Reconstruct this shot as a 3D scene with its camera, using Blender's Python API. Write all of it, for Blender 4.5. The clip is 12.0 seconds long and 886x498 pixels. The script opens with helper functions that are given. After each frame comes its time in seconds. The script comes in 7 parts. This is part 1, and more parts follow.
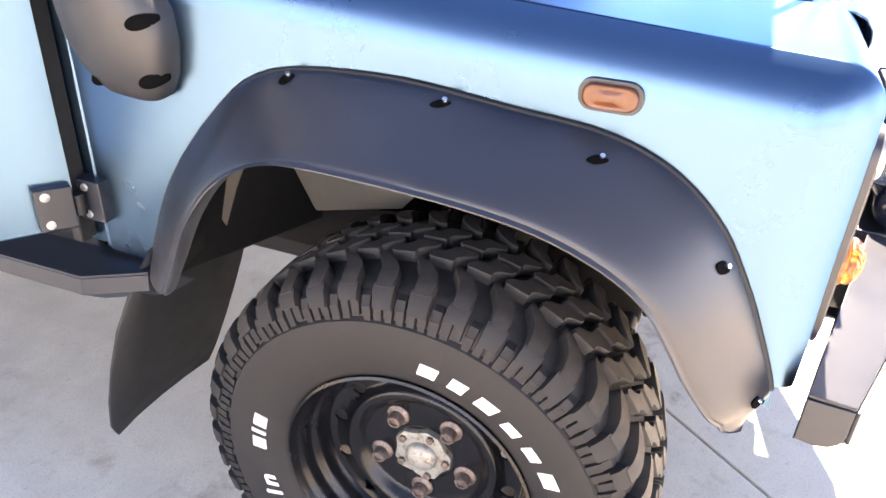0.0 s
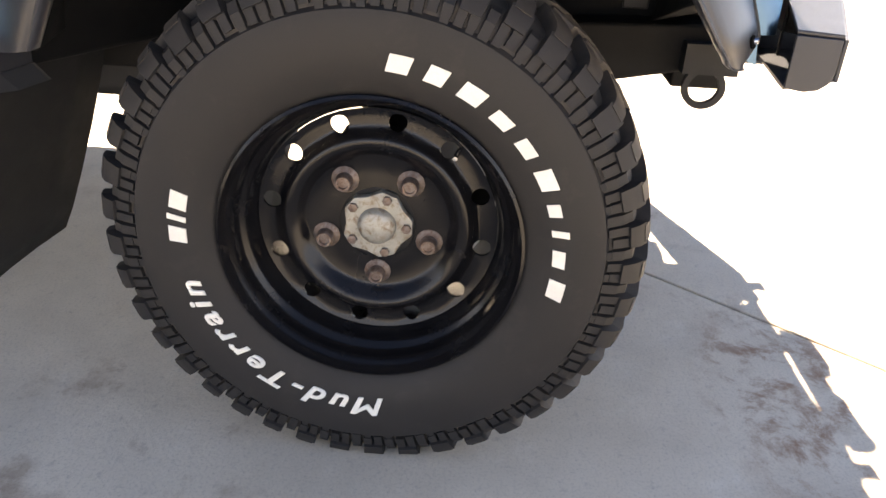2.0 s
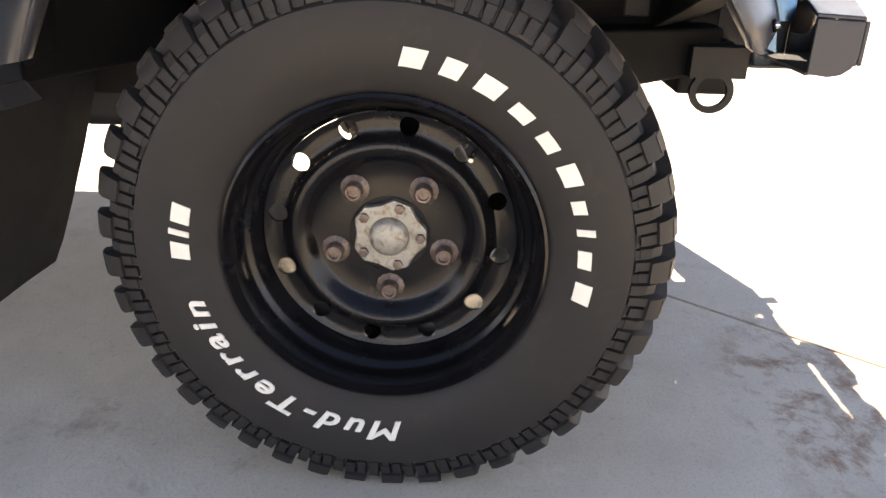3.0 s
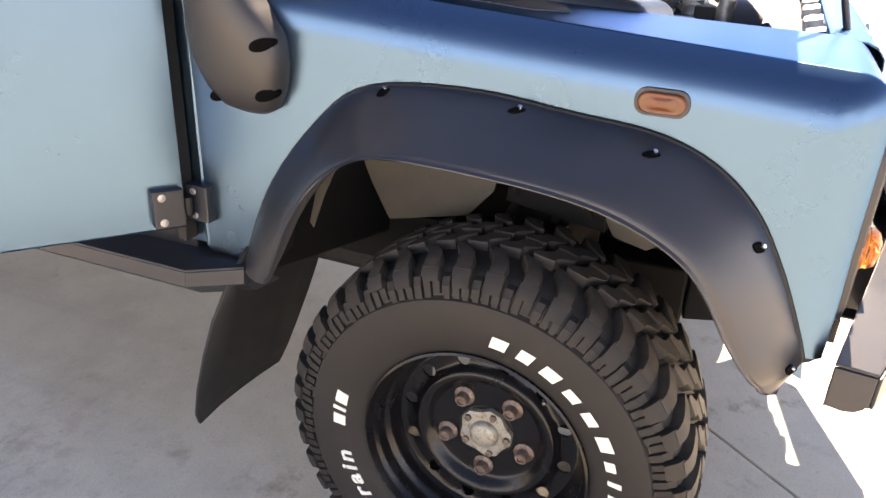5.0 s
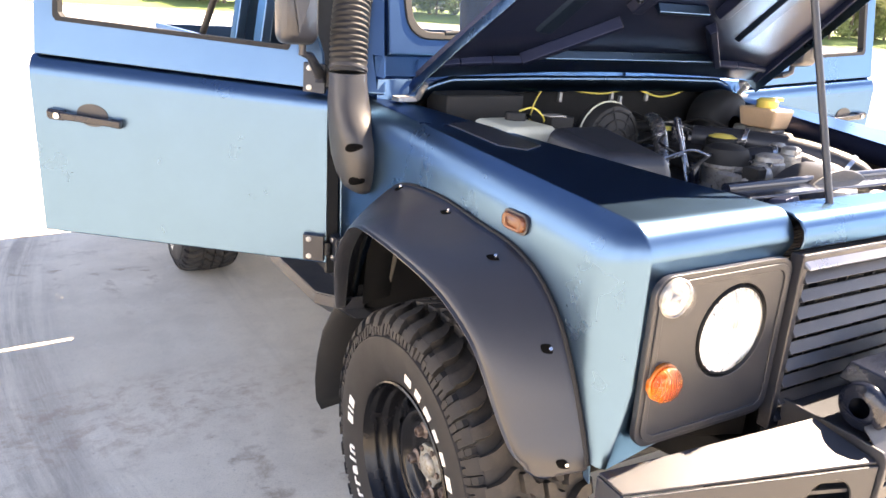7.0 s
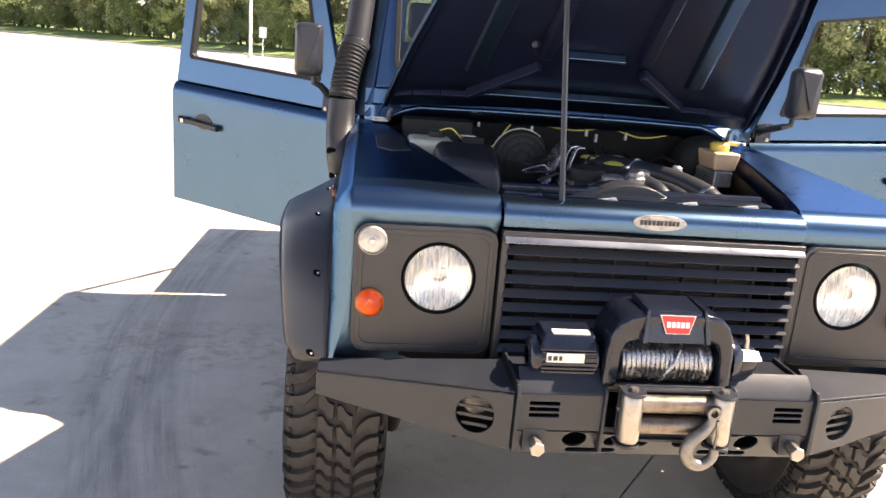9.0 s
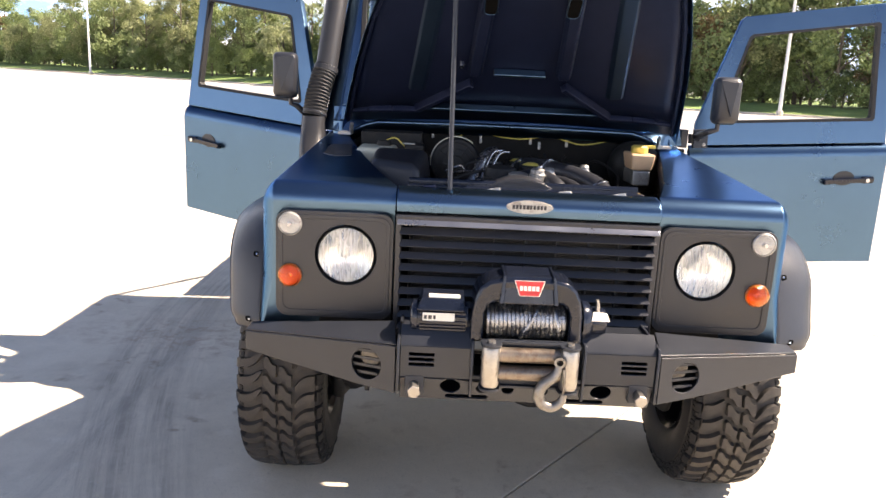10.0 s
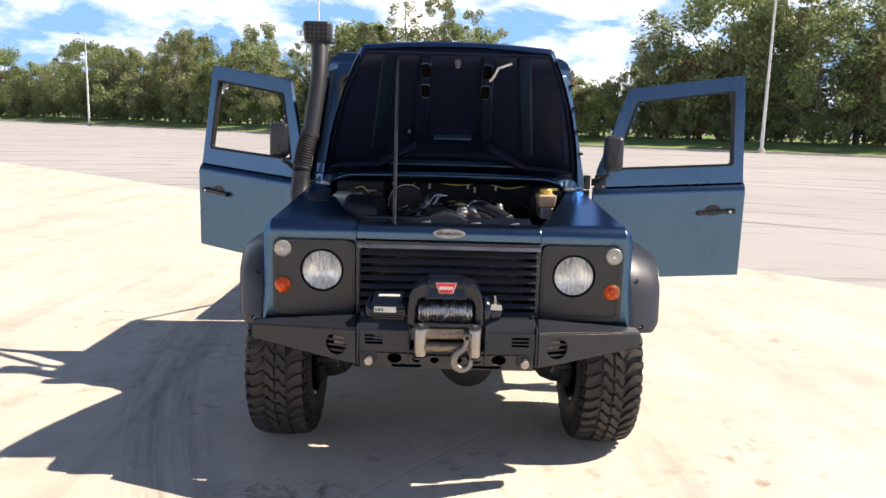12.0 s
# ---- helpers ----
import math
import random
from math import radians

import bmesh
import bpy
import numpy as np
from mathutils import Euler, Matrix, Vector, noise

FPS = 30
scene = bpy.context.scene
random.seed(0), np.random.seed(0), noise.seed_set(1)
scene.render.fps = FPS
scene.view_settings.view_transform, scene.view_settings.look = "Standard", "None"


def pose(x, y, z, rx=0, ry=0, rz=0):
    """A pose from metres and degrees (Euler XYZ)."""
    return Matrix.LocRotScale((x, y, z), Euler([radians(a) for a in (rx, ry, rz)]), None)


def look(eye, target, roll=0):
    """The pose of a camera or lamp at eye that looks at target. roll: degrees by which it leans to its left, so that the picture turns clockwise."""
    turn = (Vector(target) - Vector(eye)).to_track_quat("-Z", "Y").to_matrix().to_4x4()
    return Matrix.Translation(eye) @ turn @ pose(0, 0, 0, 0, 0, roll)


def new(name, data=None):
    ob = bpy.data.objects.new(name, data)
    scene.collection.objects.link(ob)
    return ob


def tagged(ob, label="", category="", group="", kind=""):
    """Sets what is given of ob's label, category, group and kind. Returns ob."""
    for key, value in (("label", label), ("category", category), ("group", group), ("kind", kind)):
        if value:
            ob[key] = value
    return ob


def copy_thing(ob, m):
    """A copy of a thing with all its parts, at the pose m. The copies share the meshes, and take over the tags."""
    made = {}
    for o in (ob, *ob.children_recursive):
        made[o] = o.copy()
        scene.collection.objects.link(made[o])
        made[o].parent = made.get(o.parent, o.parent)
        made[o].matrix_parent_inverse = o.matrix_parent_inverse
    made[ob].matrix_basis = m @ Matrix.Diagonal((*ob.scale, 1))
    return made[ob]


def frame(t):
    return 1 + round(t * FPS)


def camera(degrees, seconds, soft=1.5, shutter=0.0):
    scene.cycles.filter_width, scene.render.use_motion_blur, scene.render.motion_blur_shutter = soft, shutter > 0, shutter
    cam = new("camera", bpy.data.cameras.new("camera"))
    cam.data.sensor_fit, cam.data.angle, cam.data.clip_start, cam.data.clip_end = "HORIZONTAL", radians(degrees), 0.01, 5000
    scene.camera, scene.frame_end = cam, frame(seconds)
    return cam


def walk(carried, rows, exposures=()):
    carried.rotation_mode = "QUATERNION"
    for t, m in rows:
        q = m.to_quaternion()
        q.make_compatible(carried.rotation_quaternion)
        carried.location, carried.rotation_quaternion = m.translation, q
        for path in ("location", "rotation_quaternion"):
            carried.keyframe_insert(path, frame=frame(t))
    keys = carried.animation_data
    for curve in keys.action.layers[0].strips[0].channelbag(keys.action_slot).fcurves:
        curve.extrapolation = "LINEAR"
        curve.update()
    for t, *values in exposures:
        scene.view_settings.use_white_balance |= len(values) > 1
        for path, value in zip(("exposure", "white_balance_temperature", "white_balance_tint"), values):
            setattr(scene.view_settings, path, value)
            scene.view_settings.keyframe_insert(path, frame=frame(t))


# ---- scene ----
cam = camera(61.1, 12.0)
PATH = [
    (0, (-1.76, -0.352, 1.378), (-0.131, 0.245, 0.383), 2.6),
    (0.5, (-1.836, -0.355, 1.341), (-0.254, 0.215, 0.26), 1.8),
    (1, (-1.891, -0.26, 1.266), (-0.208, 0.146, 0.264), 3.7),
    (1.5, (-1.925, -0.188, 1.111), (-0.181, 0.017, 0.155), 4.3),
    (2, (-1.883, -0.155, 0.89), (-0.107, -0.057, -0.025), 2.9),
    (2.5, (-1.861, -0.123, 0.801), (-0.04, -0.076, -0.026), 2.0),
    (2.7, (-1.855, -0.107, 0.791), (-0.018, -0.066, 0.001), 1.4),
    (4.3, (-2.002, -0.140, 1.181), (-0.240, 0.149, 0.281), 0.5),
    (4.5, (-2.016, -0.167, 1.262), (-0.269, 0.186, 0.354), 0.2),
    (5, (-1.991, -0.35, 1.353), (-0.314, 0.328, 0.499), 2.6),
    (5.5, (-1.982, -0.548, 1.403), (-0.421, 0.442, 0.639), 1.4),
    (6, (-1.941, -0.804, 1.443), (-0.561, 0.452, 0.724), 2.6),
    (6.5, (-1.799, -1.081, 1.468), (-0.663, 0.424, 0.8), 4.3),
    (6.7, (-1.751, -1.206, 1.478), (-0.682, 0.354, 0.829), 3.9),
    (8.3, (-1.117, -2.019, 1.470), (-0.672, -0.141, 0.948), 4.5),
    (8.5, (-1.022, -2.124, 1.479), (-0.659, -0.228, 0.955), 4.6),
    (9, (-0.744, -2.333, 1.479), (-0.523, -0.41, 0.975), 4.5),
    (9.5, (-0.46, -2.514, 1.482), (-0.363, -0.574, 1.005), 3.3),
    (10, (-0.27, -2.764, 1.471), (-0.254, -0.814, 1.028), 2.7),
    (10.5, (-0.115, -3.011, 1.506), (-0.176, -1.062, 1.063), 1.4),
    (11, (-0.057, -3.265, 1.546), (-0.149, -1.315, 1.108), 1.2),
    (11.5, (-0.087, -3.532, 1.572), (-0.067, -1.571, 1.182), 1.7),
    (12, (-0.059, -3.737, 1.579), (-0.038, -1.765, 1.246), 1.6),
]
# exposure of the film's own camera, in stops, over the walk
walk(cam, [(t, look(eye, target, roll)) for t, eye, target, roll in PATH],
     exposures=[(0, 3.68, 7850, 21), (1.0, 3.51, 8300, 18), (1.5, 2.95, 8250, 17), (2.0, 2.55, 8400, 17), (2.7, 2.52, 8450, 17), (4.3, 2.48, 8500, 19), (5.0, 2.82, 8650, 20), (5.5, 3.21, 8750, 20), (6.5, 3.32, 8650, 20), (8.5, 2.18, 8200, 18), (9.5, 1.96, 7850, 18), (11, 1.42, 7500, 16), (12, 0.90, 7150, 16)])

# ---- world and sun: the sun stands to the car's left, about 48 degrees high ----
world = bpy.data.worlds.new("sky")
scene.world = world
world.use_nodes = True
wn = world.node_tree.nodes
sky = wn.new("ShaderNodeTexSky")
sky.sky_type, sky.sun_disc = "NISHITA", False
sky.sun_elevation, sky.sun_rotation = radians(48.6), radians(86.4)
sky.air_density, sky.dust_density, sky.ozone_density = 0.65, 0.05, 5.0
world.node_tree.links.new(sky.outputs[0], wn["Background"].inputs[0])
wn["Background"].inputs[1].default_value = 0.068
lamp = bpy.data.lights.new("sun", "SUN")
lamp.energy, lamp.angle, lamp.color = 4.2, radians(0.55), (1.0, 0.95, 0.87)
sun = new("sun", lamp)
sun.matrix_world = look((8.8, 0.55, 10), (0, 0, 0))


# ---- materials ----
def nodes_of(name):
    m = bpy.data.materials.new(name)
    m.use_nodes = True
    nt = m.node_tree
    return m, nt, nt.nodes["Principled BSDF"]


def link(nt, a, b):
    nt.links.new(a, b)


def noise_node(nt, scale, detail=4.0, rough=0.6, vec=None, dist=0.0):
    n = nt.nodes.new("ShaderNodeTexNoise")
    n.inputs["Scale"].default_value = scale
    n.inputs["Detail"].default_value = detail
    n.inputs["Roughness"].default_value = rough
    n.inputs["Distortion"].default_value = dist
    if vec is not None:
        link(nt, vec, n.inputs["Vector"])
    return n.outputs["Fac"]


def mix(nt, a, b, fac, mode="MIX"):
    m = nt.nodes.new("ShaderNodeMix")
    m.data_type, m.blend_type = "RGBA", mode
    for sock, v in ((m.inputs[6], a), (m.inputs[7], b), (m.inputs[0], fac)):
        if isinstance(v, tuple):
            sock.default_value = (*v, 1)
        elif isinstance(v, float):
            sock.default_value = v
        else:
            link(nt, v, sock)
    return m.outputs[2]


def remap(nt, fac, lo, hi, a=0.3, b=0.7):
    m = nt.nodes.new("ShaderNodeMapRange")
    m.inputs[1].default_value, m.inputs[2].default_value = a, b
    m.inputs[3].default_value, m.inputs[4].default_value = lo, hi
    link(nt, fac, m.inputs[0])
    return m.outputs[0]


def bump(nt, bsdf, height, strength, dist=0.01):
    b = nt.nodes.new("ShaderNodeBump")
    b.inputs["Strength"].default_value, b.inputs["Distance"].default_value = strength, dist
    link(nt, height, b.inputs["Height"])
    link(nt, b.outputs[0], bsdf.inputs["Normal"])


def coords(nt):
    return nt.nodes.new("ShaderNodeTexCoord").outputs["Object"]


def stock(name, color, rough=0.5, metal=0.0, var=0.18, big=6.0, fine=180.0, relief=0.05, rvar=0.1, dirt=None, dirt_at=(0.55, 0.75), coat=0.0, grain=0.35):
    """A surface with slow and fine variation of colour and gloss, fine relief, and optional dirt of a second colour."""
    m, nt, p = nodes_of(name)
    c = coords(nt)
    slow, quick = noise_node(nt, big, 5, 0.65, c), noise_node(nt, fine, 3, 0.6, c)
    dark, light = tuple(v * (1 - var) for v in color), tuple(min(1, v * (1 + var)) for v in color)
    col = mix(nt, dark, light, remap(nt, slow, 0, 1))
    col = mix(nt, col, tuple(v * 0.8 for v in color), remap(nt, quick, 0.0, grain))
    if dirt:
        col = mix(nt, col, dirt, remap(nt, noise_node(nt, big * 2.3, 7, 0.7, c, 0.4), 0, 0.85, *dirt_at))
    link(nt, col, p.inputs["Base Color"])
    link(nt, remap(nt, slow, max(0.03, rough - rvar), min(1, rough + rvar)), p.inputs["Roughness"])
    p.inputs["Metallic"].default_value = metal
    p.inputs["Coat Weight"].default_value = coat
    p.inputs["Coat Roughness"].default_value = 0.12
    if relief:
        bump(nt, p, quick, relief, 0.002)
    return m


BLUE = stock("blue_satin_paint", (0.085, 0.149, 0.226), 0.285, 1.0, 0.04, 3.0, 900, 0.0, 0.02, grain=0.0)
BLUE.node_tree.nodes["Principled BSDF"].inputs["Specular Tint"].default_value = (0.36, 0.52, 0.86, 1)
# same blue paint, less darkened, to paint a sheen along the long ribs
BLUE_SHEEN = stock("blue_paint_sheen", (0.023, 0.043, 0.080), 0.48, 0.85, 0.1, 3.0, 600, 0.02, 0.04)
# same blue paint, darkened to stand for the shade under the bonnet
BLUE_SHADED = stock("blue_paint_shaded", (0.014, 0.020, 0.047), 0.38, 0.45, 0.2, 4.0, 300, 0.02, 0.06)
BLUE_SHADED.node_tree.nodes["Principled BSDF"].inputs["Specular IOR Level"].default_value = 0.2
PLASTIC = stock("black_textured_plastic", (0.023, 0.0245, 0.030), 0.34, 0.0, 0.12, 5.0, 1400, 0.10, 0.06)
COATED = stock("black_powder_coat", (0.021, 0.024, 0.031), 0.37, 0.1, 0.15, 4.0, 900, 0.14, 0.06, (0.055, 0.057, 0.060), (0.66, 0.85))
COATED.node_tree.nodes["Principled BSDF"].inputs["Specular IOR Level"].default_value = 0.48
GLOSS = stock("black_gloss_housing", (0.009, 0.012, 0.021), 0.14, 0.0, 0.2, 8.0, 400, 0.02, 0.06, (0.06, 0.055, 0.05), (0.66, 0.85))
BLACK = stock("black_underside", (0.0105, 0.0105, 0.011), 0.65, 0.0, 0.3, 9.0, 200, 0.12, 0.1, (0.022, 0.0195, 0.017), (0.58, 0.85))
RUBBER = stock("tyre_rubber", (0.037, 0.033, 0.030), 0.70, 0.0, 0.15, 14.0, 260, 0.10, 0.08, (0.070, 0.059, 0.049), (0.44, 0.82))
WALLRUB = stock("tyre_sidewall", (0.0185, 0.0175, 0.0175), 0.62, 0.0, 0.12, 9.0, 500, 0.05, 0.08, (0.034, 0.030, 0.0275), (0.55, 0.9))
RIMBLACK = stock("black_wheel_paint", (0.0055, 0.0055, 0.0065), 0.24, 0.0, 0.2, 12.0, 300, 0.03, 0.06, (0.010, 0.0088, 0.0082), (0.64, 0.95))
for mt, level in ((RIMBLACK, 0.30), (WALLRUB, 0.28), (RUBBER, 0.38)):
    mt.node_tree.nodes["Principled BSDF"].inputs["Specular IOR Level"].default_value = level
# underbody black with the shade of deep recesses put into the colour
UNDER_SHADED = stock("shaded_underbody_black", (0.0050, 0.0048, 0.0046), 0.75, 0.0, 0.3, 9.0, 200, 0.1, 0.1, (0.010, 0.0085, 0.0075), (0.55, 0.85))
for mt, level in ((UNDER_SHADED, 0.25), (BLACK, 0.40)):
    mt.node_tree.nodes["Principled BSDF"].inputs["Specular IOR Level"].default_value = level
# near-black that paints the shade inside pockets, hollows and slots
VOID = stock("deep_shadowed_black", (0.004, 0.004, 0.004), 0.9, 0.0, 0.1, 20.0, 300, 0.0, 0.02)
VOID.node_tree.nodes["Principled BSDF"].inputs["Specular IOR Level"].default_value = 0.02
WHITE = stock("white_lettering", (0.72, 0.70, 0.64), 0.6, 0.0, 0.06, 20.0, 300, 0.02, 0.05, (0.4, 0.37, 0.32), (0.6, 0.9))
FLANGE = stock("weathered_hub_alloy", (0.33, 0.325, 0.29), 0.5, 0.55, 0.2, 30.0, 220, 0.12, 0.15, (0.16, 0.10, 0.055), (0.5, 0.66))
NUT = stock("rusty_wheel_nut", (0.19, 0.155, 0.135), 0.5, 0.6, 0.25, 60.0, 400, 0.15, 0.15, (0.10, 0.055, 0.038), (0.42, 0.62))
CHROME = stock("dull_plated_steel", (0.40, 0.37, 0.33), 0.36, 0.9, 0.15, 25.0, 500, 0.03, 0.1, (0.2, 0.15, 0.11), (0.58, 0.8))
STEEL = stock("bright_bolt_steel", (0.62, 0.62, 0.62), 0.22, 1.0, 0.1, 30.0, 300, 0.02, 0.08)
RUSTROLL = stock("browned_roller_steel", (0.24, 0.195, 0.155), 0.42, 0.8, 0.3, 22.0, 260, 0.08, 0.12, (0.12, 0.068, 0.042), (0.48, 0.72))
HOOK = stock("grey_hook_steel", (0.24, 0.225, 0.205), 0.42, 0.8, 0.25, 30.0, 300, 0.08, 0.1, (0.12, 0.08, 0.05), (0.5, 0.75))
ROPE = stock("grey_wire_rope", (0.35, 0.35, 0.36), 0.24, 0.9, 0.25, 40.0, 900, 0.2, 0.1)
ALLOY = stock("cast_alloy", (0.42, 0.41, 0.39), 0.45, 0.7, 0.25, 25.0, 300, 0.1, 0.12, (0.08, 0.07, 0.06), (0.5, 0.75))
KHAKI = stock("dusty_inner_wing", (0.096, 0.087, 0.072), 0.75, 0.1, 0.2, 6.0, 120, 0.1, 0.08, (0.105, 0.088, 0.068), (0.5, 0.8))
RADGREY = stock("radiator_fins", (0.05, 0.05, 0.05), 0.5, 0.4, 0.2, 9.0, 700, 0.3, 0.1)
TRIM = stock("silver_grey_trim", (0.22, 0.23, 0.26), 0.32, 0.8, 0.08, 9.0, 500, 0.02, 0.06)
RED = stock("red_badge", (0.62, 0.03, 0.025), 0.35, 0.0, 0.08, 30.0, 300, 0.02, 0.05)
BONE = stock("yellowed_tank_plastic", (0.55, 0.54, 0.43), 0.45, 0.0, 0.1, 12.0, 300, 0.03, 0.08, (0.3, 0.27, 0.18), (0.6, 0.85))
CREAM = stock("amber_fluid_tank", (0.66, 0.44, 0.27), 0.4, 0.0, 0.12, 14.0, 300, 0.02, 0.08)
YELLOW = stock("yellow_cap", (0.70, 0.55, 0.12), 0.45, 0.0, 0.08, 20.0, 300, 0.02, 0.05)
FADED = stock("faded_black_plastic", (0.029, 0.028, 0.029), 0.42, 0.0, 0.12, 5.0, 1400, 0.10, 0.06)
SEATS = stock("dark_seat_cloth", (0.03, 0.032, 0.036), 0.85, 0.0, 0.2, 9.0, 500, 0.1, 0.05)
POST = stock("white_post_paint", (0.74, 0.74, 0.72), 0.5, 0.0, 0.06, 1.5, 60, 0.02, 0.06)
REFLECT = stock("lamp_reflector", (0.97, 0.955, 0.92), 0.18, 1.0, 0.03, 40.0, 90, 0.0, 0.05)


def glass(name, color, rough=0.0, ridges=0.0):
    m, nt, p = nodes_of(name)
    p.inputs["Base Color"].default_value = (*color, 1)
    p.inputs["Transmission Weight"].default_value = 1.0
    p.inputs["Roughness"].default_value = rough
    p.inputs["IOR"].default_value = 1.45
    if ridges:
        w = nt.nodes.new("ShaderNodeTexWave")
        w.bands_direction = "X"
        w.inputs["Scale"].default_value = ridges
        link(nt, coords(nt), w.inputs["Vector"])
        bump(nt, p, w.outputs["Fac"], 0.35, 0.004)
    return m


def thin_clear(name, milk=0.0):
    """A thin clear cover: mostly see-through, with a faint gloss. milk paints in pale streaks for a lamp's glints."""
    m, nt, p = nodes_of(name)
    nt.nodes.remove(p)
    tr, gl, ms = (nt.nodes.new(k) for k in ("ShaderNodeBsdfTransparent", "ShaderNodeBsdfGlossy", "ShaderNodeMixShader"))
    gl.inputs["Roughness"].default_value = 0.04
    ms.inputs[0].default_value = 0.06
    link(nt, tr.outputs[0], ms.inputs[1])
    link(nt, gl.outputs[0], ms.inputs[2])
    if milk:
        df, ad = nt.nodes.new("ShaderNodeBsdfTranslucent"), nt.nodes.new("ShaderNodeBsdfDiffuse")
        m1, m2 = nt.nodes.new("ShaderNodeMixShader"), nt.nodes.new("ShaderNodeMixShader")
        for k in (df, ad):
            k.inputs[0].default_value = (0.98, 0.95, 0.87, 1)
        m1.inputs[0].default_value = 0.6
        mp = nt.nodes.new("ShaderNodeMapping")
        mp.inputs["Scale"].default_value = (150.0, 60.0, 9.0)
        link(nt, coords(nt), mp.inputs["Vector"])
        link(nt, remap(nt, noise_node(nt, 1.0, 3.0, 0.6, mp.outputs[0]), max(0.0, milk - 0.16), milk + 0.14, 0.36, 0.62), m2.inputs[0])
        link(nt, df.outputs[0], m1.inputs[1])
        link(nt, ad.outputs[0], m1.inputs[2])
        link(nt, ms.outputs[0], m2.inputs[1])
        link(nt, m1.outputs[0], m2.inputs[2])
        ms = m2
    link(nt, ms.outputs[0], nt.nodes["Material Output"].inputs[0])
    return m


PRESSED = thin_clear("pressed_lamp_glass", 0.32)
CLEAR = thin_clear("clear_lamp_glass")
PANE = glass("window_glass", (0.93, 0.96, 0.95), 0.0)
ORANGE = glass("orange_lens", (1.0, 0.42, 0.06), 0.10, 60.0)
AMBER = stock("amber_repeater", (0.115, 0.034, 0.010), 0.22, 0.0, 0.15, 40.0, 300, 0.06, 0.06)
ORANGEBACK = stock("orange_reflector", (0.42, 0.115, 0.016), 0.3, 0.0, 0.12, 60.0, 300, 0.06, 0.06)


def concrete_material():
    m, nt, p = nodes_of("worn_concrete")
    c = coords(nt)
    base = mix(nt, (0.56, 0.50, 0.405), (0.71, 0.64, 0.525), remap(nt, noise_node(nt, 0.7, 7, 0.68, c), 0, 1, 0.35, 0.65))
    # trowel clouds and damp-looking patches
    base = mix(nt, base, (0.42, 0.375, 0.305), remap(nt, noise_node(nt, 2.6, 7, 0.66, c, 0.15), 0, 0.5, 0.46, 0.70))
    base = mix(nt, base, (0.72, 0.68, 0.60), remap(nt, noise_node(nt, 5.5, 8, 0.75, c, 0.2), 0, 0.5, 0.56, 0.72))
    grit = noise_node(nt, 190, 4, 0.75, c)
    base = mix(nt, base, (0.29, 0.27, 0.24), remap(nt, grit, 0, 0.5, 0.5, 0.72))
    pits = noise_node(nt, 46, 5, 0.7, c)
    base = mix(nt, base, (0.33, 0.30, 0.26), remap(nt, pits, 0, 0.5, 0.58, 0.72))
    # brown mud blotches, in strewn groups
    where = remap(nt, noise_node(nt, 0.9, 4, 0.6, c), 0, 1, 0.50, 0.62)
    spots = remap(nt, noise_node(nt, 8.0, 5, 0.62, c, 0.2), 0, 0.65, 0.55, 0.68)
    both = nt.nodes.new("ShaderNodeMath")
    both.operation = "MULTIPLY"
    link(nt, where, both.inputs[0])
    link(nt, spots, both.inputs[1])
    base = mix(nt, base, (0.23, 0.15, 0.095), both.outputs[0])
    # tyre tracks along the drive: a few broad bands with tread-wide stripes in them
    mp = nt.nodes.new("ShaderNodeMapping")
    mp.inputs["Rotation"].default_value = (0, 0, radians(10))
    mp.inputs["Scale"].default_value = (1.0, 0.05, 1.0)
    link(nt, c, mp.inputs["Vector"])
    band = remap(nt, noise_node(nt, 1.5, 3, 0.5, mp.outputs[0], 0.2), 0, 1, 0.52, 0.62)
    fine = remap(nt, noise_node(nt, 11, 5, 0.7, mp.outputs[0], 0.1), 0.08, 0.42, 0.42, 0.62)
    rub = nt.nodes.new("ShaderNodeMath")
    rub.operation = "MULTIPLY"
    link(nt, band, rub.inputs[0])
    link(nt, fine, rub.inputs[1])
    base = mix(nt, base, (0.24, 0.225, 0.205), rub.outputs[0])
    # a curved double track of muddy tyres beside the car
    def calc(op, a, b):
        n = nt.nodes.new("ShaderNodeMath")
        n.operation = op
        for sock, v in zip(n.inputs, (a, b)):
            if isinstance(v, float):
                sock.default_value = v
            else:
                link(nt, v, sock)
        return n.outputs[0]

    xyz = nt.nodes.new("ShaderNodeSeparateXYZ")
    link(nt, c, xyz.inputs[0])
    dy = calc("SUBTRACT", xyz.outputs[1], 2.3)
    across = calc("SUBTRACT", xyz.outputs[0], calc("MULTIPLY", calc("MULTIPLY", dy, dy), 0.07))
    uv = nt.nodes.new("ShaderNodeCombineXYZ")
    link(nt, across, uv.inputs[0])
    link(nt, calc("MULTIPLY", xyz.outputs[1], 0.04), uv.inputs[1])
    stripes = remap(nt, noise_node(nt, 12.0, 6, 0.75, uv.outputs[0]), 0.0, 1.0, 0.42, 0.60)
    body = calc("MULTIPLY", remap(nt, across, 0, 1, -2.10, -2.02), remap(nt, across, 1, 0, -1.72, -1.50))
    body = calc("MULTIPLY", calc("MULTIPLY", body, stripes), remap(nt, noise_node(nt, 3.0, 6, 0.7, c), 0.25, 0.75, 0.35, 0.65))
    base = mix(nt, base, (0.25, 0.215, 0.185), body)
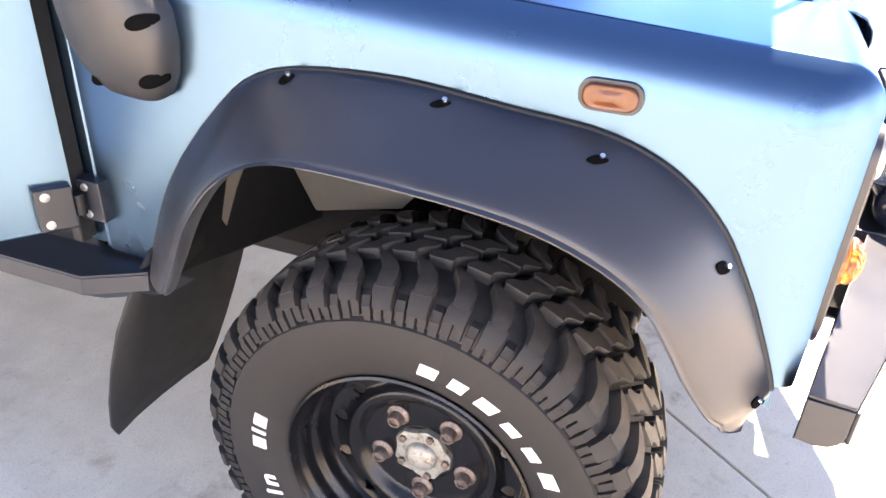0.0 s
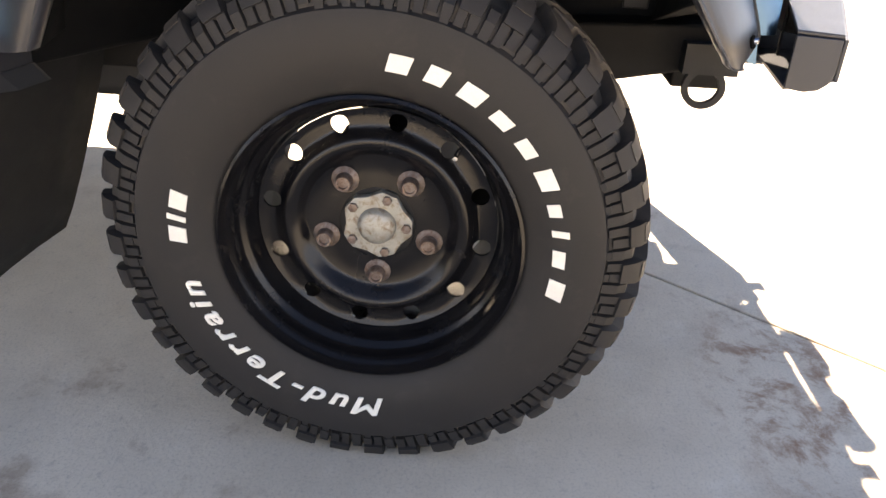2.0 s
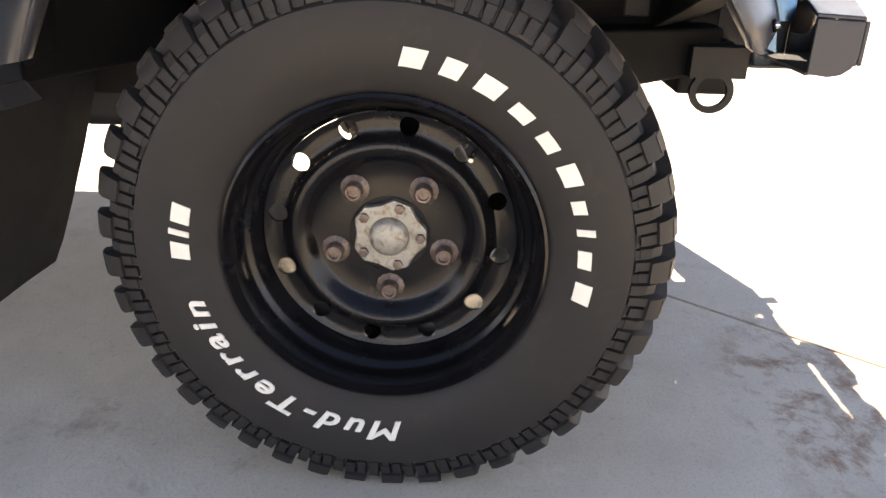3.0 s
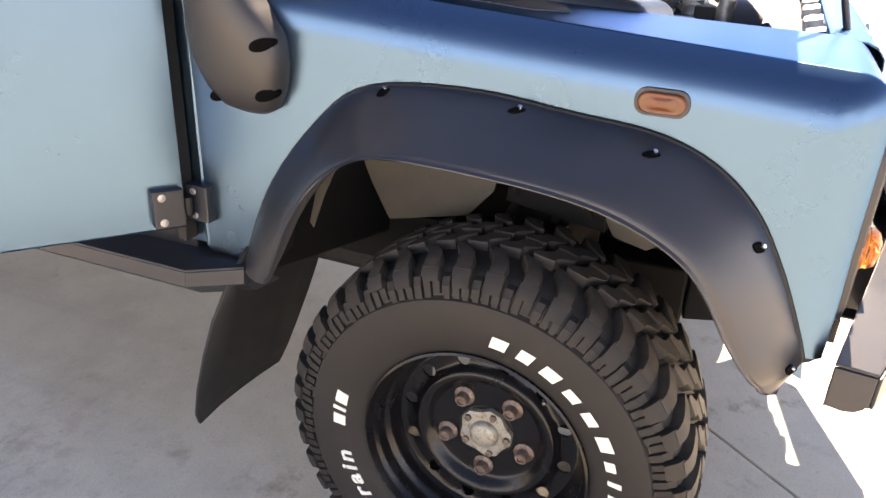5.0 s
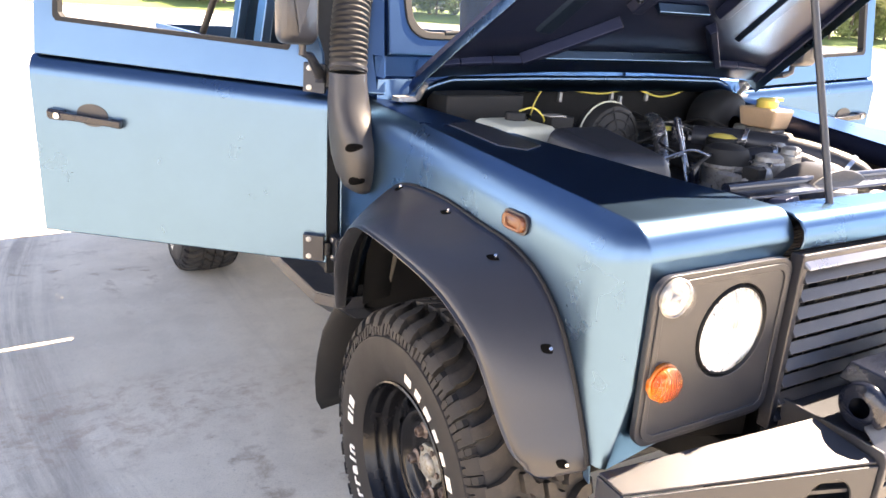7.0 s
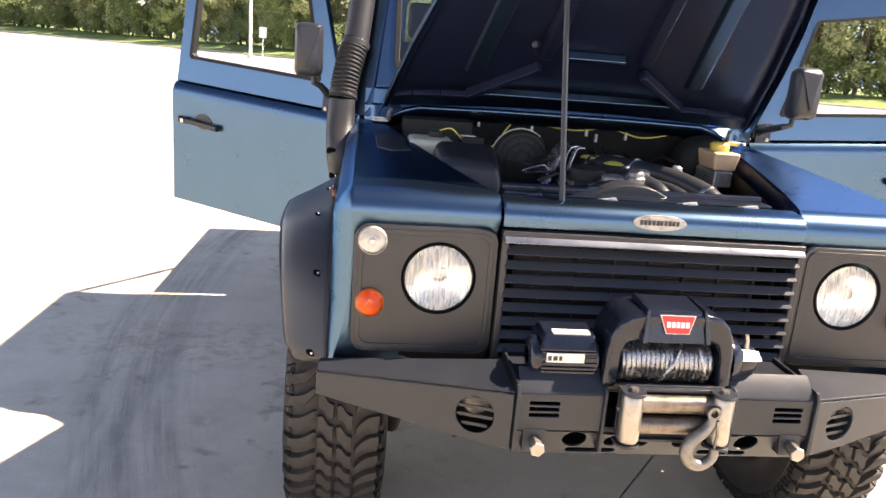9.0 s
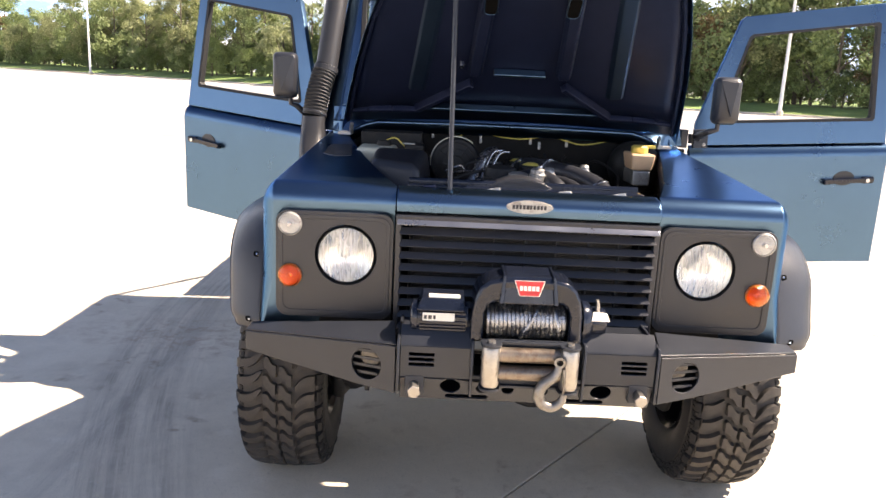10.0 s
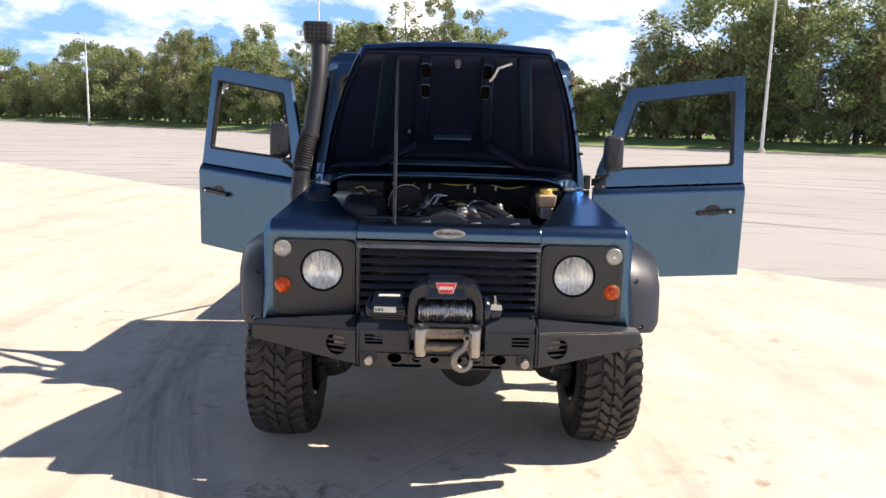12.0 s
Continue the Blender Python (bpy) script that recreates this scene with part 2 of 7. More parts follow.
    # two strewn patches of dried mud
    for cx, cy, rx, ry, thick in ((-1.50, 1.25, 0.85, 0.30, 0.36), (-0.66, -0.78, 0.36, 0.17, 0.80)):
        ex, ey = calc("DIVIDE", calc("SUBTRACT", xyz.outputs[0], cx), rx), calc("DIVIDE", calc("SUBTRACT", xyz.outputs[1], cy), ry)
        near = remap(nt, calc("ADD", calc("MULTIPLY", ex, ex), calc("MULTIPLY", ey, ey)), 1, 0, 0.3, 1.3)
        clot = remap(nt, noise_node(nt, 13.0, 7, 0.70, c, 0.25), 0, thick, 0.47, 0.62)
        base = mix(nt, base, (0.26, 0.132, 0.070), calc("MULTIPLY", near, clot))
    link(nt, base, p.inputs["Base Color"])
    link(nt, remap(nt, grit, 0.7, 0.95), p.inputs["Roughness"])
    bump(nt, p, pits, 0.25, 0.004)
    return m


def asphalt_material():
    m, nt, p = nodes_of("pale_worn_asphalt")
    c = coords(nt)
    base = mix(nt, (0.36, 0.345, 0.33), (0.45, 0.435, 0.415), remap(nt, noise_node(nt, 0.12, 6, 0.6, c), 0, 1))
    mp = nt.nodes.new("ShaderNodeMapping")
    mp.inputs["Rotation"].default_value = (0, 0, radians(-28))
    mp.inputs["Scale"].default_value = (0.10, 1.0, 1.0)
    link(nt, c, mp.inputs["Vector"])
    skid = noise_node(nt, 1.3, 6, 0.72, mp.outputs[0], 1.2)
    base = mix(nt, base, (0.13, 0.125, 0.12), remap(nt, skid, 0, 0.7, 0.56, 0.68))
    # curved rubber marks
    w = nt.nodes.new("ShaderNodeTexWave")
    w.wave_type, w.rings_direction = "RINGS", "Z"
    w.inputs["Scale"].default_value, w.inputs["Distortion"].default_value = 0.16, 5.0
    w.inputs["Detail"].default_value, w.inputs["Detail Scale"].default_value = 3.0, 0.35
    link(nt, c, w.inputs["Vector"])
    mk = nt.nodes.new("ShaderNodeMath")
    mk.operation = "MULTIPLY"
    link(nt, remap(nt, w.outputs["Fac"], 0, 0.8, 0.93, 1.0), mk.inputs[0])
    link(nt, remap(nt, noise_node(nt, 0.25, 4, 0.6, c), 0, 1, 0.45, 0.6), mk.inputs[1])
    base = mix(nt, base, (0.10, 0.095, 0.09), mk.outputs[0])
    grit = noise_node(nt, 70, 3, 0.7, c)
    base = mix(nt, base, (0.2, 0.195, 0.19), remap(nt, grit, 0, 0.4, 0.5, 0.75))
    link(nt, base, p.inputs["Base Color"])
    p.inputs["Roughness"].default_value = 0.9
    bump(nt, p, grit, 0.3, 0.005)
    return m


def leaf_material(name, dark, light):
    m, nt, p = nodes_of(name)
    g = nt.nodes.new("ShaderNodeNewGeometry")
    o = nt.nodes.new("ShaderNodeObjectInfo")
    col = mix(nt, dark, light, g.outputs["Random Per Island"])
    col = mix(nt, col, tuple(v * 0.75 for v in light), remap(nt, o.outputs["Random"], 0, 0.6, 0, 1))
    link(nt, col, p.inputs["Base Color"])
    p.inputs["Roughness"].default_value = 0.6
    t = nt.nodes.new("ShaderNodeBsdfTranslucent")
    link(nt, col, t.inputs[0])
    ms = nt.nodes.new("ShaderNodeMixShader")
    ms.inputs[0].default_value = 0.35
    link(nt, p.outputs[0], ms.inputs[1])
    link(nt, t.outputs[0], ms.inputs[2])
    link(nt, ms.outputs[0], nt.nodes["Material Output"].inputs[0])
    return m


CONCRETE, ASPHALT = concrete_material(), asphalt_material()
LEAF = leaf_material("green_leaves", (0.115, 0.160, 0.058), (0.330, 0.400, 0.165))
LEAF_B = leaf_material("olive_leaves", (0.175, 0.195, 0.088), (0.43, 0.455, 0.225))
LEAF_C = leaf_material("russet_leaves", (0.14, 0.09, 0.04), (0.32, 0.23, 0.11))
BARK = stock("grey_bark", (0.16, 0.13, 0.10), 0.9, 0.0, 0.3, 3.0, 40, 0.4, 0.05)
GRASS = stock("mown_grass", (0.17, 0.25, 0.070), 0.9, 0.0, 0.35, 0.5, 9.0, 0.3, 0.05, (0.27, 0.26, 0.12), (0.55, 0.8))


# ---- mesh helpers ----
def box(bm, lo, hi, m=None):
    v = [bm.verts.new(p) for p in ((x, y, z) for x in (lo[0], hi[0]) for y in (lo[1], hi[1]) for z in (lo[2], hi[2]))]
    for f in ((0, 1, 3, 2), (4, 6, 7, 5), (0, 4, 5, 1), (2, 3, 7, 6), (0, 2, 6, 4), (1, 5, 7, 3)):
        bm.faces.new([v[i] for i in f])
    if m is not None:
        bmesh.ops.transform(bm, matrix=m, verts=v)
    return v


def hexa(bm, bottom, top):
    """A solid from two four-cornered ends."""
    a, b = [bm.verts.new(p) for p in bottom], [bm.verts.new(p) for p in top]
    bm.faces.new(a[::-1]), bm.faces.new(b)
    for i in range(len(a)):
        j = (i + 1) % len(a)
        bm.faces.new((a[i], a[j], b[j], b[i]))


def rod(bm, p0, p1, r0, r1=None, seg=14):
    r1 = r0 if r1 is None else r1
    tube(bm, [p0, p1], [r0, r1], seg)


def tube(bm, pts, radii, seg=14, caps=True, squash=None):
    """A round tube along a line of points."""
    pts = [Vector(p) for p in pts]
    if not isinstance(radii, (list, tuple)):
        radii = [radii] * len(pts)
    rings, up = [], None
    for i, p in enumerate(pts):
        d = (pts[min(i + 1, len(pts) - 1)] - pts[max(i - 1, 0)]).normalized()
        if up is None:
            up = d.orthogonal().normalized()
        up = (up - d * up.dot(d)).normalized()
        side = d.cross(up)
        rings.append([bm.verts.new(p + (up * math.cos(a) + side * math.sin(a)) * radii[i]) for a in (2 * math.pi * k / seg for k in range(seg))])
    for a, b in zip(rings, rings[1:]):
        for k in range(seg):
            bm.faces.new((a[k], a[(k + 1) % seg], b[(k + 1) % seg], b[k]))
    if caps:
        bm.faces.new(rings[0][::-1]), bm.faces.new(rings[-1])


def lathe(bm, prof, seg=48, axis="x", centre=(0, 0, 0), close=False, a0=0.0):
    """Turns a profile of (radius, height along the axis)."""
    rings = []
    for r, h in prof:
        ring = []
        for k in range(seg):
            a = a0 + 2 * math.pi * k / seg
            c, s = r * math.cos(a), r * math.sin(a)
            p = {"x": (h, c, s), "y": (c, h, s), "z": (c, s, h)}[axis]
            ring.append(bm.verts.new(Vector(p) + Vector(centre)))
        rings.append(ring)
    pairs = list(zip(rings, rings[1:])) + ([(rings[-1], rings[0])] if close else [])
    for a, b in pairs:
        for k in range(seg):
            bm.faces.new((a[k], a[(k + 1) % seg], b[(k + 1) % seg], b[k]))
    if not close:
        for ring, (r, h) in ((rings[0], prof[0]), (rings[-1], prof[-1])):
            if r < 0.02:
                bm.faces.new(ring)


def grid(bm, rows, wrap=False):
    vs = [[bm.verts.new(p) for p in row] for row in rows]
    for a, b in zip(vs, vs[1:]):
        n = len(a)
        for k in range(n if wrap else n - 1):
            bm.faces.new((a[k], a[(k + 1) % n], b[(k + 1) % n], b[k]))
    return vs


def plate(bm, outline, holes, thick, m):
    """A flat plate with holes, drawn in (x, y) and thickened along +z, then put at m."""
    edges, made = [], []
    for loop in [outline, *holes]:
        vs = [bm.verts.new((p[0], p[1], 0)) for p in loop]
        made += vs
        edges += [bm.edges.new((vs[i], vs[(i + 1) % len(vs)])) for i in range(len(vs))]
    fill = bmesh.ops.triangle_fill(bm, edges=edges, use_beauty=True, use_dissolve=False)
    faces = [f for f in fill["geom"] if isinstance(f, bmesh.types.BMFace)]
    ext = bmesh.ops.extrude_face_region(bm, geom=faces)
    up = [v for v in ext["geom"] if isinstance(v, bmesh.types.BMVert)]
    bmesh.ops.translate(bm, vec=(0, 0, thick), verts=up)
    bmesh.ops.transform(bm, matrix=m, verts=made + up)
    return made, up


def circle(x, y, r, n=24, a0=0.0, sy=1.0):
    return [(x + r * math.cos(a0 + 2 * math.pi * k / n), y + sy * r * math.sin(a0 + 2 * math.pi * k / n)) for k in range(n)]


def rounded(x0, y0, x1, y1, r, n=5):
    out = []
    for cx, cy, a in ((x1 - r, y1 - r, 0), (x0 + r, y1 - r, 90), (x0 + r, y0 + r, 180), (x1 - r, y0 + r, 270)):
        out += [(cx + r * math.cos(radians(a + 90 * k / n)), cy + r * math.sin(radians(a + 90 * k / n))) for k in range(n + 1)]
    return out


def smooth_line(pts, n, closed=False):
    """n points along a smooth curve through a few control points."""
    P = [Vector(p) for p in pts]
    out = []
    m = len(P) - 1
    for i in range(n):
        u = m * i / (n - 1)
        k = min(int(u), m - 1)
        t = u - k
        a, b, c, d = P[max(k - 1, 0)], P[k], P[k + 1], P[min(k + 2, m)]
        out.append(0.5 * (2 * b + (c - a) * t + (2 * a - 5 * b + 4 * c - d) * t * t + (3 * b - a - 3 * c + d) * t * t * t))
    return out


XZ = Matrix(((1, 0, 0, 0), (0, 0, -1, 0), (0, 1, 0, 0), (0, 0, 0, 1)))     # drawn (x, z), thickness towards the front (-y)


def at_y(y):
    return Matrix.Translation((0, y, 0)) @ XZ


SHIFT = Vector((0, 0, 0))      # where the assembly being built is mounted


def part(name, bm, material, parent, label="", bevel=0.0, sharp=38, solid=0.0, seg=2, flat=False, fix=True, weigh=False):
    """Links a bmesh as one mesh object under a thing or under a part."""
    if fix:
        bmesh.ops.recalc_face_normals(bm, faces=bm.faces[:])
    for f in bm.faces:
        f.smooth = not flat
    for e in bm.edges:
        if len(e.link_faces) == 2 and e.calc_face_angle(0) > radians(sharp):
            e.smooth = False
    if SHIFT.length:
        bmesh.ops.translate(bm, vec=SHIFT, verts=bm.verts[:])
    me = bpy.data.meshes.new(name)
    bm.to_mesh(me)
    bm.free()
    me.materials.append(material)
    ob = new(name, me)
    ob.parent = parent
    if solid:
        s = ob.modifiers.new("thickness", "SOLIDIFY")
        s.thickness, s.offset = solid, 0
    if bevel:
        b = ob.modifiers.new("edge", "BEVEL")
        b.width, b.segments, b.limit_method, b.angle_limit = bevel, seg, "ANGLE", radians(40)
        b.harden_normals = not flat
    if weigh:
        w = ob.modifiers.new("even_shading", "WEIGHTED_NORMAL")
        w.keep_sharp, w.weight = True, 90
    if label:
        tagged(ob, label)
    return ob


def thing(name, label, category, group="", base=(0, 0, 0), kind=""):
    ob = new(name)
    ob.location = base
    return tagged(ob, label, category, group, kind)


def B():
    return bmesh.new()


# ---- ground, paved lot, verge ----
E1, E2 = Vector((0.755, -0.656, 0)), Vector((0.626, 0.780, 0))      # along the slab's edge, along its joints
J0 = Vector((-0.136, -0.492, 0))                                       # a point of the joint under the car


def ground():
    bm = B()
    n = 40
    rings = [[(r * math.cos(2 * math.pi * k / n), 20 + r * math.sin(2 * math.pi * k / n), -0.012) for k in range(n)] for r in (1, 30, 120, 500, 2500)]
    vs = grid(bm, rings, True)
    bm.faces.new(vs[0])
    tagged(part("ground", bm, ASPHALT, None, fix=True), "pale grey worn asphalt lot with curved skid marks", "ground", kind="structure")


def slab():
    top = tagged(new("pavement"), "pale worn concrete apron with joints and stains", "pavement", kind="structure")
    across = Vector((0.656, 0.755, 0))
    far = (Vector((3.47, 4.86, 0)) - J0).dot(across) / E2.dot(across)
    width = 4.6
    for i in range(-6, 7):
        bm = B()
        a, b = i * width + 0.004, (i + 1) * width - 0.004
        y0, y1 = -30.0, far
        q = [J0 + E1 * u + E2 * v for u, v in ((a, y0), (b, y0), (b, y1), (a, y1))]
        hexa(bm, [p + Vector((0, 0, -0.06)) for p in q], q)
        part("slab", bm, CONCRETE, top, bevel=0.004)


ground()
slab()

# ---- the car ----
car = thing("car", "satin blue off-road pickup, bonnet up, front doors open", "car")


def wing_top(y):
    return 1.206 - (0.488 - y) * 0.060


def wing_in(y):
    """Half width of the engine opening."""
    return 0.40 + max(0.0, min(1.0, (y + 0.50) / 1.0)) ** 0.85 * 0.27


ARCH_OUT = [(0.580, 0.615), (0.505, 0.803), (0.390, 0.956), (0.283, 1.036), (0.092, 1.056), (-0.092, 1.041), (-0.223, 1.028), (-0.315, 0.994), (-0.388, 0.932), (-0.440, 0.850), (-0.475, 0.777), (-0.500, 0.718), (-0.507, 0.696)]
ARCH_IN = [(0.467, 0.640, 0.905), (0.418, 0.72, 0.93), (0.358, 0.826, 0.955), (0.291, 0.911, 0.960), (0.21, 0.960, 0.970), (0.114, 0.971, 0.975), (-0.094, 0.961, 0.975), (-0.22, 0.930, 0.965), (-0.318, 0.869, 0.953), (-0.386, 0.761, 0.937), (-0.424, 0.708, 0.926), (-0.444, 0.684, 0.908)]


def front_wing(s):
    arch = [tuple(p) for p in smooth_line([(y * 0.985 + 0.0, z - 0.03, 0) for y, z in ARCH_OUT], 30)]
    out = [(0.675, 0.635), (0.60, 0.63)]
    out += [(p[0], p[1]) for p in arch]
    out += [(-0.515, 0.66), (-0.535, 0.70), (-0.539, 0.777), (-0.540, 0.85), (-0.540, 0.95)]
    zc, yc, r = wing_top(-0.480) - 0.060, -0.540 + 0.060, 0.060
    out += [(yc - r * math.cos(radians(a)), zc + r * math.sin(radians(a))) for a in range(0, 91, 10)]
    out += [(y, wing_top(y)) for y in (-0.3, 0.0, 0.3, 0.5, 0.675)]
    # the side sheet ends in a rounded shoulder along the front and the top
    # (share of the way in, share of the way out) from the flat side to the crease
    turn, R, D = radians(52), 0.108, 0.008
    prof = [(R * (1 - math.cos(turn * q / 8)), R * math.sin(turn * q / 8)) for q in range(9)]
    x1, n1 = prof[-1]
    prof += [(x1 + D * (math.cos(turn) - math.cos(turn + f)) / 1.0 + D * 0.2 * f, n1 + D * (math.sin(turn + f) - math.sin(turn))) for f in (radians(13), radians(26), radians(38))]
    deep = prof[-1][1]
    n, first = len(out), 2 + 30 + 1
    inner = list(out)
    normals, share = {}, {}
    for k in range(first, n):
        (y0, z0), (y1, z1) = out[max(k - 1, first)], out[min(k + 1, n - 1)]
        d = Vector((y1 - y0, z1 - z0)).normalized()
        normals[k] = Vector((-d.y, d.x))
        share[k] = max(0.25, min(1.0, 0.3 + (out[k][1] - 0.70) * 4.4))      # the curve dies out towards the wing's lower tip
        inner[k] = (out[k][0] - normals[k].x * deep * share[k], out[k][1] - normals[k].y * deep * share[k])
    heart = (-0.540 + deep, wing_top(-0.48) - deep)
    for k in range(first, n):
        if out[k][1] > heart[1] and out[k][0] < heart[0]:
            inner[k] = heart
    bm = B()
    a, loop = [], []
    for k, (y, z) in enumerate(inner):
        if k and inner[k] == inner[k - 1]:
            a.append(a[-1])
        else:
            a.append(bm.verts.new((s * 0.812, y, z)))
            loop.append(a[-1])
    bm.faces.new(loop)
    rows = []
    for k in range(first, n):
        row = [a[k]]
        for dx, dn in prof[1:]:
            p = Vector(inner[k]).lerp(Vector(out[k]), dn / deep)
            row.append(bm.verts.new((s * (0.812 - dx * share[k]), p.x, p.y)))
        y, z = out[k]
        row.append(bm.verts.new((s * (wing_in(y) if z > 1.0 else 0.405), y + (0.07 if z <= 1.0 and y < -0.5 else 0.0), z)))
        rows.append(row)
    for ra, rb in zip(rows, rows[1:]):
        for q in range(len(ra) - 1):
            bm.faces.new((ra[0], ra[1], rb[1]) if q == 0 and ra[0] is rb[0] else (ra[q], ra[q + 1], rb[q + 1], rb[q]))
    w = part("front_wing", bm, BLUE, car, solid=0.004, sharp=30, weigh=True)
    # return flange along the engine opening
    bm = B()
    rows = [[(s * wing_in(y), y, wing_top(y) - 0.002), (s * (wing_in(y) - 0.004), y, wing_top(y) - 0.06)] for y in (-0.47, -0.3, -0.1, 0.1, 0.3, 0.5, 0.64)]
    grid(bm, rows)
    part("flange", bm, BLUE_SHADED, w, "edge of the engine opening, blue darkened for shade", solid=0.004)
    if s < 0:
        # black flat panel let into the wing's top
        bm = B()
        lo = [(x, y, wing_top(y) + 0.001) for x, y in ((-0.705, 0.02), (-0.71, 0.24), (-0.625, 0.26), (-0.60, 0.0), (-0.66, -0.03))]
        hexa(bm, lo, [(x, y, z + 0.005) for x, y, z in lo])
        part("top_panel", bm, PLASTIC, w, "flat black plastic panel", bevel=0.002)
    # a fold line along the top and a thin bright seam at the rear edge
    bm = B()
    tube(bm, [(s * 0.810, 0.677, 0.640), (s * 0.810, 0.678, 0.95), (s * 0.807, 0.678, 1.175)], 0.006, 8)
    part("seam", bm, BLUE, w)
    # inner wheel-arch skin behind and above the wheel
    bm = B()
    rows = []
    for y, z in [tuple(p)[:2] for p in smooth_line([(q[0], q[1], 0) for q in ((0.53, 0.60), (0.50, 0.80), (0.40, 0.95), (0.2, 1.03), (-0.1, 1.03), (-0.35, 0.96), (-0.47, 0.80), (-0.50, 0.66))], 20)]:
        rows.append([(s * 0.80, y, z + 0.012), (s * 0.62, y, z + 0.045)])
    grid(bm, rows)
    part("arch_liner", bm, UNDER_SHADED, w, "dusty black wheel-arch lining, deepened for shade", solid=0.004)
    return w


def flare(s):
    n = 56
    out = 0.035 if s > 0 else 0.004
    o = [p for p in smooth_line([(y, z, 0) for y, z in ARCH_OUT], n)]
    i = [p for p in smooth_line(ARCH_IN, n)]
    sec = ((0.0, -0.03), (-0.01, 0.09), (0.02, 0.14), (0.12, 0.28), (0.30, 0.50), (0.52, 0.72), (0.72, 0.885), (0.82, 0.945), (0.885, 0.968), (0.915, 0.970), (0.935, 0.988), (0.955, 1.014), (0.985, 1.016), (1.01, 0.985), (1.024, 0.93), (1.020, 0.86), (1.01, 0.80), (0.97, 0.70))
    bm = B()
    rows = []
    for k in range(n):
        a, b = o[k], i[k]
        rows.append([(s * (0.812 + (b.z + out - 0.812) * f), a.x + (b.x - a.x) * t, a.y + (b.y - a.y) * t) for t, f in sec])
    # blunt, rounded front end
    last = rows[-1]
    mid = ((o[-1].x + i[-1].x) / 2, (o[-1].y + i[-1].y) / 2)
    for a in (18, 36, 54, 70, 84):
        c, d = math.cos(radians(a)), 0.020 * math.sin(radians(a))
        rows.append([(s * 0.812 + (x - s * 0.812) * (0.75 + 0.25 * c), mid[0] + (y - mid[0]) * c - d * 0.25, mid[1] + (z - mid[1]) * c - d) for x, y, z in last])
    vs = grid(bm, rows)
    bm.faces.new(vs[0]), bm.faces.new(vs[-1][::-1])
    f = part("wheel_arch_flare", bm, PLASTIC, car, "black textured plastic wheel-arch flare", sharp=55)
    # rubber edge strip against the wing
    bm = B()
    tube(bm, [(s * 0.816, p.x, p.y) for p in o], 0.006, 8)
    part("edge_strip", bm, BLACK, f, "black rubber edge strip")
    # bolt pockets, their shade drawn as black patches, with bright bolts
    for y, z in ((0.222, 1.040), (-0.010, 1.038), (-0.227, 1.014), (-0.406, 0.889), (-0.490, 0.700)):
        def bow(t):
            """How far out the flare stands at a share t of its width."""
            return next(f0 + (f1 - f0) * (t - t0) / (t1 - t0) for (t0, f0), (t1, f1) in zip(sec[2:], sec[3:]) if t <= t1)

        def on_flare(q, t, f):
            return Vector((s * (0.812 + (i[q].z + out - 0.812) * f), o[q].x + (i[q].x - o[q].x) * t, o[q].y + (i[q].y - o[q].y) * t))

        k, t = min(((q, u / 50) for q in range(1, n - 1) for u in range(2, 16)), key=lambda w: (on_flare(w[0], w[1], 0).y - y) ** 2 + (on_flare(w[0], w[1], 0).z - z) ** 2)
        c = on_flare(k, t, bow(t))
        down = (on_flare(k, t + 0.04, bow(t + 0.04)) - on_flare(k, t, bow(t))).normalized()
        along = (on_flare(k + 1, t, bow(t)) - on_flare(k - 1, t, bow(t))).normalized()
        nrm = along.cross(down).normalized()
        if nrm.x * s < 0:
            nrm = -nrm
        # a black patch for the shaded pocket, open towards the wheel, with the bolt at its head
        bm = B()
        ring = [c + along * 0.0095 * math.copysign(abs(math.cos(radians(a))) ** 0.6, math.cos(radians(a))) - down * ((0.006 if a <= 180 else 0.015) * math.copysign(abs(math.sin(radians(a))) ** 0.7, math.sin(radians(a)))) for a in range(0, 360, 18)]
        hexa(bm, [p - nrm * 0.003 for p in ring], [p + nrm * 0.0022 for p in ring])
        part("pocket", bm, VOID, f, "small bolt pocket, its shade as a black patch")
        bm = B()
        rod(bm, c - down * 0.003, c - down * 0.003 + nrm * 0.007, 0.0048, 0.0036, 10)
        part("bolt", bm, STEEL, f, "small round-headed bolt")


def side_repeater(s):
    m = Matrix(((0, 0, s, 0), (1, 0, 0, 0), (0, 1, 0, 0), (0, 0, 0, 1)))
    bm = B()
    plate(bm, rounded(-0.266, 1.058, -0.182, 1.101, 0.019), [], 0.010, Matrix.Translation((s * 0.809, 0, 0)) @ m)
    r = part("side_repeater", bm, PLASTIC, car, "black-rimmed oval side lamp", bevel=0.003)
    cy, cz = -0.224, 1.0795
    bm = B()
    rows = []
    for k, out in ((1.0, 0.006), (0.99, 0.0125), (0.93, 0.0155), (0.84, 0.0160), (0.74, 0.0145), (0.60, 0.0150), (0.40, 0.0172), (0.15, 0.0180)):
        rows.append([(s * (0.812 + out), cy + y * k, cz + z * k) for y, z in rounded(-0.0365, -0.0162, 0.0365, 0.0162, 0.0145)])
    vs = grid(bm, rows, True)
    bm.faces.new(vs[-1])
    part("lens", bm, AMBER, r, "amber moulded lens", sharp=60)


for s in (-1, 1):
    front_wing(s)
    flare(s)
    side_repeater(s)


# ---- wheels ----
TR = 0.413


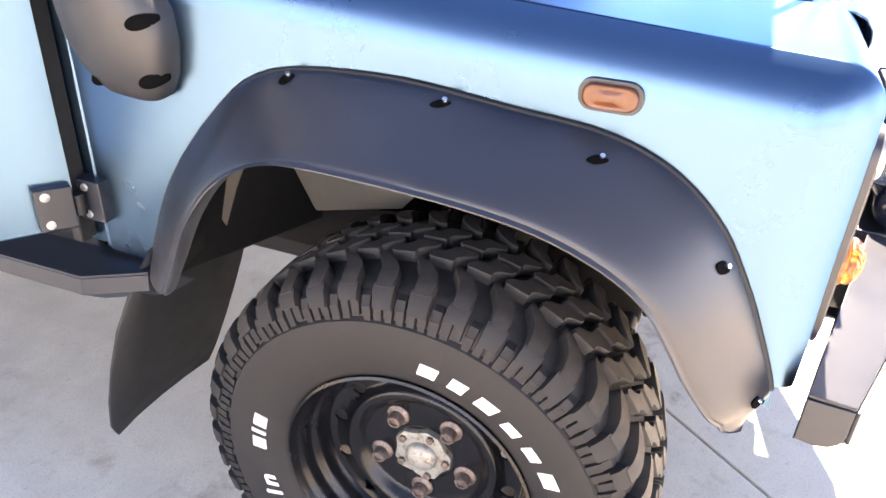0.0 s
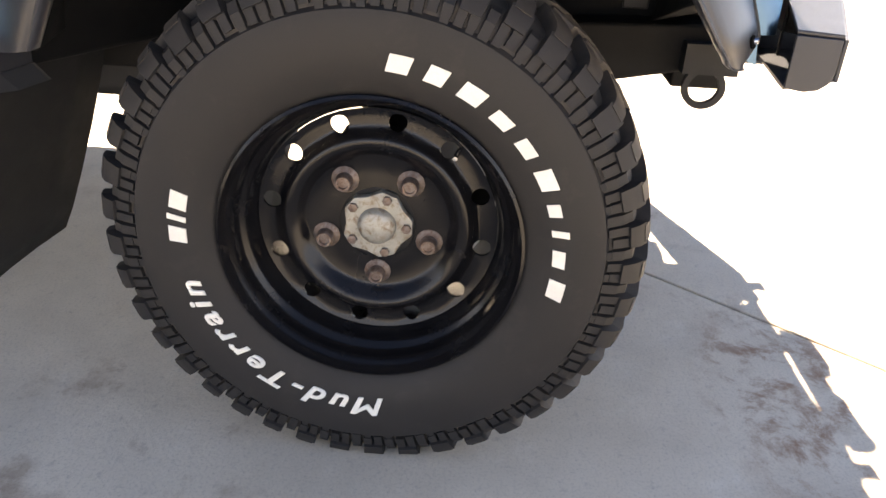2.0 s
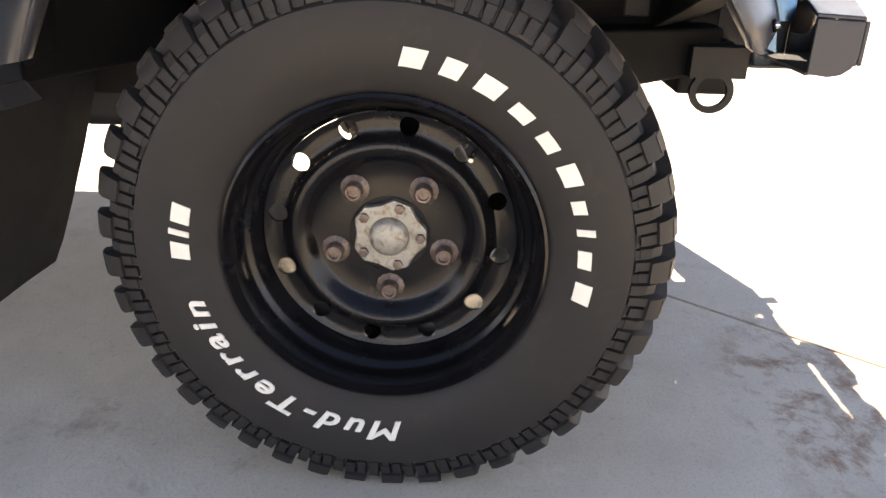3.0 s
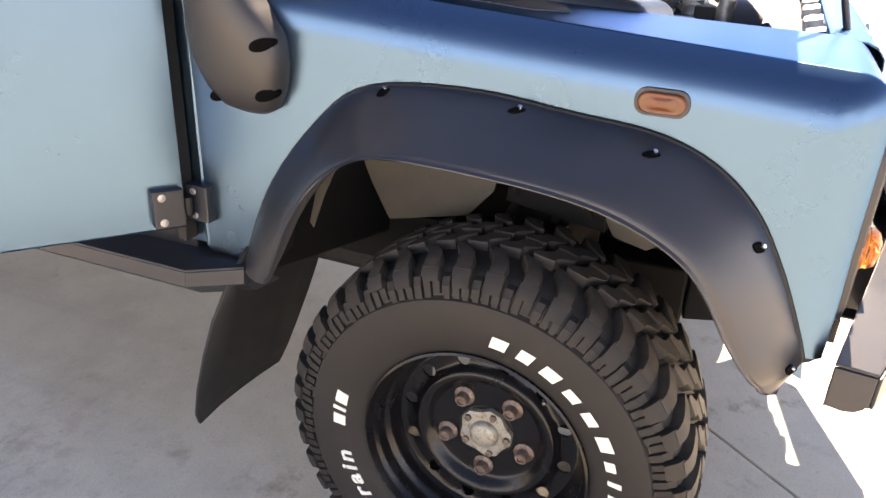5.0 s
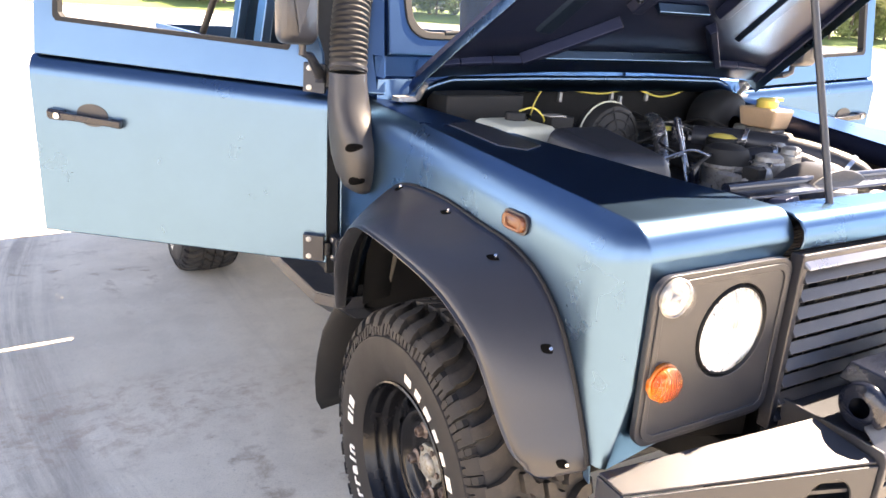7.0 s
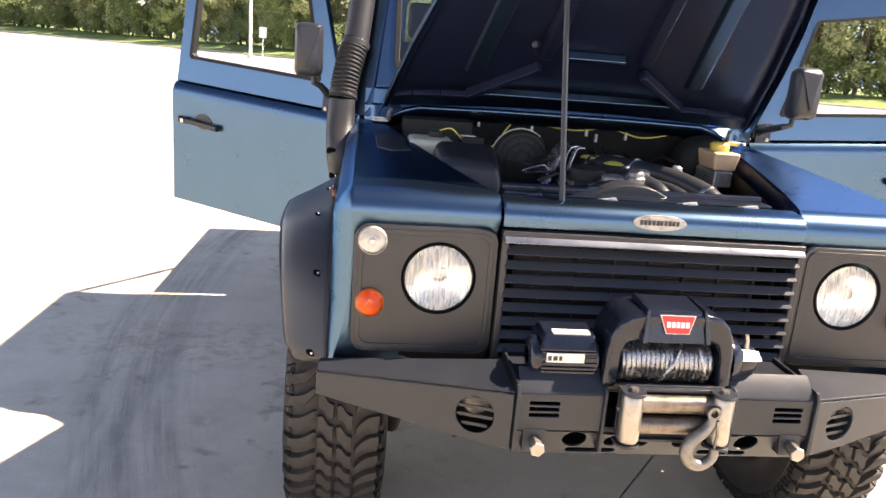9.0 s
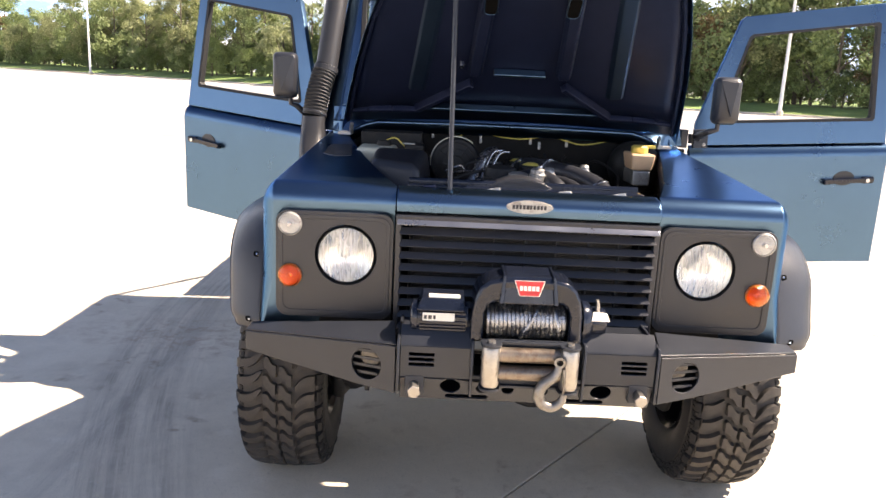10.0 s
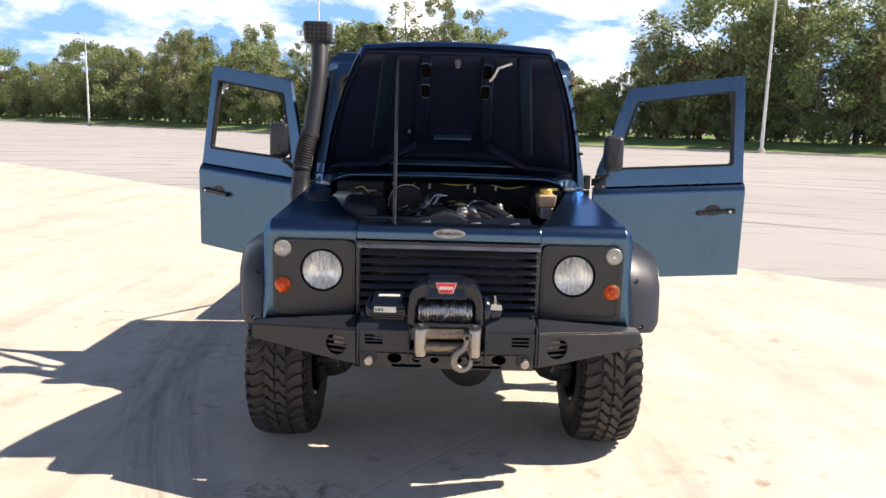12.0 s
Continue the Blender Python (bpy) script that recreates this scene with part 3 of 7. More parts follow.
def tread_profile(v):
    """Radius, offset and slope angle at arc length v from the crown's middle (v may be negative)."""
    a, sg = abs(v), (1 if v >= 0 else -1)
    if a < 0.106:
        return TR - 0.0195 - 0.75 * a * a, sg * a, math.atan(1.5 * a)
    t = min((a - 0.106) / 0.045, 1.0)
    ang = 0.157 + t * 1.16
    r0, x0 = TR - 0.0195 - 0.75 * 0.106 ** 2, 0.106
    steps = 8
    for k in range(steps):
        aa = 0.157 + (ang - 0.157) * (k + 0.5) / steps
        r0 -= math.sin(aa) * t * 0.045 / steps
        x0 += math.cos(aa) * t * 0.045 / steps
    if a > 0.151:
        r0 -= math.sin(ang) * (a - 0.151)
        x0 += math.cos(ang) * (a - 0.151)
    return r0, sg * x0, ang


def tread_point(s, v, h):
    r, x, ang = tread_profile(v)
    sg = 1 if v >= 0 else -1
    r, x = r + h * math.cos(ang), x + sg * h * math.sin(ang)
    th = s / TR
    return (x, r * math.sin(th), r * math.cos(th))


def tread_block(bm, stations, h, base=-0.005, taper=0.0022):
    low = [[bm.verts.new(tread_point(a, v, base)), bm.verts.new(tread_point(b, v, base))] for v, a, b in stations]
    n = len(stations)
    tops = []
    for k, (v, a, b) in enumerate(stations):
        dv = taper if k == 0 else (-taper if k == n - 1 else 0)
        hh = h[k] if isinstance(h, list) else h
        tops.append([bm.verts.new(tread_point(a + taper, v + dv, hh)), bm.verts.new(tread_point(b - taper, v + dv, hh))])
    for k in range(n - 1):
        bm.faces.new((tops[k][0], tops[k][1], tops[k + 1][1], tops[k + 1][0]))
        bm.faces.new((low[k][0], tops[k][0], tops[k + 1][0], low[k + 1][0]))
        bm.faces.new((low[k][1], low[k + 1][1], tops[k + 1][1], tops[k][1]))
    for k in (0, n - 1):
        bm.faces.new((low[k][0], low[k][1], tops[k][1], tops[k][0]))


def poly_block(bm, pts, h, base=-0.005, taper=0.0022):
    """A tread block of any outline, drawn in (v, s)."""
    cv, cs = sum(p[0] for p in pts) / len(pts), sum(p[1] for p in pts) / len(pts)
    low = [bm.verts.new(tread_point(s, v, base)) for v, s in pts]
    top, rim = [], []
    for v, s in pts:
        d = math.hypot(v - cv, s - cs)
        k = 1 - taper / d
        rim.append(bm.verts.new(tread_point(cs + (s - cs) * (1 - 0.4 * taper / d), cv + (v - cv) * (1 - 0.4 * taper / d), h - 0.0020)))
        top.append(bm.verts.new(tread_point(cs + (s - cs) * k, cv + (v - cv) * k, h)))
    bm.faces.new(top)
    n = len(pts)
    for k in range(n):
        j = (k + 1) % n
        bm.faces.new((low[k], low[j], rim[j], rim[k]))
        bm.faces.new((rim[k], rim[j], top[j], top[k]))


def tyre_mesh():
    bm = B()
    side = [(0.213, 0.110), (0.222, 0.127), (0.234, 0.136), (0.258, 0.1475), (0.285, 0.1525), (0.310, 0.1530), (0.328, 0.1520), (0.338, 0.1500)]
    base = []
    for v in [-0.165, -0.148, -0.135, -0.12, -0.106, -0.05, 0, 0.05, 0.106, 0.12, 0.135, 0.148, 0.165]:
        r, x, _ = tread_profile(v)
        base.append((r, x))
    lathe(bm, base, 120, "x", close=False)
    walls = B()
    lathe(walls, [(r, -x) for r, x in side] + base[:1], 120, "x", close=False)
    lathe(walls, base[-1:] + side[::-1], 120, "x", close=False)
    rnd = random.Random(4)
    n = 41
    pitch = 2 * math.pi * TR / n
    zed = [(-0.0220, 0.034), (-0.014, 0.037), (-0.006, 0.032), (0.003, 0.016), (0.012, 0.008), (0.0220, 0.006)]
    zed = zed + [(-v, -s) for v, s in zed]
    for k in range(n):
        for sg in (1, -1):
            s0 = k * pitch + (0.5 * pitch if sg < 0 else 0)
            j = rnd.uniform(-0.0008, 0.0008)
            # interlocking middle blocks
            poly_block(bm, [(sg * 0.0262 + v, s0 + s) for v, s in zed], 0.0190 + j)
            # crescent shoulder lugs with a hooked head, long and short by turns
            long_ = k % 2 == 0

            def mid(v):
                """The lug's middle line: a head thrown forward, then nearly straight over the shoulder."""
                t = max(0.0, (0.103 - v) / 0.045)
                return s0 - sg * (0.012 + 0.030 * t ** 1.7 - 0.004 * max(0.0, v - 0.103) / 0.035)

            st = []
            for v, w in ((0.0555, 0.012), (0.0590, 0.021), (0.065, 0.028), (0.074, 0.032), (0.085, 0.034), (0.096, 0.035), (0.106, 0.035), (0.114, 0.034), (0.1205, 0.033)):
                st.append((sg * v, mid(v) - w / 2, mid(v) + w / 2))
            tread_block(bm, st, [0.0172, 0.0188, 0.0195, 0.0195, 0.0195, 0.0195, 0.0194, 0.0192, 0.0190], taper=0.0032)
            # below the shoulder: a stepped pad under the lug, a lower one in the groove, then a row of small teeth
            c = mid(0.1205)
            lo = 0.146 if long_ else 0.139
            tread_block(walls, [(sg * 0.1225, c - 0.0195, c + 0.0195), (sg * 0.131, c - 0.0195, c + 0.0195), (sg * lo, c - 0.0185, c + 0.0185)], [0.0185, 0.0172, 0.0135], -0.003, 0.0020)
            g = c + pitch / 2
            tread_block(walls, [(sg * 0.125, g - 0.0090, g + 0.0090), (sg * 0.133, g - 0.0096, g + 0.0096), (sg * 0.147, g - 0.0090, g + 0.0090)], [0.0030, 0.0075, 0.0080], -0.003, 0.0016)
            for a, w, v0, v1 in ((-0.0100, 0.0185, lo + 0.0015, 0.160), (0.0100, 0.0175, lo + 0.0015, 0.166), (pitch / 2, 0.0195, 0.1485, 0.1605 if long_ else 0.168)):
                tread_block(walls, [(sg * v0, c + a - w / 2, c + a + w / 2), (sg * v1, c + a - w / 2, c + a + w / 2)], [0.0088, 0.0068], -0.003, 0.0016)
            for a, w in ((-0.0100, 0.0150), (pitch / 2, 0.0160)):
                if long_:
                    tread_block(walls, [(sg * 0.1620, c + a - w / 2, c + a + w / 2), (sg * 0.1725, c + a - w / 2, c + a + w / 2)], [0.0056, 0.0044], -0.003, 0.0012)
    # the contact patch is pressed flat
    for v in [*bm.verts, *walls.verts]:
        if v.co.z < -0.387:
            v.co.z = -0.387 + (v.co.z + 0.387) * 0.04
    # one moulding: dusty tread on top, dark rubber below the shoulder
    for f in walls.faces:
        f.material_index = 1
    me = bpy.data.meshes.new("tyre_walls")
    walls.to_mesh(me)
    bm.from_mesh(me)
    bpy.data.meshes.remove(me)
    return bm


def font_mesh(body, size, shear):
    """Vertices and faces of a word in the built-in font, lying in x, y."""
    cu = bpy.data.curves.new("word", "FONT")
    cu.body, cu.size, cu.shear, cu.extrude, cu.resolution_u = body, size, shear, 0.0006, 3
    cu.space_character, cu.bevel_depth, cu.bevel_resolution = 1.28, 0.0011, 0
    ob = new("word", cu)
    dg = bpy.context.evaluated_depsgraph_get()
    dg.update()
    me = ob.evaluated_get(dg).to_mesh()
    vs = [tuple(v.co) for v in me.vertices]
    fs = [tuple(p.vertices) for p in me.polygons]
    bpy.data.objects.remove(ob)
    bpy.data.curves.remove(cu)
    return vs, fs


def ring_place(x, y, z, r0, start, spread=1.0):
    """Bends a line of writing round the outer side wall (-x side); start in degrees clockwise from the top as seen from outside."""
    a = radians(start) + x * spread / (r0 + 0.02)
    r = r0 + y
    wall = 0.1530 - abs(r - 0.300) * 0.13
    return (-(wall + 0.0005 + z), -r * math.sin(a), r * math.cos(a))


def side_lettering():
    bm = B()
    vs, fs = font_mesh("Mud-Terrain", 0.043, 0.26)
    wide = max(v[0] for v in vs)
    span = radians(82) * 0.281 / wide
    made = [bm.verts.new(ring_place(v[0], v[1], v[2] + 0.001, 0.263, 174.0, span)) for v in vs]
    for f in fs:
        try:
            bm.faces.new([made[i] for i in f])
        except ValueError:
            pass
    return bm


def side_bar(start, x, w, h):
    """One plain slanting bar in place of a letter of a maker's name."""
    bm = B()
    lean, n = 0.2, 3
    lo, hi = [], []
    for q in range(n + 1):
        lo.append(ring_place(x + w * q / n, 0, 0, 0.264, start))
        hi.append(ring_place(x + w * q / n + lean * h, h, 0, 0.264, start))
    loop = lo + hi[::-1]
    hexa(bm, loop, [(p[0] - 0.002, p[1], p[2]) for p in loop])
    return bm


def rim_mesh():
    bm = B()
    lathe(bm, [(0.2260, -0.136), (0.2260, -0.130), (0.220, -0.122), (0.215, -0.106), (0.209, -0.096), (0.202, -0.070), (0.195, -0.050), (0.191, -0.020), (0.191, 0.11), (0.205, 0.12), (0.216, 0.13), (0.214, 0.134),
               (0.200, 0.122), (0.185, 0.106), (0.185, -0.036), (0.1858, -0.050), (0.1885, -0.0555), (0.1915, -0.060), (0.1942, -0.067), (0.1958, -0.078), (0.1990, -0.0855), (0.2045, -0.0885), (0.2075, -0.094), (0.2090, -0.106), (0.2105, -0.1165), (0.2150, -0.1205), (0.2172, -0.128), (0.2215, -0.1385)], 88, "x", close=True)
    return bm


def dish_x(r):
    pts = [(0.0, -0.048), (0.106, -0.048), (0.112, -0.050), (0.120, -0.058), (0.128, -0.0655), (0.136, -0.0690), (0.143, -0.0670), (0.1485, -0.0605), (0.153, -0.0540), (0.158, -0.0515), (0.176, -0.0510), (0.186, -0.0555)]
    for (a, xa), (b, xb) in zip(pts, pts[1:]):
        if r <= b:
            t = (r - a) / (b - a)
            return xa + (xb - xa) * t
    return pts[-1][1]


def disc_mesh():
    """The wheel's pressed disc: a dished ring pierced by twelve round holes, and the stepped middle."""
    bm = B()
    r_in, r_out, r_hole, mid = 0.1490, 0.1855, 0.0140, 0.1660
    half = math.pi / 12
    for k in range(12):
        th0 = 2 * math.pi * k / 12 + radians(10)
        loops = []
        wide, up, low = half * mid, r_out - mid, mid - r_in
        edge = [(wide, up * q / 3) for q in range(-2, 3)] + [(wide * q / 5, up) for q in range(5, -6, -1)] + [(-wide, up * q / 3) for q in range(2, -3, -1)] + [(wide * q / 5, -low) for q in range(-5, 6)]
        for f in (0.0, 0.4, 1.0):
            row = []
            for ox, oy in edge:
                oy = max(oy, -low)
                a = math.atan2(oy, ox * 0.45)
                hx, hy = r_hole * math.cos(a), r_hole * math.sin(a)
                x, y = hx + (ox - hx) * f, hy + (oy - hy) * f
                r, th = mid + y, th0 + x / mid
                row.append((dish_x(r), r * math.cos(th), r * math.sin(th)))
            loops.append(row)
        loops.insert(0, [(p[0] + 0.005, p[1], p[2]) for p in loops[0]])
        grid(bm, loops, True)
    prof = [(r, 0) for r in (0.1490, 0.146, 0.143, 0.140, 0.136, 0.132, 0.128, 0.124, 0.120, 0.116, 0.112, 0.109, 0.106, 0.08, 0.0595)]
    lathe(bm, [(r, dish_x(r)) for r, _ in prof], 80, "x")
    bmesh.ops.remove_doubles(bm, verts=bm.verts[:], dist=0.0002)
    return bm


def wheel_at(s, y, spin, first=None):
    if first is not None:
        w = copy_thing(first, Matrix.Translation((s * 0.788, y + 0.006, 0.388)) @ Matrix.Rotation(math.pi if s > 0 else 0, 4, "Z") @ Matrix.Rotation(spin, 4, "X"))
        return w
    w = new("wheel")
    w.parent = car
    tagged(w, "mud tyre with white side lettering on a black steel rim")
    tyre = part("tyre", tyre_mesh(), RUBBER, w, "chunky black mud tyre, dusty tread", sharp=30)
    tyre.data.materials.append(WALLRUB)
    part("lettering", side_lettering(), WHITE, w, "raised white side lettering", flat=True, fix=False)
    for start, gap, bars in ((5, 0.0225, ((0.031, 0.024), (0.027, 0.024), (0.033, 0.024), (0.030, 0.018), (0.030, 0.018), (0.032, 0.024), (0.020, 0.018), (0.010, 0.024), (0.027, 0.018), (0.030, 0.024))), (268.5, 0.011, ((0.024, 0.024), (0.008, 0.026), (0.027, 0.024)))):
        x = 0.0
        for wide, tall in bars:
            part("side_bar", side_bar(start, x, wide, tall), WHITE, w, "raised white bar", flat=True)
            x += wide + gap
    part("rim", rim_mesh(), RIMBLACK, w, "satin black steel rim", sharp=50)
    part("disc", disc_mesh(), RIMBLACK, w, "black pressed wheel disc with round holes", sharp=50)
    bm = B()
    lathe(bm, [(0.125, 0.0), (0.115, 0.004), (0.07, -0.036), (0.062, -0.044), (0.02, -0.040)], 40, "x")
    part("brake_drum", bm, BLACK, w, "dark brake behind the disc")
    # drive flange: five-sided, with bolts and a round cap
    bm = B()
    pts = []
    for k in range(5):
        for a, r in ((-13, 0.0560), (13, 0.0560), (36, 0.0485)):
            pts.append((r * math.sin(radians(72 * k + a + 20)), r * math.cos(radians(72 * k + a + 20))))
    m = Matrix(((0, 0, -1, 0), (-1, 0, 0, 0), (0, 1, 0, 0), (0, 0, 0, 1)))
    plate(bm, pts, [], 0.014, Matrix.Translation((-0.044, 0, 0)) @ m)
    part("drive_flange", bm, FLANGE, w, "weathered pale alloy drive flange", bevel=0.002)
    bm = B()
    lathe(bm, [(0.0300, -0.056), (0.0300, -0.060), (0.0275, -0.067), (0.0215, -0.071), (0.012, -0.073), (0.004, -0.0735)], 28, "x")
    part("hub_cap", bm, FLANGE, w, "round metal hub cap", sharp=50)
    for k in range(5):
        a = radians(72 * k + 20)
        bm = B()
        y1, z1 = -0.0460 * math.sin(a), 0.0460 * math.cos(a)
        lathe(bm, [(0.0075, -0.056), (0.0075, -0.064), (0.003, -0.065)], 6, "x", (0, y1, z1))
        part("flange_bolt", bm, NUT, w)
    for k in range(5):
        a = radians(72 * k + 90 + 180)
        y1, z1 = 0.0852 * math.cos(a), 0.0852 * math.sin(a)
        bm = B()
        lathe(bm, [(0.0215, -0.046), (0.0215, -0.050), (0.0165, -0.053), (0.0140, -0.055), (0.0138, -0.067), (0.0112, -0.071), (0.0080, -0.071), (0.0075, -0.067), (0.002, -0.067)], 12, "x", (0, y1, z1))
        part("wheel_nut", bm, NUT, w, "rust-tinged wheel nut")
    bm = B()
    tube(bm, [(-0.044, -0.120, 0.126), (-0.064, -0.117, 0.126), (-0.080, -0.116, 0.125)], [0.004, 0.0038, 0.0034], 8)
    part("valve", bm, STEEL, w, "bright tyre valve")
    w.matrix_basis = Matrix.Translation((s * 0.788, y + 0.006, 0.388)) @ Matrix.Rotation(spin, 4, "X")
    return w


front_r = wheel_at(-1, 0.0, 0.0)
wheel_at(1, 0.0, 0.0, front_r)
wheel_at(-1, 2.794, 0.0, front_r)
wheel_at(1, 2.794, 0.0, front_r)


# ---- front: lamps, grille, nose panel ----
SHIFT = Vector((0, 0.027, -0.004))
def lamp_panel(s):
    x0, x1 = sorted((s * 0.402, s * 0.757))
    bm = B()
    out = rounded(x0, 0.742, x1, 1.070, 0.035)
    plate(bm, out, [circle(s * 0.545, 0.940, 0.0935, 40)], 0.014, at_y(-0.567))
    p = part("lamp_panel", bm, PLASTIC, car, "flat black plastic lamp surround", bevel=0.005)
    bm = B()
    fr = rounded(x0 + 0.010, 0.752, x1 - 0.010, 1.060, 0.03)
    inn = rounded(x0 + 0.022, 0.764, x1 - 0.022, 1.048, 0.024)
    plate(bm, fr, [inn], 0.004, at_y(-0.5805))
    part("raised_edge", bm, PLASTIC, p, bevel=0.0015)
    # headlamp
    bm = B()
    lathe(bm, [(0.0932, -0.576), (0.0915, -0.568), (0.0885, -0.566), (0.0870, -0.580), (0.0855, -0.583), (0.0840, -0.580)], 44, "y", (s * 0.545, 0, 0.940))
    h = part("headlamp", bm, BLACK, car, "round headlamp with clear ribbed glass, glints painted as pale streaks")
    bm = B()
    rows = []
    for k in range(0, 25):
        r = 0.0845 * k / 24
        row = []
        for q in range(96):
            a = 2 * math.pi * q / 96
            x, z = r * math.cos(a), r * math.sin(a)
            row.append((s * 0.545 + x, -0.574 + 0.036 * (1 - (r / 0.0845) ** 2), 0.940 + z))
        rows.append(row)
    grid(bm, rows[1:], True)
    part("reflector", bm, REFLECT, h, "bright silver reflector")
    bm = B()
    rows = []
    for k in range(1, 33):
        r = 0.0848 * k / 32
        row = []
        for q in range(128):
            a = 2 * math.pi * q / 128
            x, z = r * math.cos(a), r * math.sin(a)
            row.append((s * 0.545 + x, -0.5785 - 0.019 * (1 - (r / 0.0848) ** 2), 0.940 + z))
        rows.append(row)
    grid(bm, rows, True)
    g = part("lens", bm, PRESSED, h, "clear ribbed glass, glints painted as pale streaks")
    g.visible_shadow = False
    # upright prisms moulded into the lower half of the glass
    for k in range(15):
        bm = B()
        x = -0.063 + 0.009 * k
        z0, z1 = -math.sqrt(0.076 ** 2 - x * x), (-0.012 if abs(x) > 0.02 else -0.026)
        pts = []
        for q in range(6):
            z = z0 + (z1 - z0) * q / 5
            pts.append((s * 0.545 + x, -0.5760 - 0.019 * (1 - (x * x + z * z) / 0.0848 ** 2), 0.940 + z))
        tube(bm, pts, [0.0012, 0.0026, 0.0030, 0.0030, 0.0026, 0.0012], 8)
        g = part("prism", bm, PANE, h)
        g.visible_shadow = False
    bm = B()
    rod(bm, (s * 0.545, -0.532, 0.950), (s * 0.545, -0.576, 0.950), 0.008, 0.007, 12)
    lathe(bm, [(0.021, -0.556), (0.021, -0.578), (0.017, -0.580), (0.017, -0.556)], 24, "y", (s * 0.545, 0, 0.950), close=True)
    part("bulb", bm, STEEL, h, "small bulb and shield")
    for z, nm, lab, lens, back in ((1.031, "side_lamp", "small round clear side lamp", CLEAR, ALLOY), (0.872, "indicator", "small round orange indicator", ORANGE, ORANGEBACK)):
        bm = B()
        lathe(bm, [(0.036, -0.580), (0.036, -0.588), (0.0325, -0.591), (0.031, -0.586), (0.004, -0.584)], 28, "y", (s * 0.713, 0, z))
        q = part(nm, bm, back, car, lab)
        bm = B()
        lathe(bm, [(0.0325, -0.588), (0.032, -0.599), (0.027, -0.606), (0.016, -0.611), (0.004, -0.613)], 28, "y", (s * 0.713, 0, z))
        g = part("lens", bm, lens, q, "domed lens", solid=0.0025)
        g.visible_shadow = False
        bm = B()
        rod(bm, (s * 0.713, -0.586, z), (s * 0.713, -0.602, z), 0.008, 0.006, 10)
        part("bulb", bm, STEEL if nm == "side_lamp" else ORANGEBACK, q)


for s in (-1, 1):
    lamp_panel(s)

# nose panel over the grille, with its oval badge
bm = B()
rows = []
for y, z in ((-0.570, 1.078), (-0.582, 1.084), (-0.586, 1.10), (-0.583, 1.118), (-0.570, 1.134), (-0.550, 1.142), (-0.500, 1.146), (-0.492, 1.142), (-0.490, 1.11)):
    rows.append([(x, y, z) for x in (-0.395, -0.39, -0.2, 0, 0.2, 0.39, 0.395)])
grid(bm, rows)
nose = part("nose_panel", bm, BLUE, car, "blue panel above the grille", solid=0.004, weigh=True)
bm = B()
plate(bm, circle(0.0, 1.113, 0.070, 36, 0, 0.29), [], 0.006, at_y(-0.583))
part("badge", bm, ALLOY, nose, "oval silver badge", bevel=0.002)
for k, w in enumerate((0.010, 0.010, 0.009, 0.010, 0.012, 0.009, 0.009, 0.010, 0.009, 0.009)):
    bm = B()
    box(bm, (-0.052 + k * 0.0105, -0.5915, 1.107), (-0.052 + k * 0.0105 + w * 0.75, -0.5885, 1.119))
    part("badge_bar", bm, PLASTIC, nose, "dark bar on the badge")


def grille():
    bm = B()
    out, inn = [(-0.396, 0.700), (0.396, 0.700), (0.396, 1.074), (-0.396, 1.074)], [(-0.378, 0.716), (0.378, 0.716), (0.378, 1.045), (-0.378, 1.045)]
    plate(bm, out, [inn], 0.030, at_y(-0.566))
    g = part("grille", bm, PLASTIC, car, "black slatted plastic radiator grille", bevel=0.004)
    bm = B()
    hexa(bm, [(-0.392, -0.611, 1.046), (0.392, -0.611, 1.046), (0.392, -0.575, 1.046), (-0.392, -0.575, 1.046)], [(-0.392, -0.609, 1.052), (0.392, -0.609, 1.052), (0.392, -0.575, 1.076), (-0.392, -0.575, 1.076)])
    part("top_lip", bm, TRIM, g, "pale grey upper lip of the grille", bevel=0.004)
    n = 9
    for k in range(n):
        z = 0.735 + k * (1.030 - 0.735) / (n - 1)
        bm = B()
        hexa(bm, [(-0.384, -0.604, z - 0.012), (0.384, -0.604, z - 0.012), (0.384, -0.598, z - 0.016), (-0.384, -0.598, z - 0.016)], [(-0.382, -0.588, z + 0.007), (0.382, -0.588, z + 0.007), (0.382, -0.583, z + 0.002), (-0.382, -0.583, z + 0.002)])
        part("slat", bm, PLASTIC, g, bevel=0.0015)
    for x in (-0.285, -0.19, -0.095, 0.0, 0.095, 0.19, 0.285):
        bm = B()
        box(bm, (x - 0.003, -0.566, 0.716), (x + 0.003, -0.548, 1.045))
        part("divider", bm, PLASTIC, g)


grille()

# radiator and cross panels behind the nose
bm = B()
box(bm, (-0.36, -0.47, 0.66), (0.36, -0.42, 1.12))
rad = part("radiator", bm, RADGREY, car, "dark finned radiator", bevel=0.004)
for k in range(60):
    z = 0.68 + k * 0.0070
    bm = B()
    box(bm, (-0.34, -0.476, z), (0.34, -0.470, z + 0.0022))
    part("fin", bm, RADGREY, rad, flat=True)
bm = B()
box(bm, (-0.385, -0.492, 1.085), (0.385, -0.36, 1.116))
box(bm, (-0.375, -0.440, 1.110), (0.375, -0.362, 1.146))
deck = part("cross_panel", bm, GLOSS, car, "dark cross panel over the radiator", bevel=0.006)
bm = B()
tube(bm, [(-0.37, -0.372, 1.148), (0.37, -0.372, 1.148)], 0.012, 14)
part("top_rail", bm, GLOSS, deck, "dark rail over the radiator")
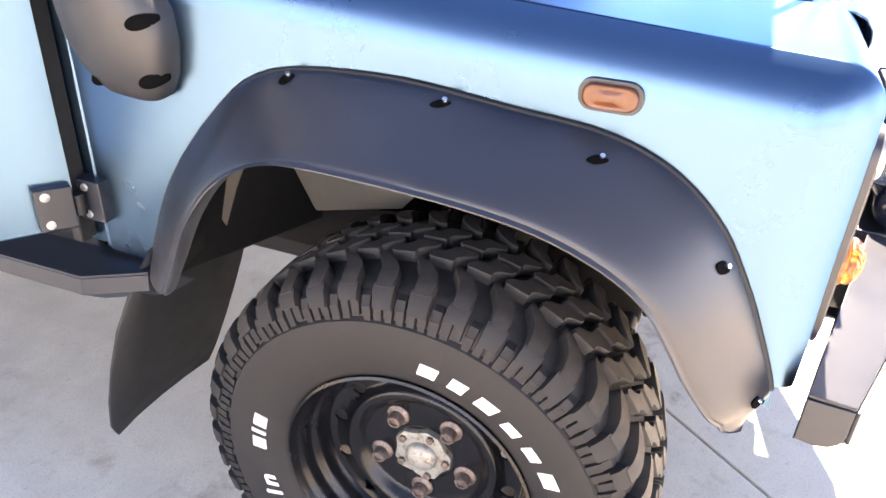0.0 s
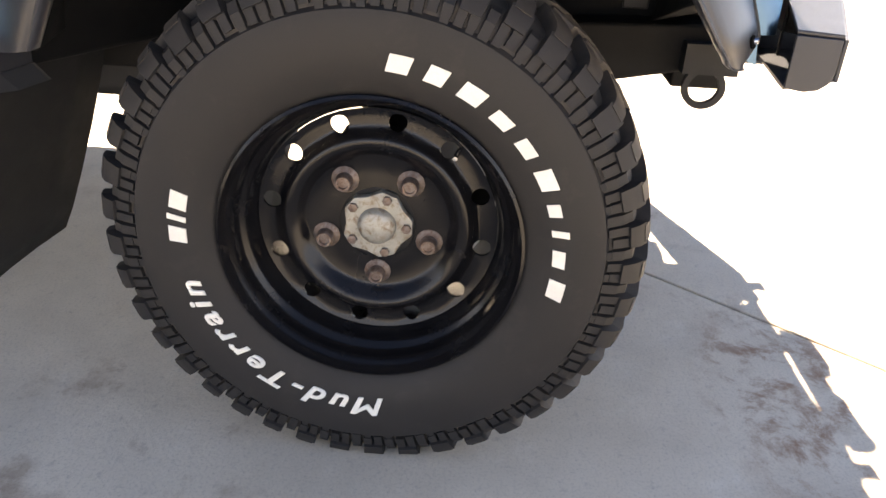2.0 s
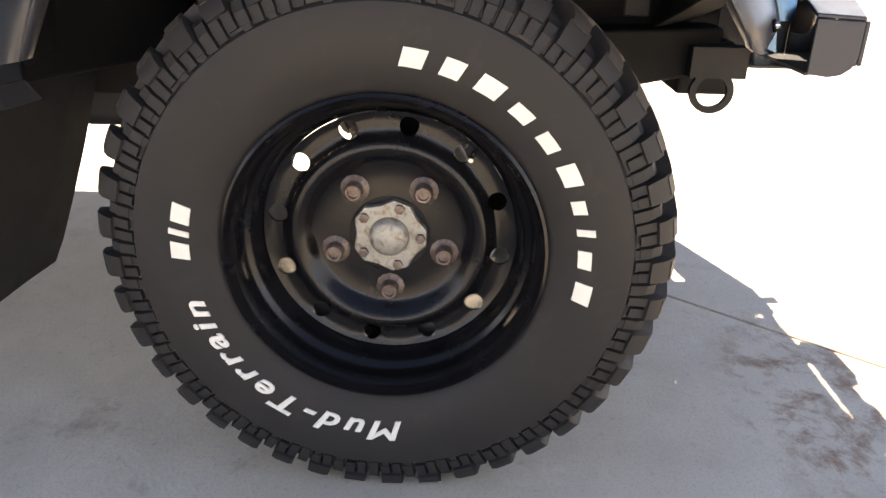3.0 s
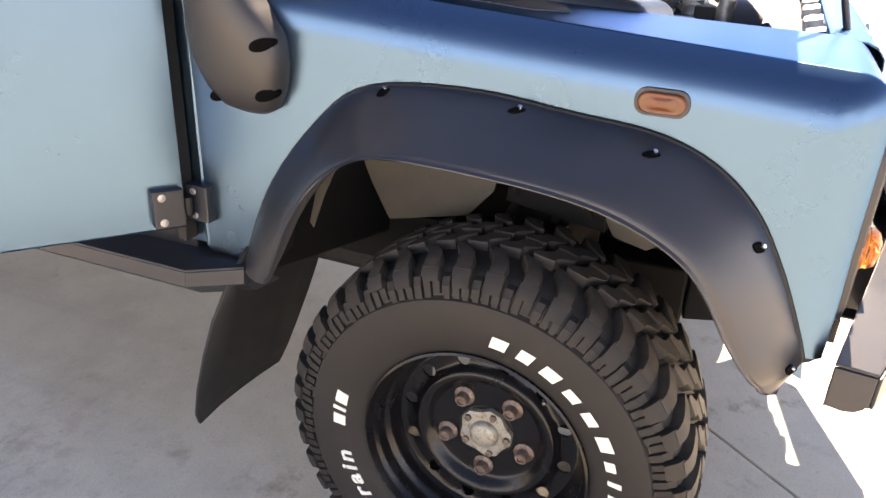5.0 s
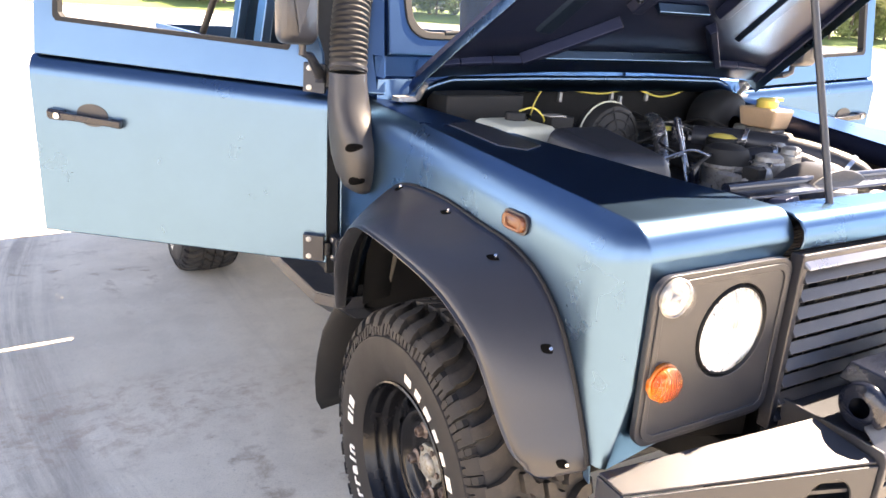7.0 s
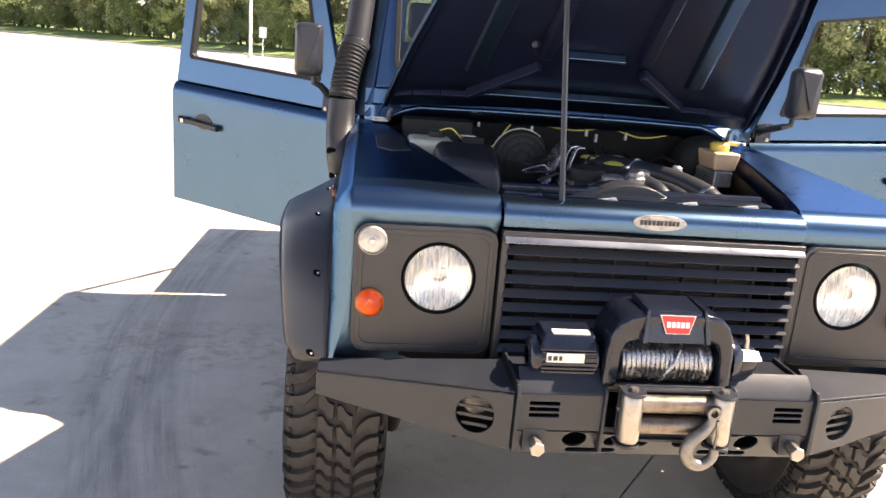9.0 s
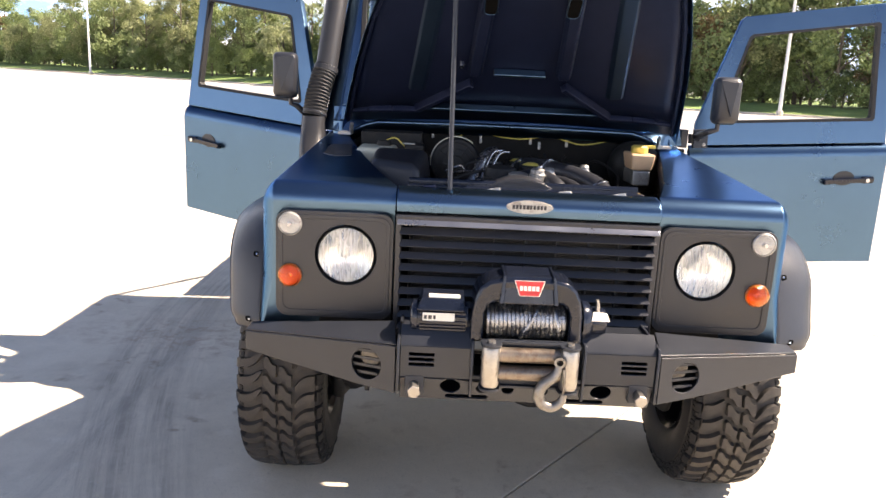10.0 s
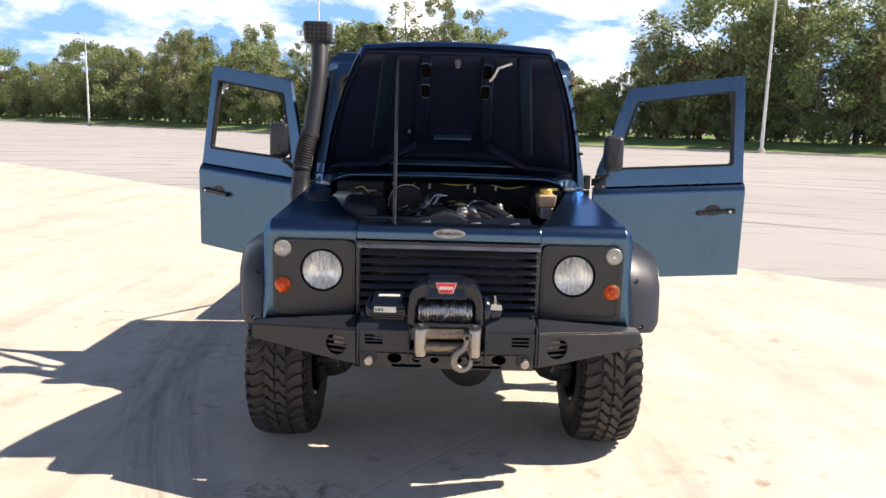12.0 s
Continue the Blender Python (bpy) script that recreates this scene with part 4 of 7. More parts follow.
for x in (-0.30, -0.10, 0.12, 0.29):
    bm = B()
    hexa(bm, [(x - 0.035, -0.49, 1.116), (x + 0.035, -0.49, 1.116), (x + 0.030, -0.44, 1.116), (x - 0.030, -0.44, 1.116)], [(x - 0.022, -0.482, 1.148), (x + 0.016, -0.482, 1.154), (x + 0.016, -0.445, 1.146), (x - 0.022, -0.445, 1.140)])
    part("bracket", bm, BLUE_SHADED if x < -0.2 else ALLOY, deck, "small folded bracket", bevel=0.002)
bm = B()
tube(bm, [(-0.02, -0.478, 1.125), (0.0, -0.470, 1.135), (0.04, -0.465, 1.130), (0.075, -0.470, 1.122)], 0.008, 8)
box(bm, (-0.04, -0.49, 1.116), (0.09, -0.45, 1.122))
part("catch", bm, ALLOY, deck, "bonnet catch", bevel=0.001)


# ---- winch bumper ----
SHIFT = Vector((0, 0.050, -0.004))
def bumper():
    bm = B()
    holes = []
    for sx in (-1, 1):
        xa, xb = sorted((sx * 0.264, sx * 0.335))
        holes += [[(xa, z), (xb, z), (xb, z + 0.0085), (xa, z + 0.0085)] for z in (0.684, 0.699, 0.714)]
    plate(bm, [(-0.36, 0.650), (0.36, 0.650), (0.36, 0.742), (0.152, 0.742), (0.152, 0.662), (-0.152, 0.662), (-0.152, 0.742), (-0.36, 0.742)], holes, 0.006, at_y(-0.822))
    b = part("winch_bumper", bm, COATED, car, "black powder-coated steel winch bumper", bevel=0.002)
    bm = B()
    lean = Matrix.Translation((0, -0.822, 0.650)) @ Matrix.Rotation(radians(27), 4, "X") @ XZ
    holes = [circle(x, -0.030, 0.029, 22) for x in (-0.215, 0.215)] + [circle(x, -0.036, 0.0175, 16) for x in (-0.124, -0.050, 0.047, 0.122)]
    holes += [rounded(min(sx * 0.105, sx * 0.228), -0.081, max(sx * 0.105, sx * 0.228), -0.064, 0.0075, 4) for sx in (-1, 1)]
    plate(bm, [(-0.36, -0.088), (0.36, -0.088), (0.36, 0.0), (-0.36, 0.0)], holes, 0.006, lean)
    part("lower_face", bm, COATED, b, "drilled lower face, leaning back", bevel=0.002)
    # sloping shoulders, top and bottom flanges of the middle box
    bm = B()
    box(bm, (-0.36, -0.784, 0.752), (0.36, -0.60, 0.758))
    for xa, xb in ((-0.36, -0.152), (0.152, 0.36)):
        hexa(bm, [(xa, -0.828, 0.742), (xb, -0.828, 0.742), (xb, -0.782, 0.784), (xa, -0.782, 0.784)], [(xa, -0.825, 0.748), (xb, -0.825, 0.748), (xb, -0.780, 0.790), (xa, -0.780, 0.790)])
    box(bm, (-0.36, -0.780, 0.570), (0.36, -0.62, 0.575))
    part("middle_box", bm, COATED, b, bevel=0.002)
    # bent side plates round the winch tray
    for x in (-0.365, -0.158, 0.158, 0.365):
        bm = B()
        outl = [(-0.836, 0.60), (-0.838, 0.750), (-0.828, 0.764), (-0.775, 0.768), (-0.62, 0.768), (-0.62, 0.60)]
        lo = [(x - 0.004, y, z) for y, z in outl]
        hexa(bm, lo, [(x + 0.004, y, z) for y, z in outl])
        part("side_plate", bm, COATED, b, bevel=0.002)
    for s in (-1, 1):
        # swept wing: front sheet with lamp hole, sloping top, tip and underside
        bm = B()
        u0, u1 = Vector((s * 0.372, -0.824, 0)), Vector((s * 0.832, -0.666, 0))
        d = (u1 - u0).normalized()
        length = (u1 - u0).length
        m = Matrix(((d.x, 0, d.y * s * 1.0, u0.x), (d.y, 0, -d.x * s, u0.y), (0, 1, 0, 0), (0, 0, 0, 1)))
        out = [(0, 0.598), (0.11, 0.606), (length, 0.652), (length, 0.709), (0, 0.739)]
        plate(bm, out, [circle(0.088, 0.672, 0.046, 28)], 0.006, m)
        w = part("bumper_wing", bm, COATED, b, "swept black steel bumper end", bevel=0.002)
        nrm = Vector((d.y * s, -d.x * s, 0))
        bm = B()
        f0, f1 = u0 + Vector((0, 0, 0.739)), u1 + Vector((0, 0, 0.709))
        r0, r1 = Vector((s * 0.385, -0.700, 0.766)), Vector((s * 0.830, -0.603, 0.712))
        hexa(bm, [f0, f1, r1, r0], [p + Vector((0, 0, 0.006)) for p in (f0, f1, r1, r0)])
        part("top_sheet", bm, COATED, w, bevel=0.002)
        bm = B()
        face = [(-0.666, 0.709), (-0.603, 0.712), (-0.603, 0.640), (-0.630, 0.636), (-0.648, 0.639), (-0.660, 0.648), (-0.666, 0.662)]
        hexa(bm, [(s * 0.828, y, z) for y, z in face], [(s * 0.834, y, z) for y, z in face])
        part("tip", bm, COATED, w, bevel=0.002)
        bm = B()
        q = [u0 + Vector((0, 0, 0.598)), u0 + d * 0.11 + Vector((0, 0, 0.606)), u1 + Vector((0, 0, 0.652)), r1 + Vector((0, 0, -0.075)), Vector((s * 0.372, -0.70, 0.60))]
        hexa(bm, q, [p + Vector((0, 0, 0.005)) for p in q])
        part("underside", bm, COATED, w)
        # slats over the lamp hole, and the lamp behind
        c = u0 + d * 0.088
        for k in range(4):
            z = 0.672 - 0.034 + k * 0.022
            half = math.sqrt(max(0.0, 0.046 ** 2 - (z - 0.672) ** 2))
            bm = B()
            a, e = c - d * half + Vector((0, 0.004, z)), c + d * half + Vector((0, 0.004, z))
            hexa(bm, [a, e, e + Vector((0, 0.004, 0)), a + Vector((0, 0.004, 0))], [p + Vector((0, 0, 0.008)) for p in (a, e, e + Vector((0, 0.004, 0)), a + Vector((0, 0.004, 0)))])
            part("lamp_slat", bm, COATED, w)
        bm = B()
        inner = c + nrm * -0.03 * (1 if nrm.y < 0 else -1)
        tube(bm, [inner + Vector((0, 0.05, 0.68)), inner + Vector((0, 0.02, 0.68)), inner + Vector((0, 0.012, 0.68))], [0.03, 0.034, 0.03], 18)
        part("fog_lamp", bm, HOOK, w, "small bright lamp behind the slats")
        bm = B()
        q = [c - d * 0.07 + Vector((0, 0.075, 0.61)), c + d * 0.07 + Vector((0, 0.075, 0.62)), c + d * 0.07 + Vector((0, 0.075, 0.735)), c - d * 0.07 + Vector((0, 0.075, 0.735))]
        hexa(bm, q, [p + Vector((0, 0.004, 0)) for p in q])
        part("back_plate", bm, BLACK, w)
        # recovery pin
        bm = B()
        rod(bm, (s * 0.317, -0.78, 0.632), (s * 0.317, -0.868, 0.622), 0.016, 0.016, 6)
        rod(bm, (s * 0.317, -0.866, 0.622), (s * 0.317, -0.872, 0.622), 0.020, 0.018, 6)
        part("recovery_pin", bm, CHROME, b, "bright six-sided recovery pin", bevel=0.002)
        bm = B()
        hexa(bm, [(s * 0.29, -0.835, 0.60), (s * 0.345, -0.835, 0.60), (s * 0.345, -0.70, 0.60), (s * 0.29, -0.70, 0.60)], [(s * 0.29, -0.829, 0.655), (s * 0.345, -0.829, 0.655), (s * 0.345, -0.70, 0.655), (s * 0.29, -0.70, 0.655)])
        part("pin_block", bm, COATED, b, bevel=0.003)
    return b


bumper()


def winch():
    global SHIFT
    SHIFT = Vector((-0.010, 0.032, -0.012))
    # arched housing
    bm = B()
    side = [(0.158, 0.765), (0.155, 0.850), (0.147, 0.898), (0.135, 0.924), (0.110, 0.945), (0.070, 0.954)]
    gap = [(-0.120, 0.765), (-0.120, 0.850), (-0.112, 0.874), (-0.092, 0.884)]
    out = [(-x, z) for x, z in side] + side[::-1] + [(-x, z) for x, z in gap] + gap[::-1]
    plate(bm, out, [], 0.135, at_y(-0.665))
    w = part("winch", bm, GLOSS, car, "black electric winch with wire rope", bevel=0.012, seg=3)
    bm = B()
    hexa(bm, [(-0.074, -0.812, 0.884), (0.074, -0.812, 0.884), (0.082, -0.66, 0.884), (-0.082, -0.69, 0.884)], [(-0.066, -0.792, 0.958), (0.066, -0.792, 0.958), (0.064, -0.69, 0.966), (-0.064, -0.69, 0.966)])
    part("crown", bm, GLOSS, w, bevel=0.006)
    for x in (-0.076, 0.076):
        bm = B()
        hexa(bm, [(x - 0.006, -0.818, 0.886), (x + 0.006, -0.818, 0.886), (x + 0.006, -0.68, 0.886), (x - 0.006, -0.68, 0.886)], [(x * 0.9 - 0.004, -0.797, 0.962), (x * 0.9 + 0.004, -0.797, 0.962), (x * 0.9 + 0.004, -0.69, 0.968), (x * 0.9 - 0.004, -0.69, 0.968)])
        part("crown_rib", bm, GLOSS, w, "raised rib beside the badge", bevel=0.003)
    m = Matrix.Translation((0, -0.8035, 0.930)) @ Matrix.Rotation(radians(-13), 4, "X") @ XZ
    for nm, mt, sc, d in (("badge_edge", WHITE, 1.0, 0.003), ("badge", RED, 0.93, 0.005)):
        bm = B()
        plate(bm, [(-0.043 * sc, 0.021 * sc), (-0.028 * sc, -0.022 * sc), (0.028 * sc, -0.022 * sc), (0.043 * sc, 0.021 * sc)], [], d, m)
        part(nm, bm, mt, w, "red shield badge with a pale rim" if nm == "badge" else "", bevel=0.001)
    for k in range(5):
        bm = B()
        x = -0.0275 + k * 0.0113
        plate(bm, [(x, -0.007), (x + 0.0085, -0.007), (x + 0.0085, 0.006), (x, 0.006)], [], 0.0065, m)
        part("badge_bar", bm, WHITE, w, "pale bar on the badge")
    bm = B()
    rod(bm, (-0.118, -0.735, 0.815), (0.118, -0.735, 0.815), 0.036, 0.036, 20)
    part("drum", bm, BLACK, w)
    # rope: laid turns, then a crossing turn
    bm = B()
    turns = []
    for k in range(19 * 14):
        a = 2 * math.pi * k / 14
        turns.append((-0.112 + 0.224 * k / (19 * 14), -0.735 + 0.050 * math.cos(a), 0.818 + 0.050 * math.sin(a)))
    tube(bm, turns, 0.0060, 7)
    part("rope", bm, ROPE, w, "grey wire rope wound on the drum")
    bm = B()
    for x, sway in ((0.008, 0.030), (0.088, -0.012)):
        tube(bm, [(x + sway * math.sin(t * 0.9), -0.735 - 0.056 * math.cos(t), 0.818 + 0.056 * math.sin(t)) for t in (-1.3, -0.8, -0.3, 0.2, 0.7, 1.2, 1.7)], 0.0058, 7)
    part("crossing_rope", bm, ROPE, w)
    # motor, control pack, gear end and clutch lever
    bm = B()
    lathe(bm, [(0.02, -0.328), (0.042, -0.326), (0.048, -0.319), (0.048, -0.308), (0.044, -0.306), (0.044, -0.165)], 28, "x", (0, -0.735, 0.816))
    mo = part("motor", bm, GLOSS, w, "black finned winch motor", sharp=45)
    for k in range(7):
        bm = B()
        a = radians(150 + k * 16)
        c = Vector((0, -0.735 + 0.046 * math.cos(a), 0.816 + 0.046 * math.sin(a)))
        box(bm, (-0.300, c.y - 0.003, c.z - 0.003), (-0.170, c.y + 0.003, c.z + 0.003))
        part("motor_fin", bm, GLOSS, mo, bevel=0.001)
    face = Matrix.Translation((0, -0.7800, 0.0)) @ XZ
    bm = B()
    plate(bm, [(-0.292, 0.818), (-0.202, 0.818), (-0.202, 0.841), (-0.292, 0.841)], [], 0.004, face)
    part("label_plate", bm, WHITE, mo, "pale label strip")
    for x, wide in ((-0.288, 0.008), (-0.276, 0.010), (-0.262, 0.007)):
        bm = B()
        plate(bm, [(x, 0.823), (x + wide, 0.823), (x + wide, 0.834), (x, 0.834)], [], 0.005, face)
        part("label_bar", bm, PLASTIC, mo, "dark bar on the label")
    bm = B()
    hexa(bm, [(-0.310, -0.786, 0.846), (-0.172, -0.786, 0.846), (-0.172, -0.67, 0.846), (-0.310, -0.67, 0.846)], [(-0.296, -0.768, 0.880), (-0.176, -0.768, 0.880), (-0.176, -0.68, 0.884), (-0.296, -0.68, 0.884)])
    part("control_pack", bm, GLOSS, w, "black control box", bevel=0.005)
    bm = B()
    hexa(bm, [(-0.276, -0.764, 0.880), (-0.188, -0.764, 0.880), (-0.188, -0.738, 0.881), (-0.276, -0.738, 0.881)], [(-0.276, -0.764, 0.8835), (-0.188, -0.764, 0.8835), (-0.188, -0.738, 0.8845), (-0.276, -0.738, 0.8845)])
    part("pack_label", bm, WHITE, w, "pale strip on the control box")
    bm = B()
    lathe(bm, [(0.060, 0.160), (0.058, 0.178), (0.044, 0.190), (0.042, 0.222), (0.036, 0.230), (0.004, 0.231)], 28, "x", (0, -0.735, 0.822))
    part("gear_housing", bm, GLOSS, w, sharp=45)
    bm = B()
    hexa(bm, [(0.182, -0.790, 0.840), (0.234, -0.784, 0.838), (0.230, -0.764, 0.856), (0.190, -0.768, 0.860)], [(0.182, -0.784, 0.837), (0.234, -0.778, 0.835), (0.230, -0.758, 0.852), (0.190, -0.762, 0.856)])
    tube(bm, [(0.204, -0.752, 0.856), (0.204, -0.752, 0.878), (0.201, -0.752, 0.892)], [0.008, 0.006, 0.005], 10)
    part("clutch_lever", bm, CHROME, w, "bright clutch plate and small lever")
    # fairlead
    SHIFT = Vector((0, 0.050, -0.004))
    bm = B()
    plate(bm, rounded(-0.132, 0.642, 0.132, 0.778, 0.02), [rounded(-0.088, 0.666, 0.088, 0.755, 0.01)], 0.008, at_y(-0.8355))
    fl = part("fairlead", bm, COATED, car, "roller fairlead with worn bright rollers", bevel=0.002)
    for z in (0.768, 0.640):
        # one bent sheet, rounded round both uprights and cut back between them
        bm = B()
        lug = [(0.1085 + 0.0290 * math.cos(radians(a)), -0.868 - 0.0290 * math.sin(radians(a))) for a in range(0, 181, 20)]
        outl = [(0.1375, -0.842)] + lug + [(0.0795, -0.856)]
        outl = outl + [(-x, y) for x, y in outl[::-1]]
        plate(bm, outl, [], 0.008, Matrix.Translation((0, 0, z)))
        part("fairlead_bracket", bm, COATED, fl, bevel=0.002)
    for sx in (-1, 1):
        bm = B()
        lathe(bm, [(0.010, 0.649), (0.022, 0.650), (0.0255, 0.657), (0.0255, 0.759), (0.022, 0.766), (0.010, 0.767)], 28, "z", (sx * 0.1085, -0.868, 0))
        part("upright_roller", bm, CHROME, fl, "worn bright upright roller")
        bm = B()
        rod(bm, (sx * 0.1085, -0.868, 0.776), (sx * 0.1085, -0.868, 0.784), 0.011, 0.010, 6)
        part("roller_bolt", bm, HOOK, fl)
        bm = B()
        rod(bm, (sx * 0.126, -0.840, 0.722), (sx * 0.126, -0.853, 0.722), 0.010, 0.009, 6)
        part("frame_bolt", bm, HOOK, fl)
    for z in (0.740, 0.688):
        bm = B()
        rod(bm, (-0.090, -0.858, z), (0.090, -0.858, z), 0.0215, 0.0215, 22)
        part("cross_roller", bm, RUSTROLL, fl, "browned cross roller", bevel=0.003)
    # hook
    bm = B()
    path = smooth_line([(0.078, -0.890, 0.728), (0.072, -0.890, 0.706), (0.058, -0.892, 0.688), (0.036, -0.893, 0.668), (0.026, -0.893, 0.640), (0.038, -0.893, 0.614), (0.066, -0.893, 0.606), (0.090, -0.893, 0.624), (0.094, -0.893, 0.645)], 26)
    tube(bm, path, [0.0095 + 0.0065 * math.sin(math.pi * k / 25) for k in range(26)], 12)
    part("winch_hook", bm, HOOK, fl, "dull steel winch hook")
    bm = B()
    lathe(bm, [(0.009, -0.006), (0.016, -0.006), (0.016, 0.006), (0.009, 0.006)], 18, "y", (0.078, -0.890, 0.736), close=True)
    tube(bm, [(0.090, -0.890, 0.716), (0.096, -0.890, 0.68), (0.094, -0.890, 0.645)], 0.004, 8)
    tube(bm, [(0.076, -0.886, 0.740), (0.066, -0.865, 0.728), (0.058, -0.83, 0.715)], 0.005, 8)
    part("hook_eye", bm, HOOK, fl)


winch()
SHIFT = Vector((0, 0, 0))


# ---- doors ----
def door(s, hinge, d, mirror_head, grow=1.0, low=0.703):
    d = Vector((*d, 0)).normalized()
    nrm = Vector((d.y, -d.x, 0)) if s > 0 else Vector((-d.y, d.x, 0))
    if nrm.y > 0:
        nrm = -nrm
    h = Vector((*hinge, 0))

    def W(u, z, n=0.0):
        lean = -0.116 * max(0.0, z - 1.25) / 0.62
        return h + d * u * grow + nrm * (n + lean) + Vector((0, 0, z + 0.066 * u))

    def sheet(outline, holes, n0, n1):
        b = B()
        plate(b, outline, holes, 1.0, Matrix.Identity(4))
        for v in b.verts:
            u, z, t = v.co
            v.co = W(u, z, n0 if t < 0.5 else n1)
        return b

    # lower panel with a rounded ledge at the waist
    bm = B()
    prof = [(-0.050, low), (-0.004, low), (0.0, low + 0.005), (0.0, 0.9), (0.0, 1.10), (0.0, 1.172), (-0.0025, 1.190), (-0.009, 1.206), (-0.019, 1.219), (-0.033, 1.228), (-0.050, 1.231)]
    rows = [[W(u, z, n) for n, z in prof] for u in (0.0, 0.004, 0.2, 0.4, 0.6, 0.861, 0.865)]
    vs = grid(bm, rows, True)
    bm.faces.new(vs[0]), bm.faces.new(vs[-1][::-1])
    p = part("door", bm, BLUE, car, "open satin blue front door", sharp=40, weigh=True)
    top = [(0.012, 1.231), (0.856, 1.231), (0.856, 1.845), (0.84, 1.852), (0.215, 1.805), (0.195, 1.79), (0.02, 1.33)]
    win = [(0.125, 1.333), (0.785, 1.333), (0.795, 1.345), (0.795, 1.755), (0.785, 1.763), (0.25, 1.722), (0.235, 1.71), (0.118, 1.345)]
    part("window_frame", sheet(top, [win], -0.048, -0.020), BLUE, p, "blue upper door frame", bevel=0.004)
    cu, cz = 0.46, 1.54
    part("window_seal", sheet([(cu + (u - cu) * 1.012, cz + (z - cz) * 1.015) for u, z in win], [[(cu + (u - cu) * 0.965, cz + (z - cz) * 0.955) for u, z in win]], -0.046, -0.017), BLACK, p, "black rubber window seal")
    # handle: cup and bar
    bm = sheet(circle(0.690, 1.075, 0.046, 28, 0, 0.72), [], 0.0, 0.0025)
    part("handle_cup", bm, PLASTIC, p, "sunk black handle cup")
    bm = B()
    hexa(bm, [W(0.600, 1.050, 0.010), W(0.812, 1.058, 0.010), W(0.812, 1.080, 0.010), W(0.600, 1.072, 0.010)], [W(0.600, 1.050, 0.028), W(0.812, 1.058, 0.030), W(0.812, 1.080, 0.030), W(0.600, 1.072, 0.028)])
    hexa(bm, [W(0.600, 1.048, 0.0), W(0.630, 1.049, 0.0), W(0.630, 1.076, 0.0), W(0.600, 1.074, 0.0)], [W(0.600, 1.048, 0.024), W(0.630, 1.049, 0.024), W(0.630, 1.076, 0.024), W(0.600, 1.074, 0.024)])
    hexa(bm, [W(0.765, 1.052, 0.0), W(0.812, 1.053, 0.0), W(0.812, 1.084, 0.0), W(0.765, 1.083, 0.0)], [W(0.765, 1.052, 0.024), W(0.812, 1.053, 0.024), W(0.812, 1.084, 0.024), W(0.765, 1.083, 0.024)])
    hd = part("handle", bm, GLOSS, p, "black pull handle", bevel=0.004)
    bm = B()
    tube(bm, [W(0.782, 1.067, 0.030), W(0.782, 1.067, 0.034)], 0.009, 14)
    part("lock", bm, STEEL, hd, "bright lock barrel")
    # hinges
    for z0 in (0.755, 1.265):
        bm = B()
        q = [(0.004, -0.041), (0.068, -0.041), (0.068, 0.041), (0.004, 0.041)]
        hexa(bm, [W(u, z0 + z, -0.002) for u, z in q], [W(u, z0 + z, 0.020) for u, z in q])
        g = part("hinge", bm, COATED, p, "black bolted door hinge", bevel=0.003)
        bm = B()
        tube(bm, [W(-0.006, z0 - 0.020, 0.008), W(-0.006, z0 + 0.020, 0.008)], 0.011, 12)
        part("hinge_barrel", bm, BLACK, p, "dark hinge barrel")
        for du, dz in ((0.050, 0.027), (0.050, -0.027)):
            bm = B()
            tube(bm, [W(du, z0 + dz, 0.020), W(du, z0 + dz, 0.0225), W(du, z0 + dz, 0.0235)], [0.0085, 0.0085, 0.006], 12)
            tube(bm, [W(du, z0 + dz, 0.0235), W(du, z0 + dz, 0.0240)], [0.0035, 0.003], 6)
            part("hinge_bolt", bm, ALLOY, p)
        bm = B()
        box(bm, (-0.838, 0.650, z0 - 0.041), (-0.806, 0.704, z0 + 0.041))
        if s > 0:
            bmesh.ops.scale(bm, vec=(-1, 1, 1), verts=bm.verts[:])
        part("hinge_leaf", bm, COATED, car, "black hinge leaf on the pillar", bevel=0.003)
        for dz in (0.027, -0.027):
            bm = B()
            rod(bm, (s * 0.838, 0.684, z0 + dz), (s * 0.8415, 0.684, z0 + dz), 0.0080, 0.006, 12)
            part("leaf_bolt", bm, ALLOY, car, "dull hinge bolt")
    # mirror
    a, c = Vector(mirror_head[0]), Vector(mirror_head[1])
    mid = (a + c) / 2
    bm = B()
    hw = 0.052
    rows = []
    for n, k in ((-0.026, 0.80), (-0.022, 0.95), (-0.010, 1.0), (0.020, 1.0), (0.040, 0.93), (0.052, 0.78)):
        rows.append([(mid.x + x * k, mid.y - n, mid.z + z * k) for x, z in rounded(-hw, -0.098, hw, 0.098, 0.024)])
    vs = grid(bm, rows, True)
    bm.faces.new(vs[0]), bm.faces.new(vs[-1][::-1])
    part("mirror", bm, PLASTIC, p, "black door mirror on an arm", sharp=50)
    bm = B()
    tri = [(mid.x - s * 0.048, mid.y - 0.052, mid.z + 0.085), (mid.x + s * 0.030, mid.y - 0.052, mid.z + 0.075), (mid.x + s * 0.010, mid.y - 0.058, mid.z - 0.07)]
    hexa(bm, tri, [(x, y - 0.004, z) for x, y, z in tri])
    part("mirror_facet", bm, PLASTIC, p, bevel=0.003)
    bm = B()
    root = W(0.02, 1.275, 0.012)
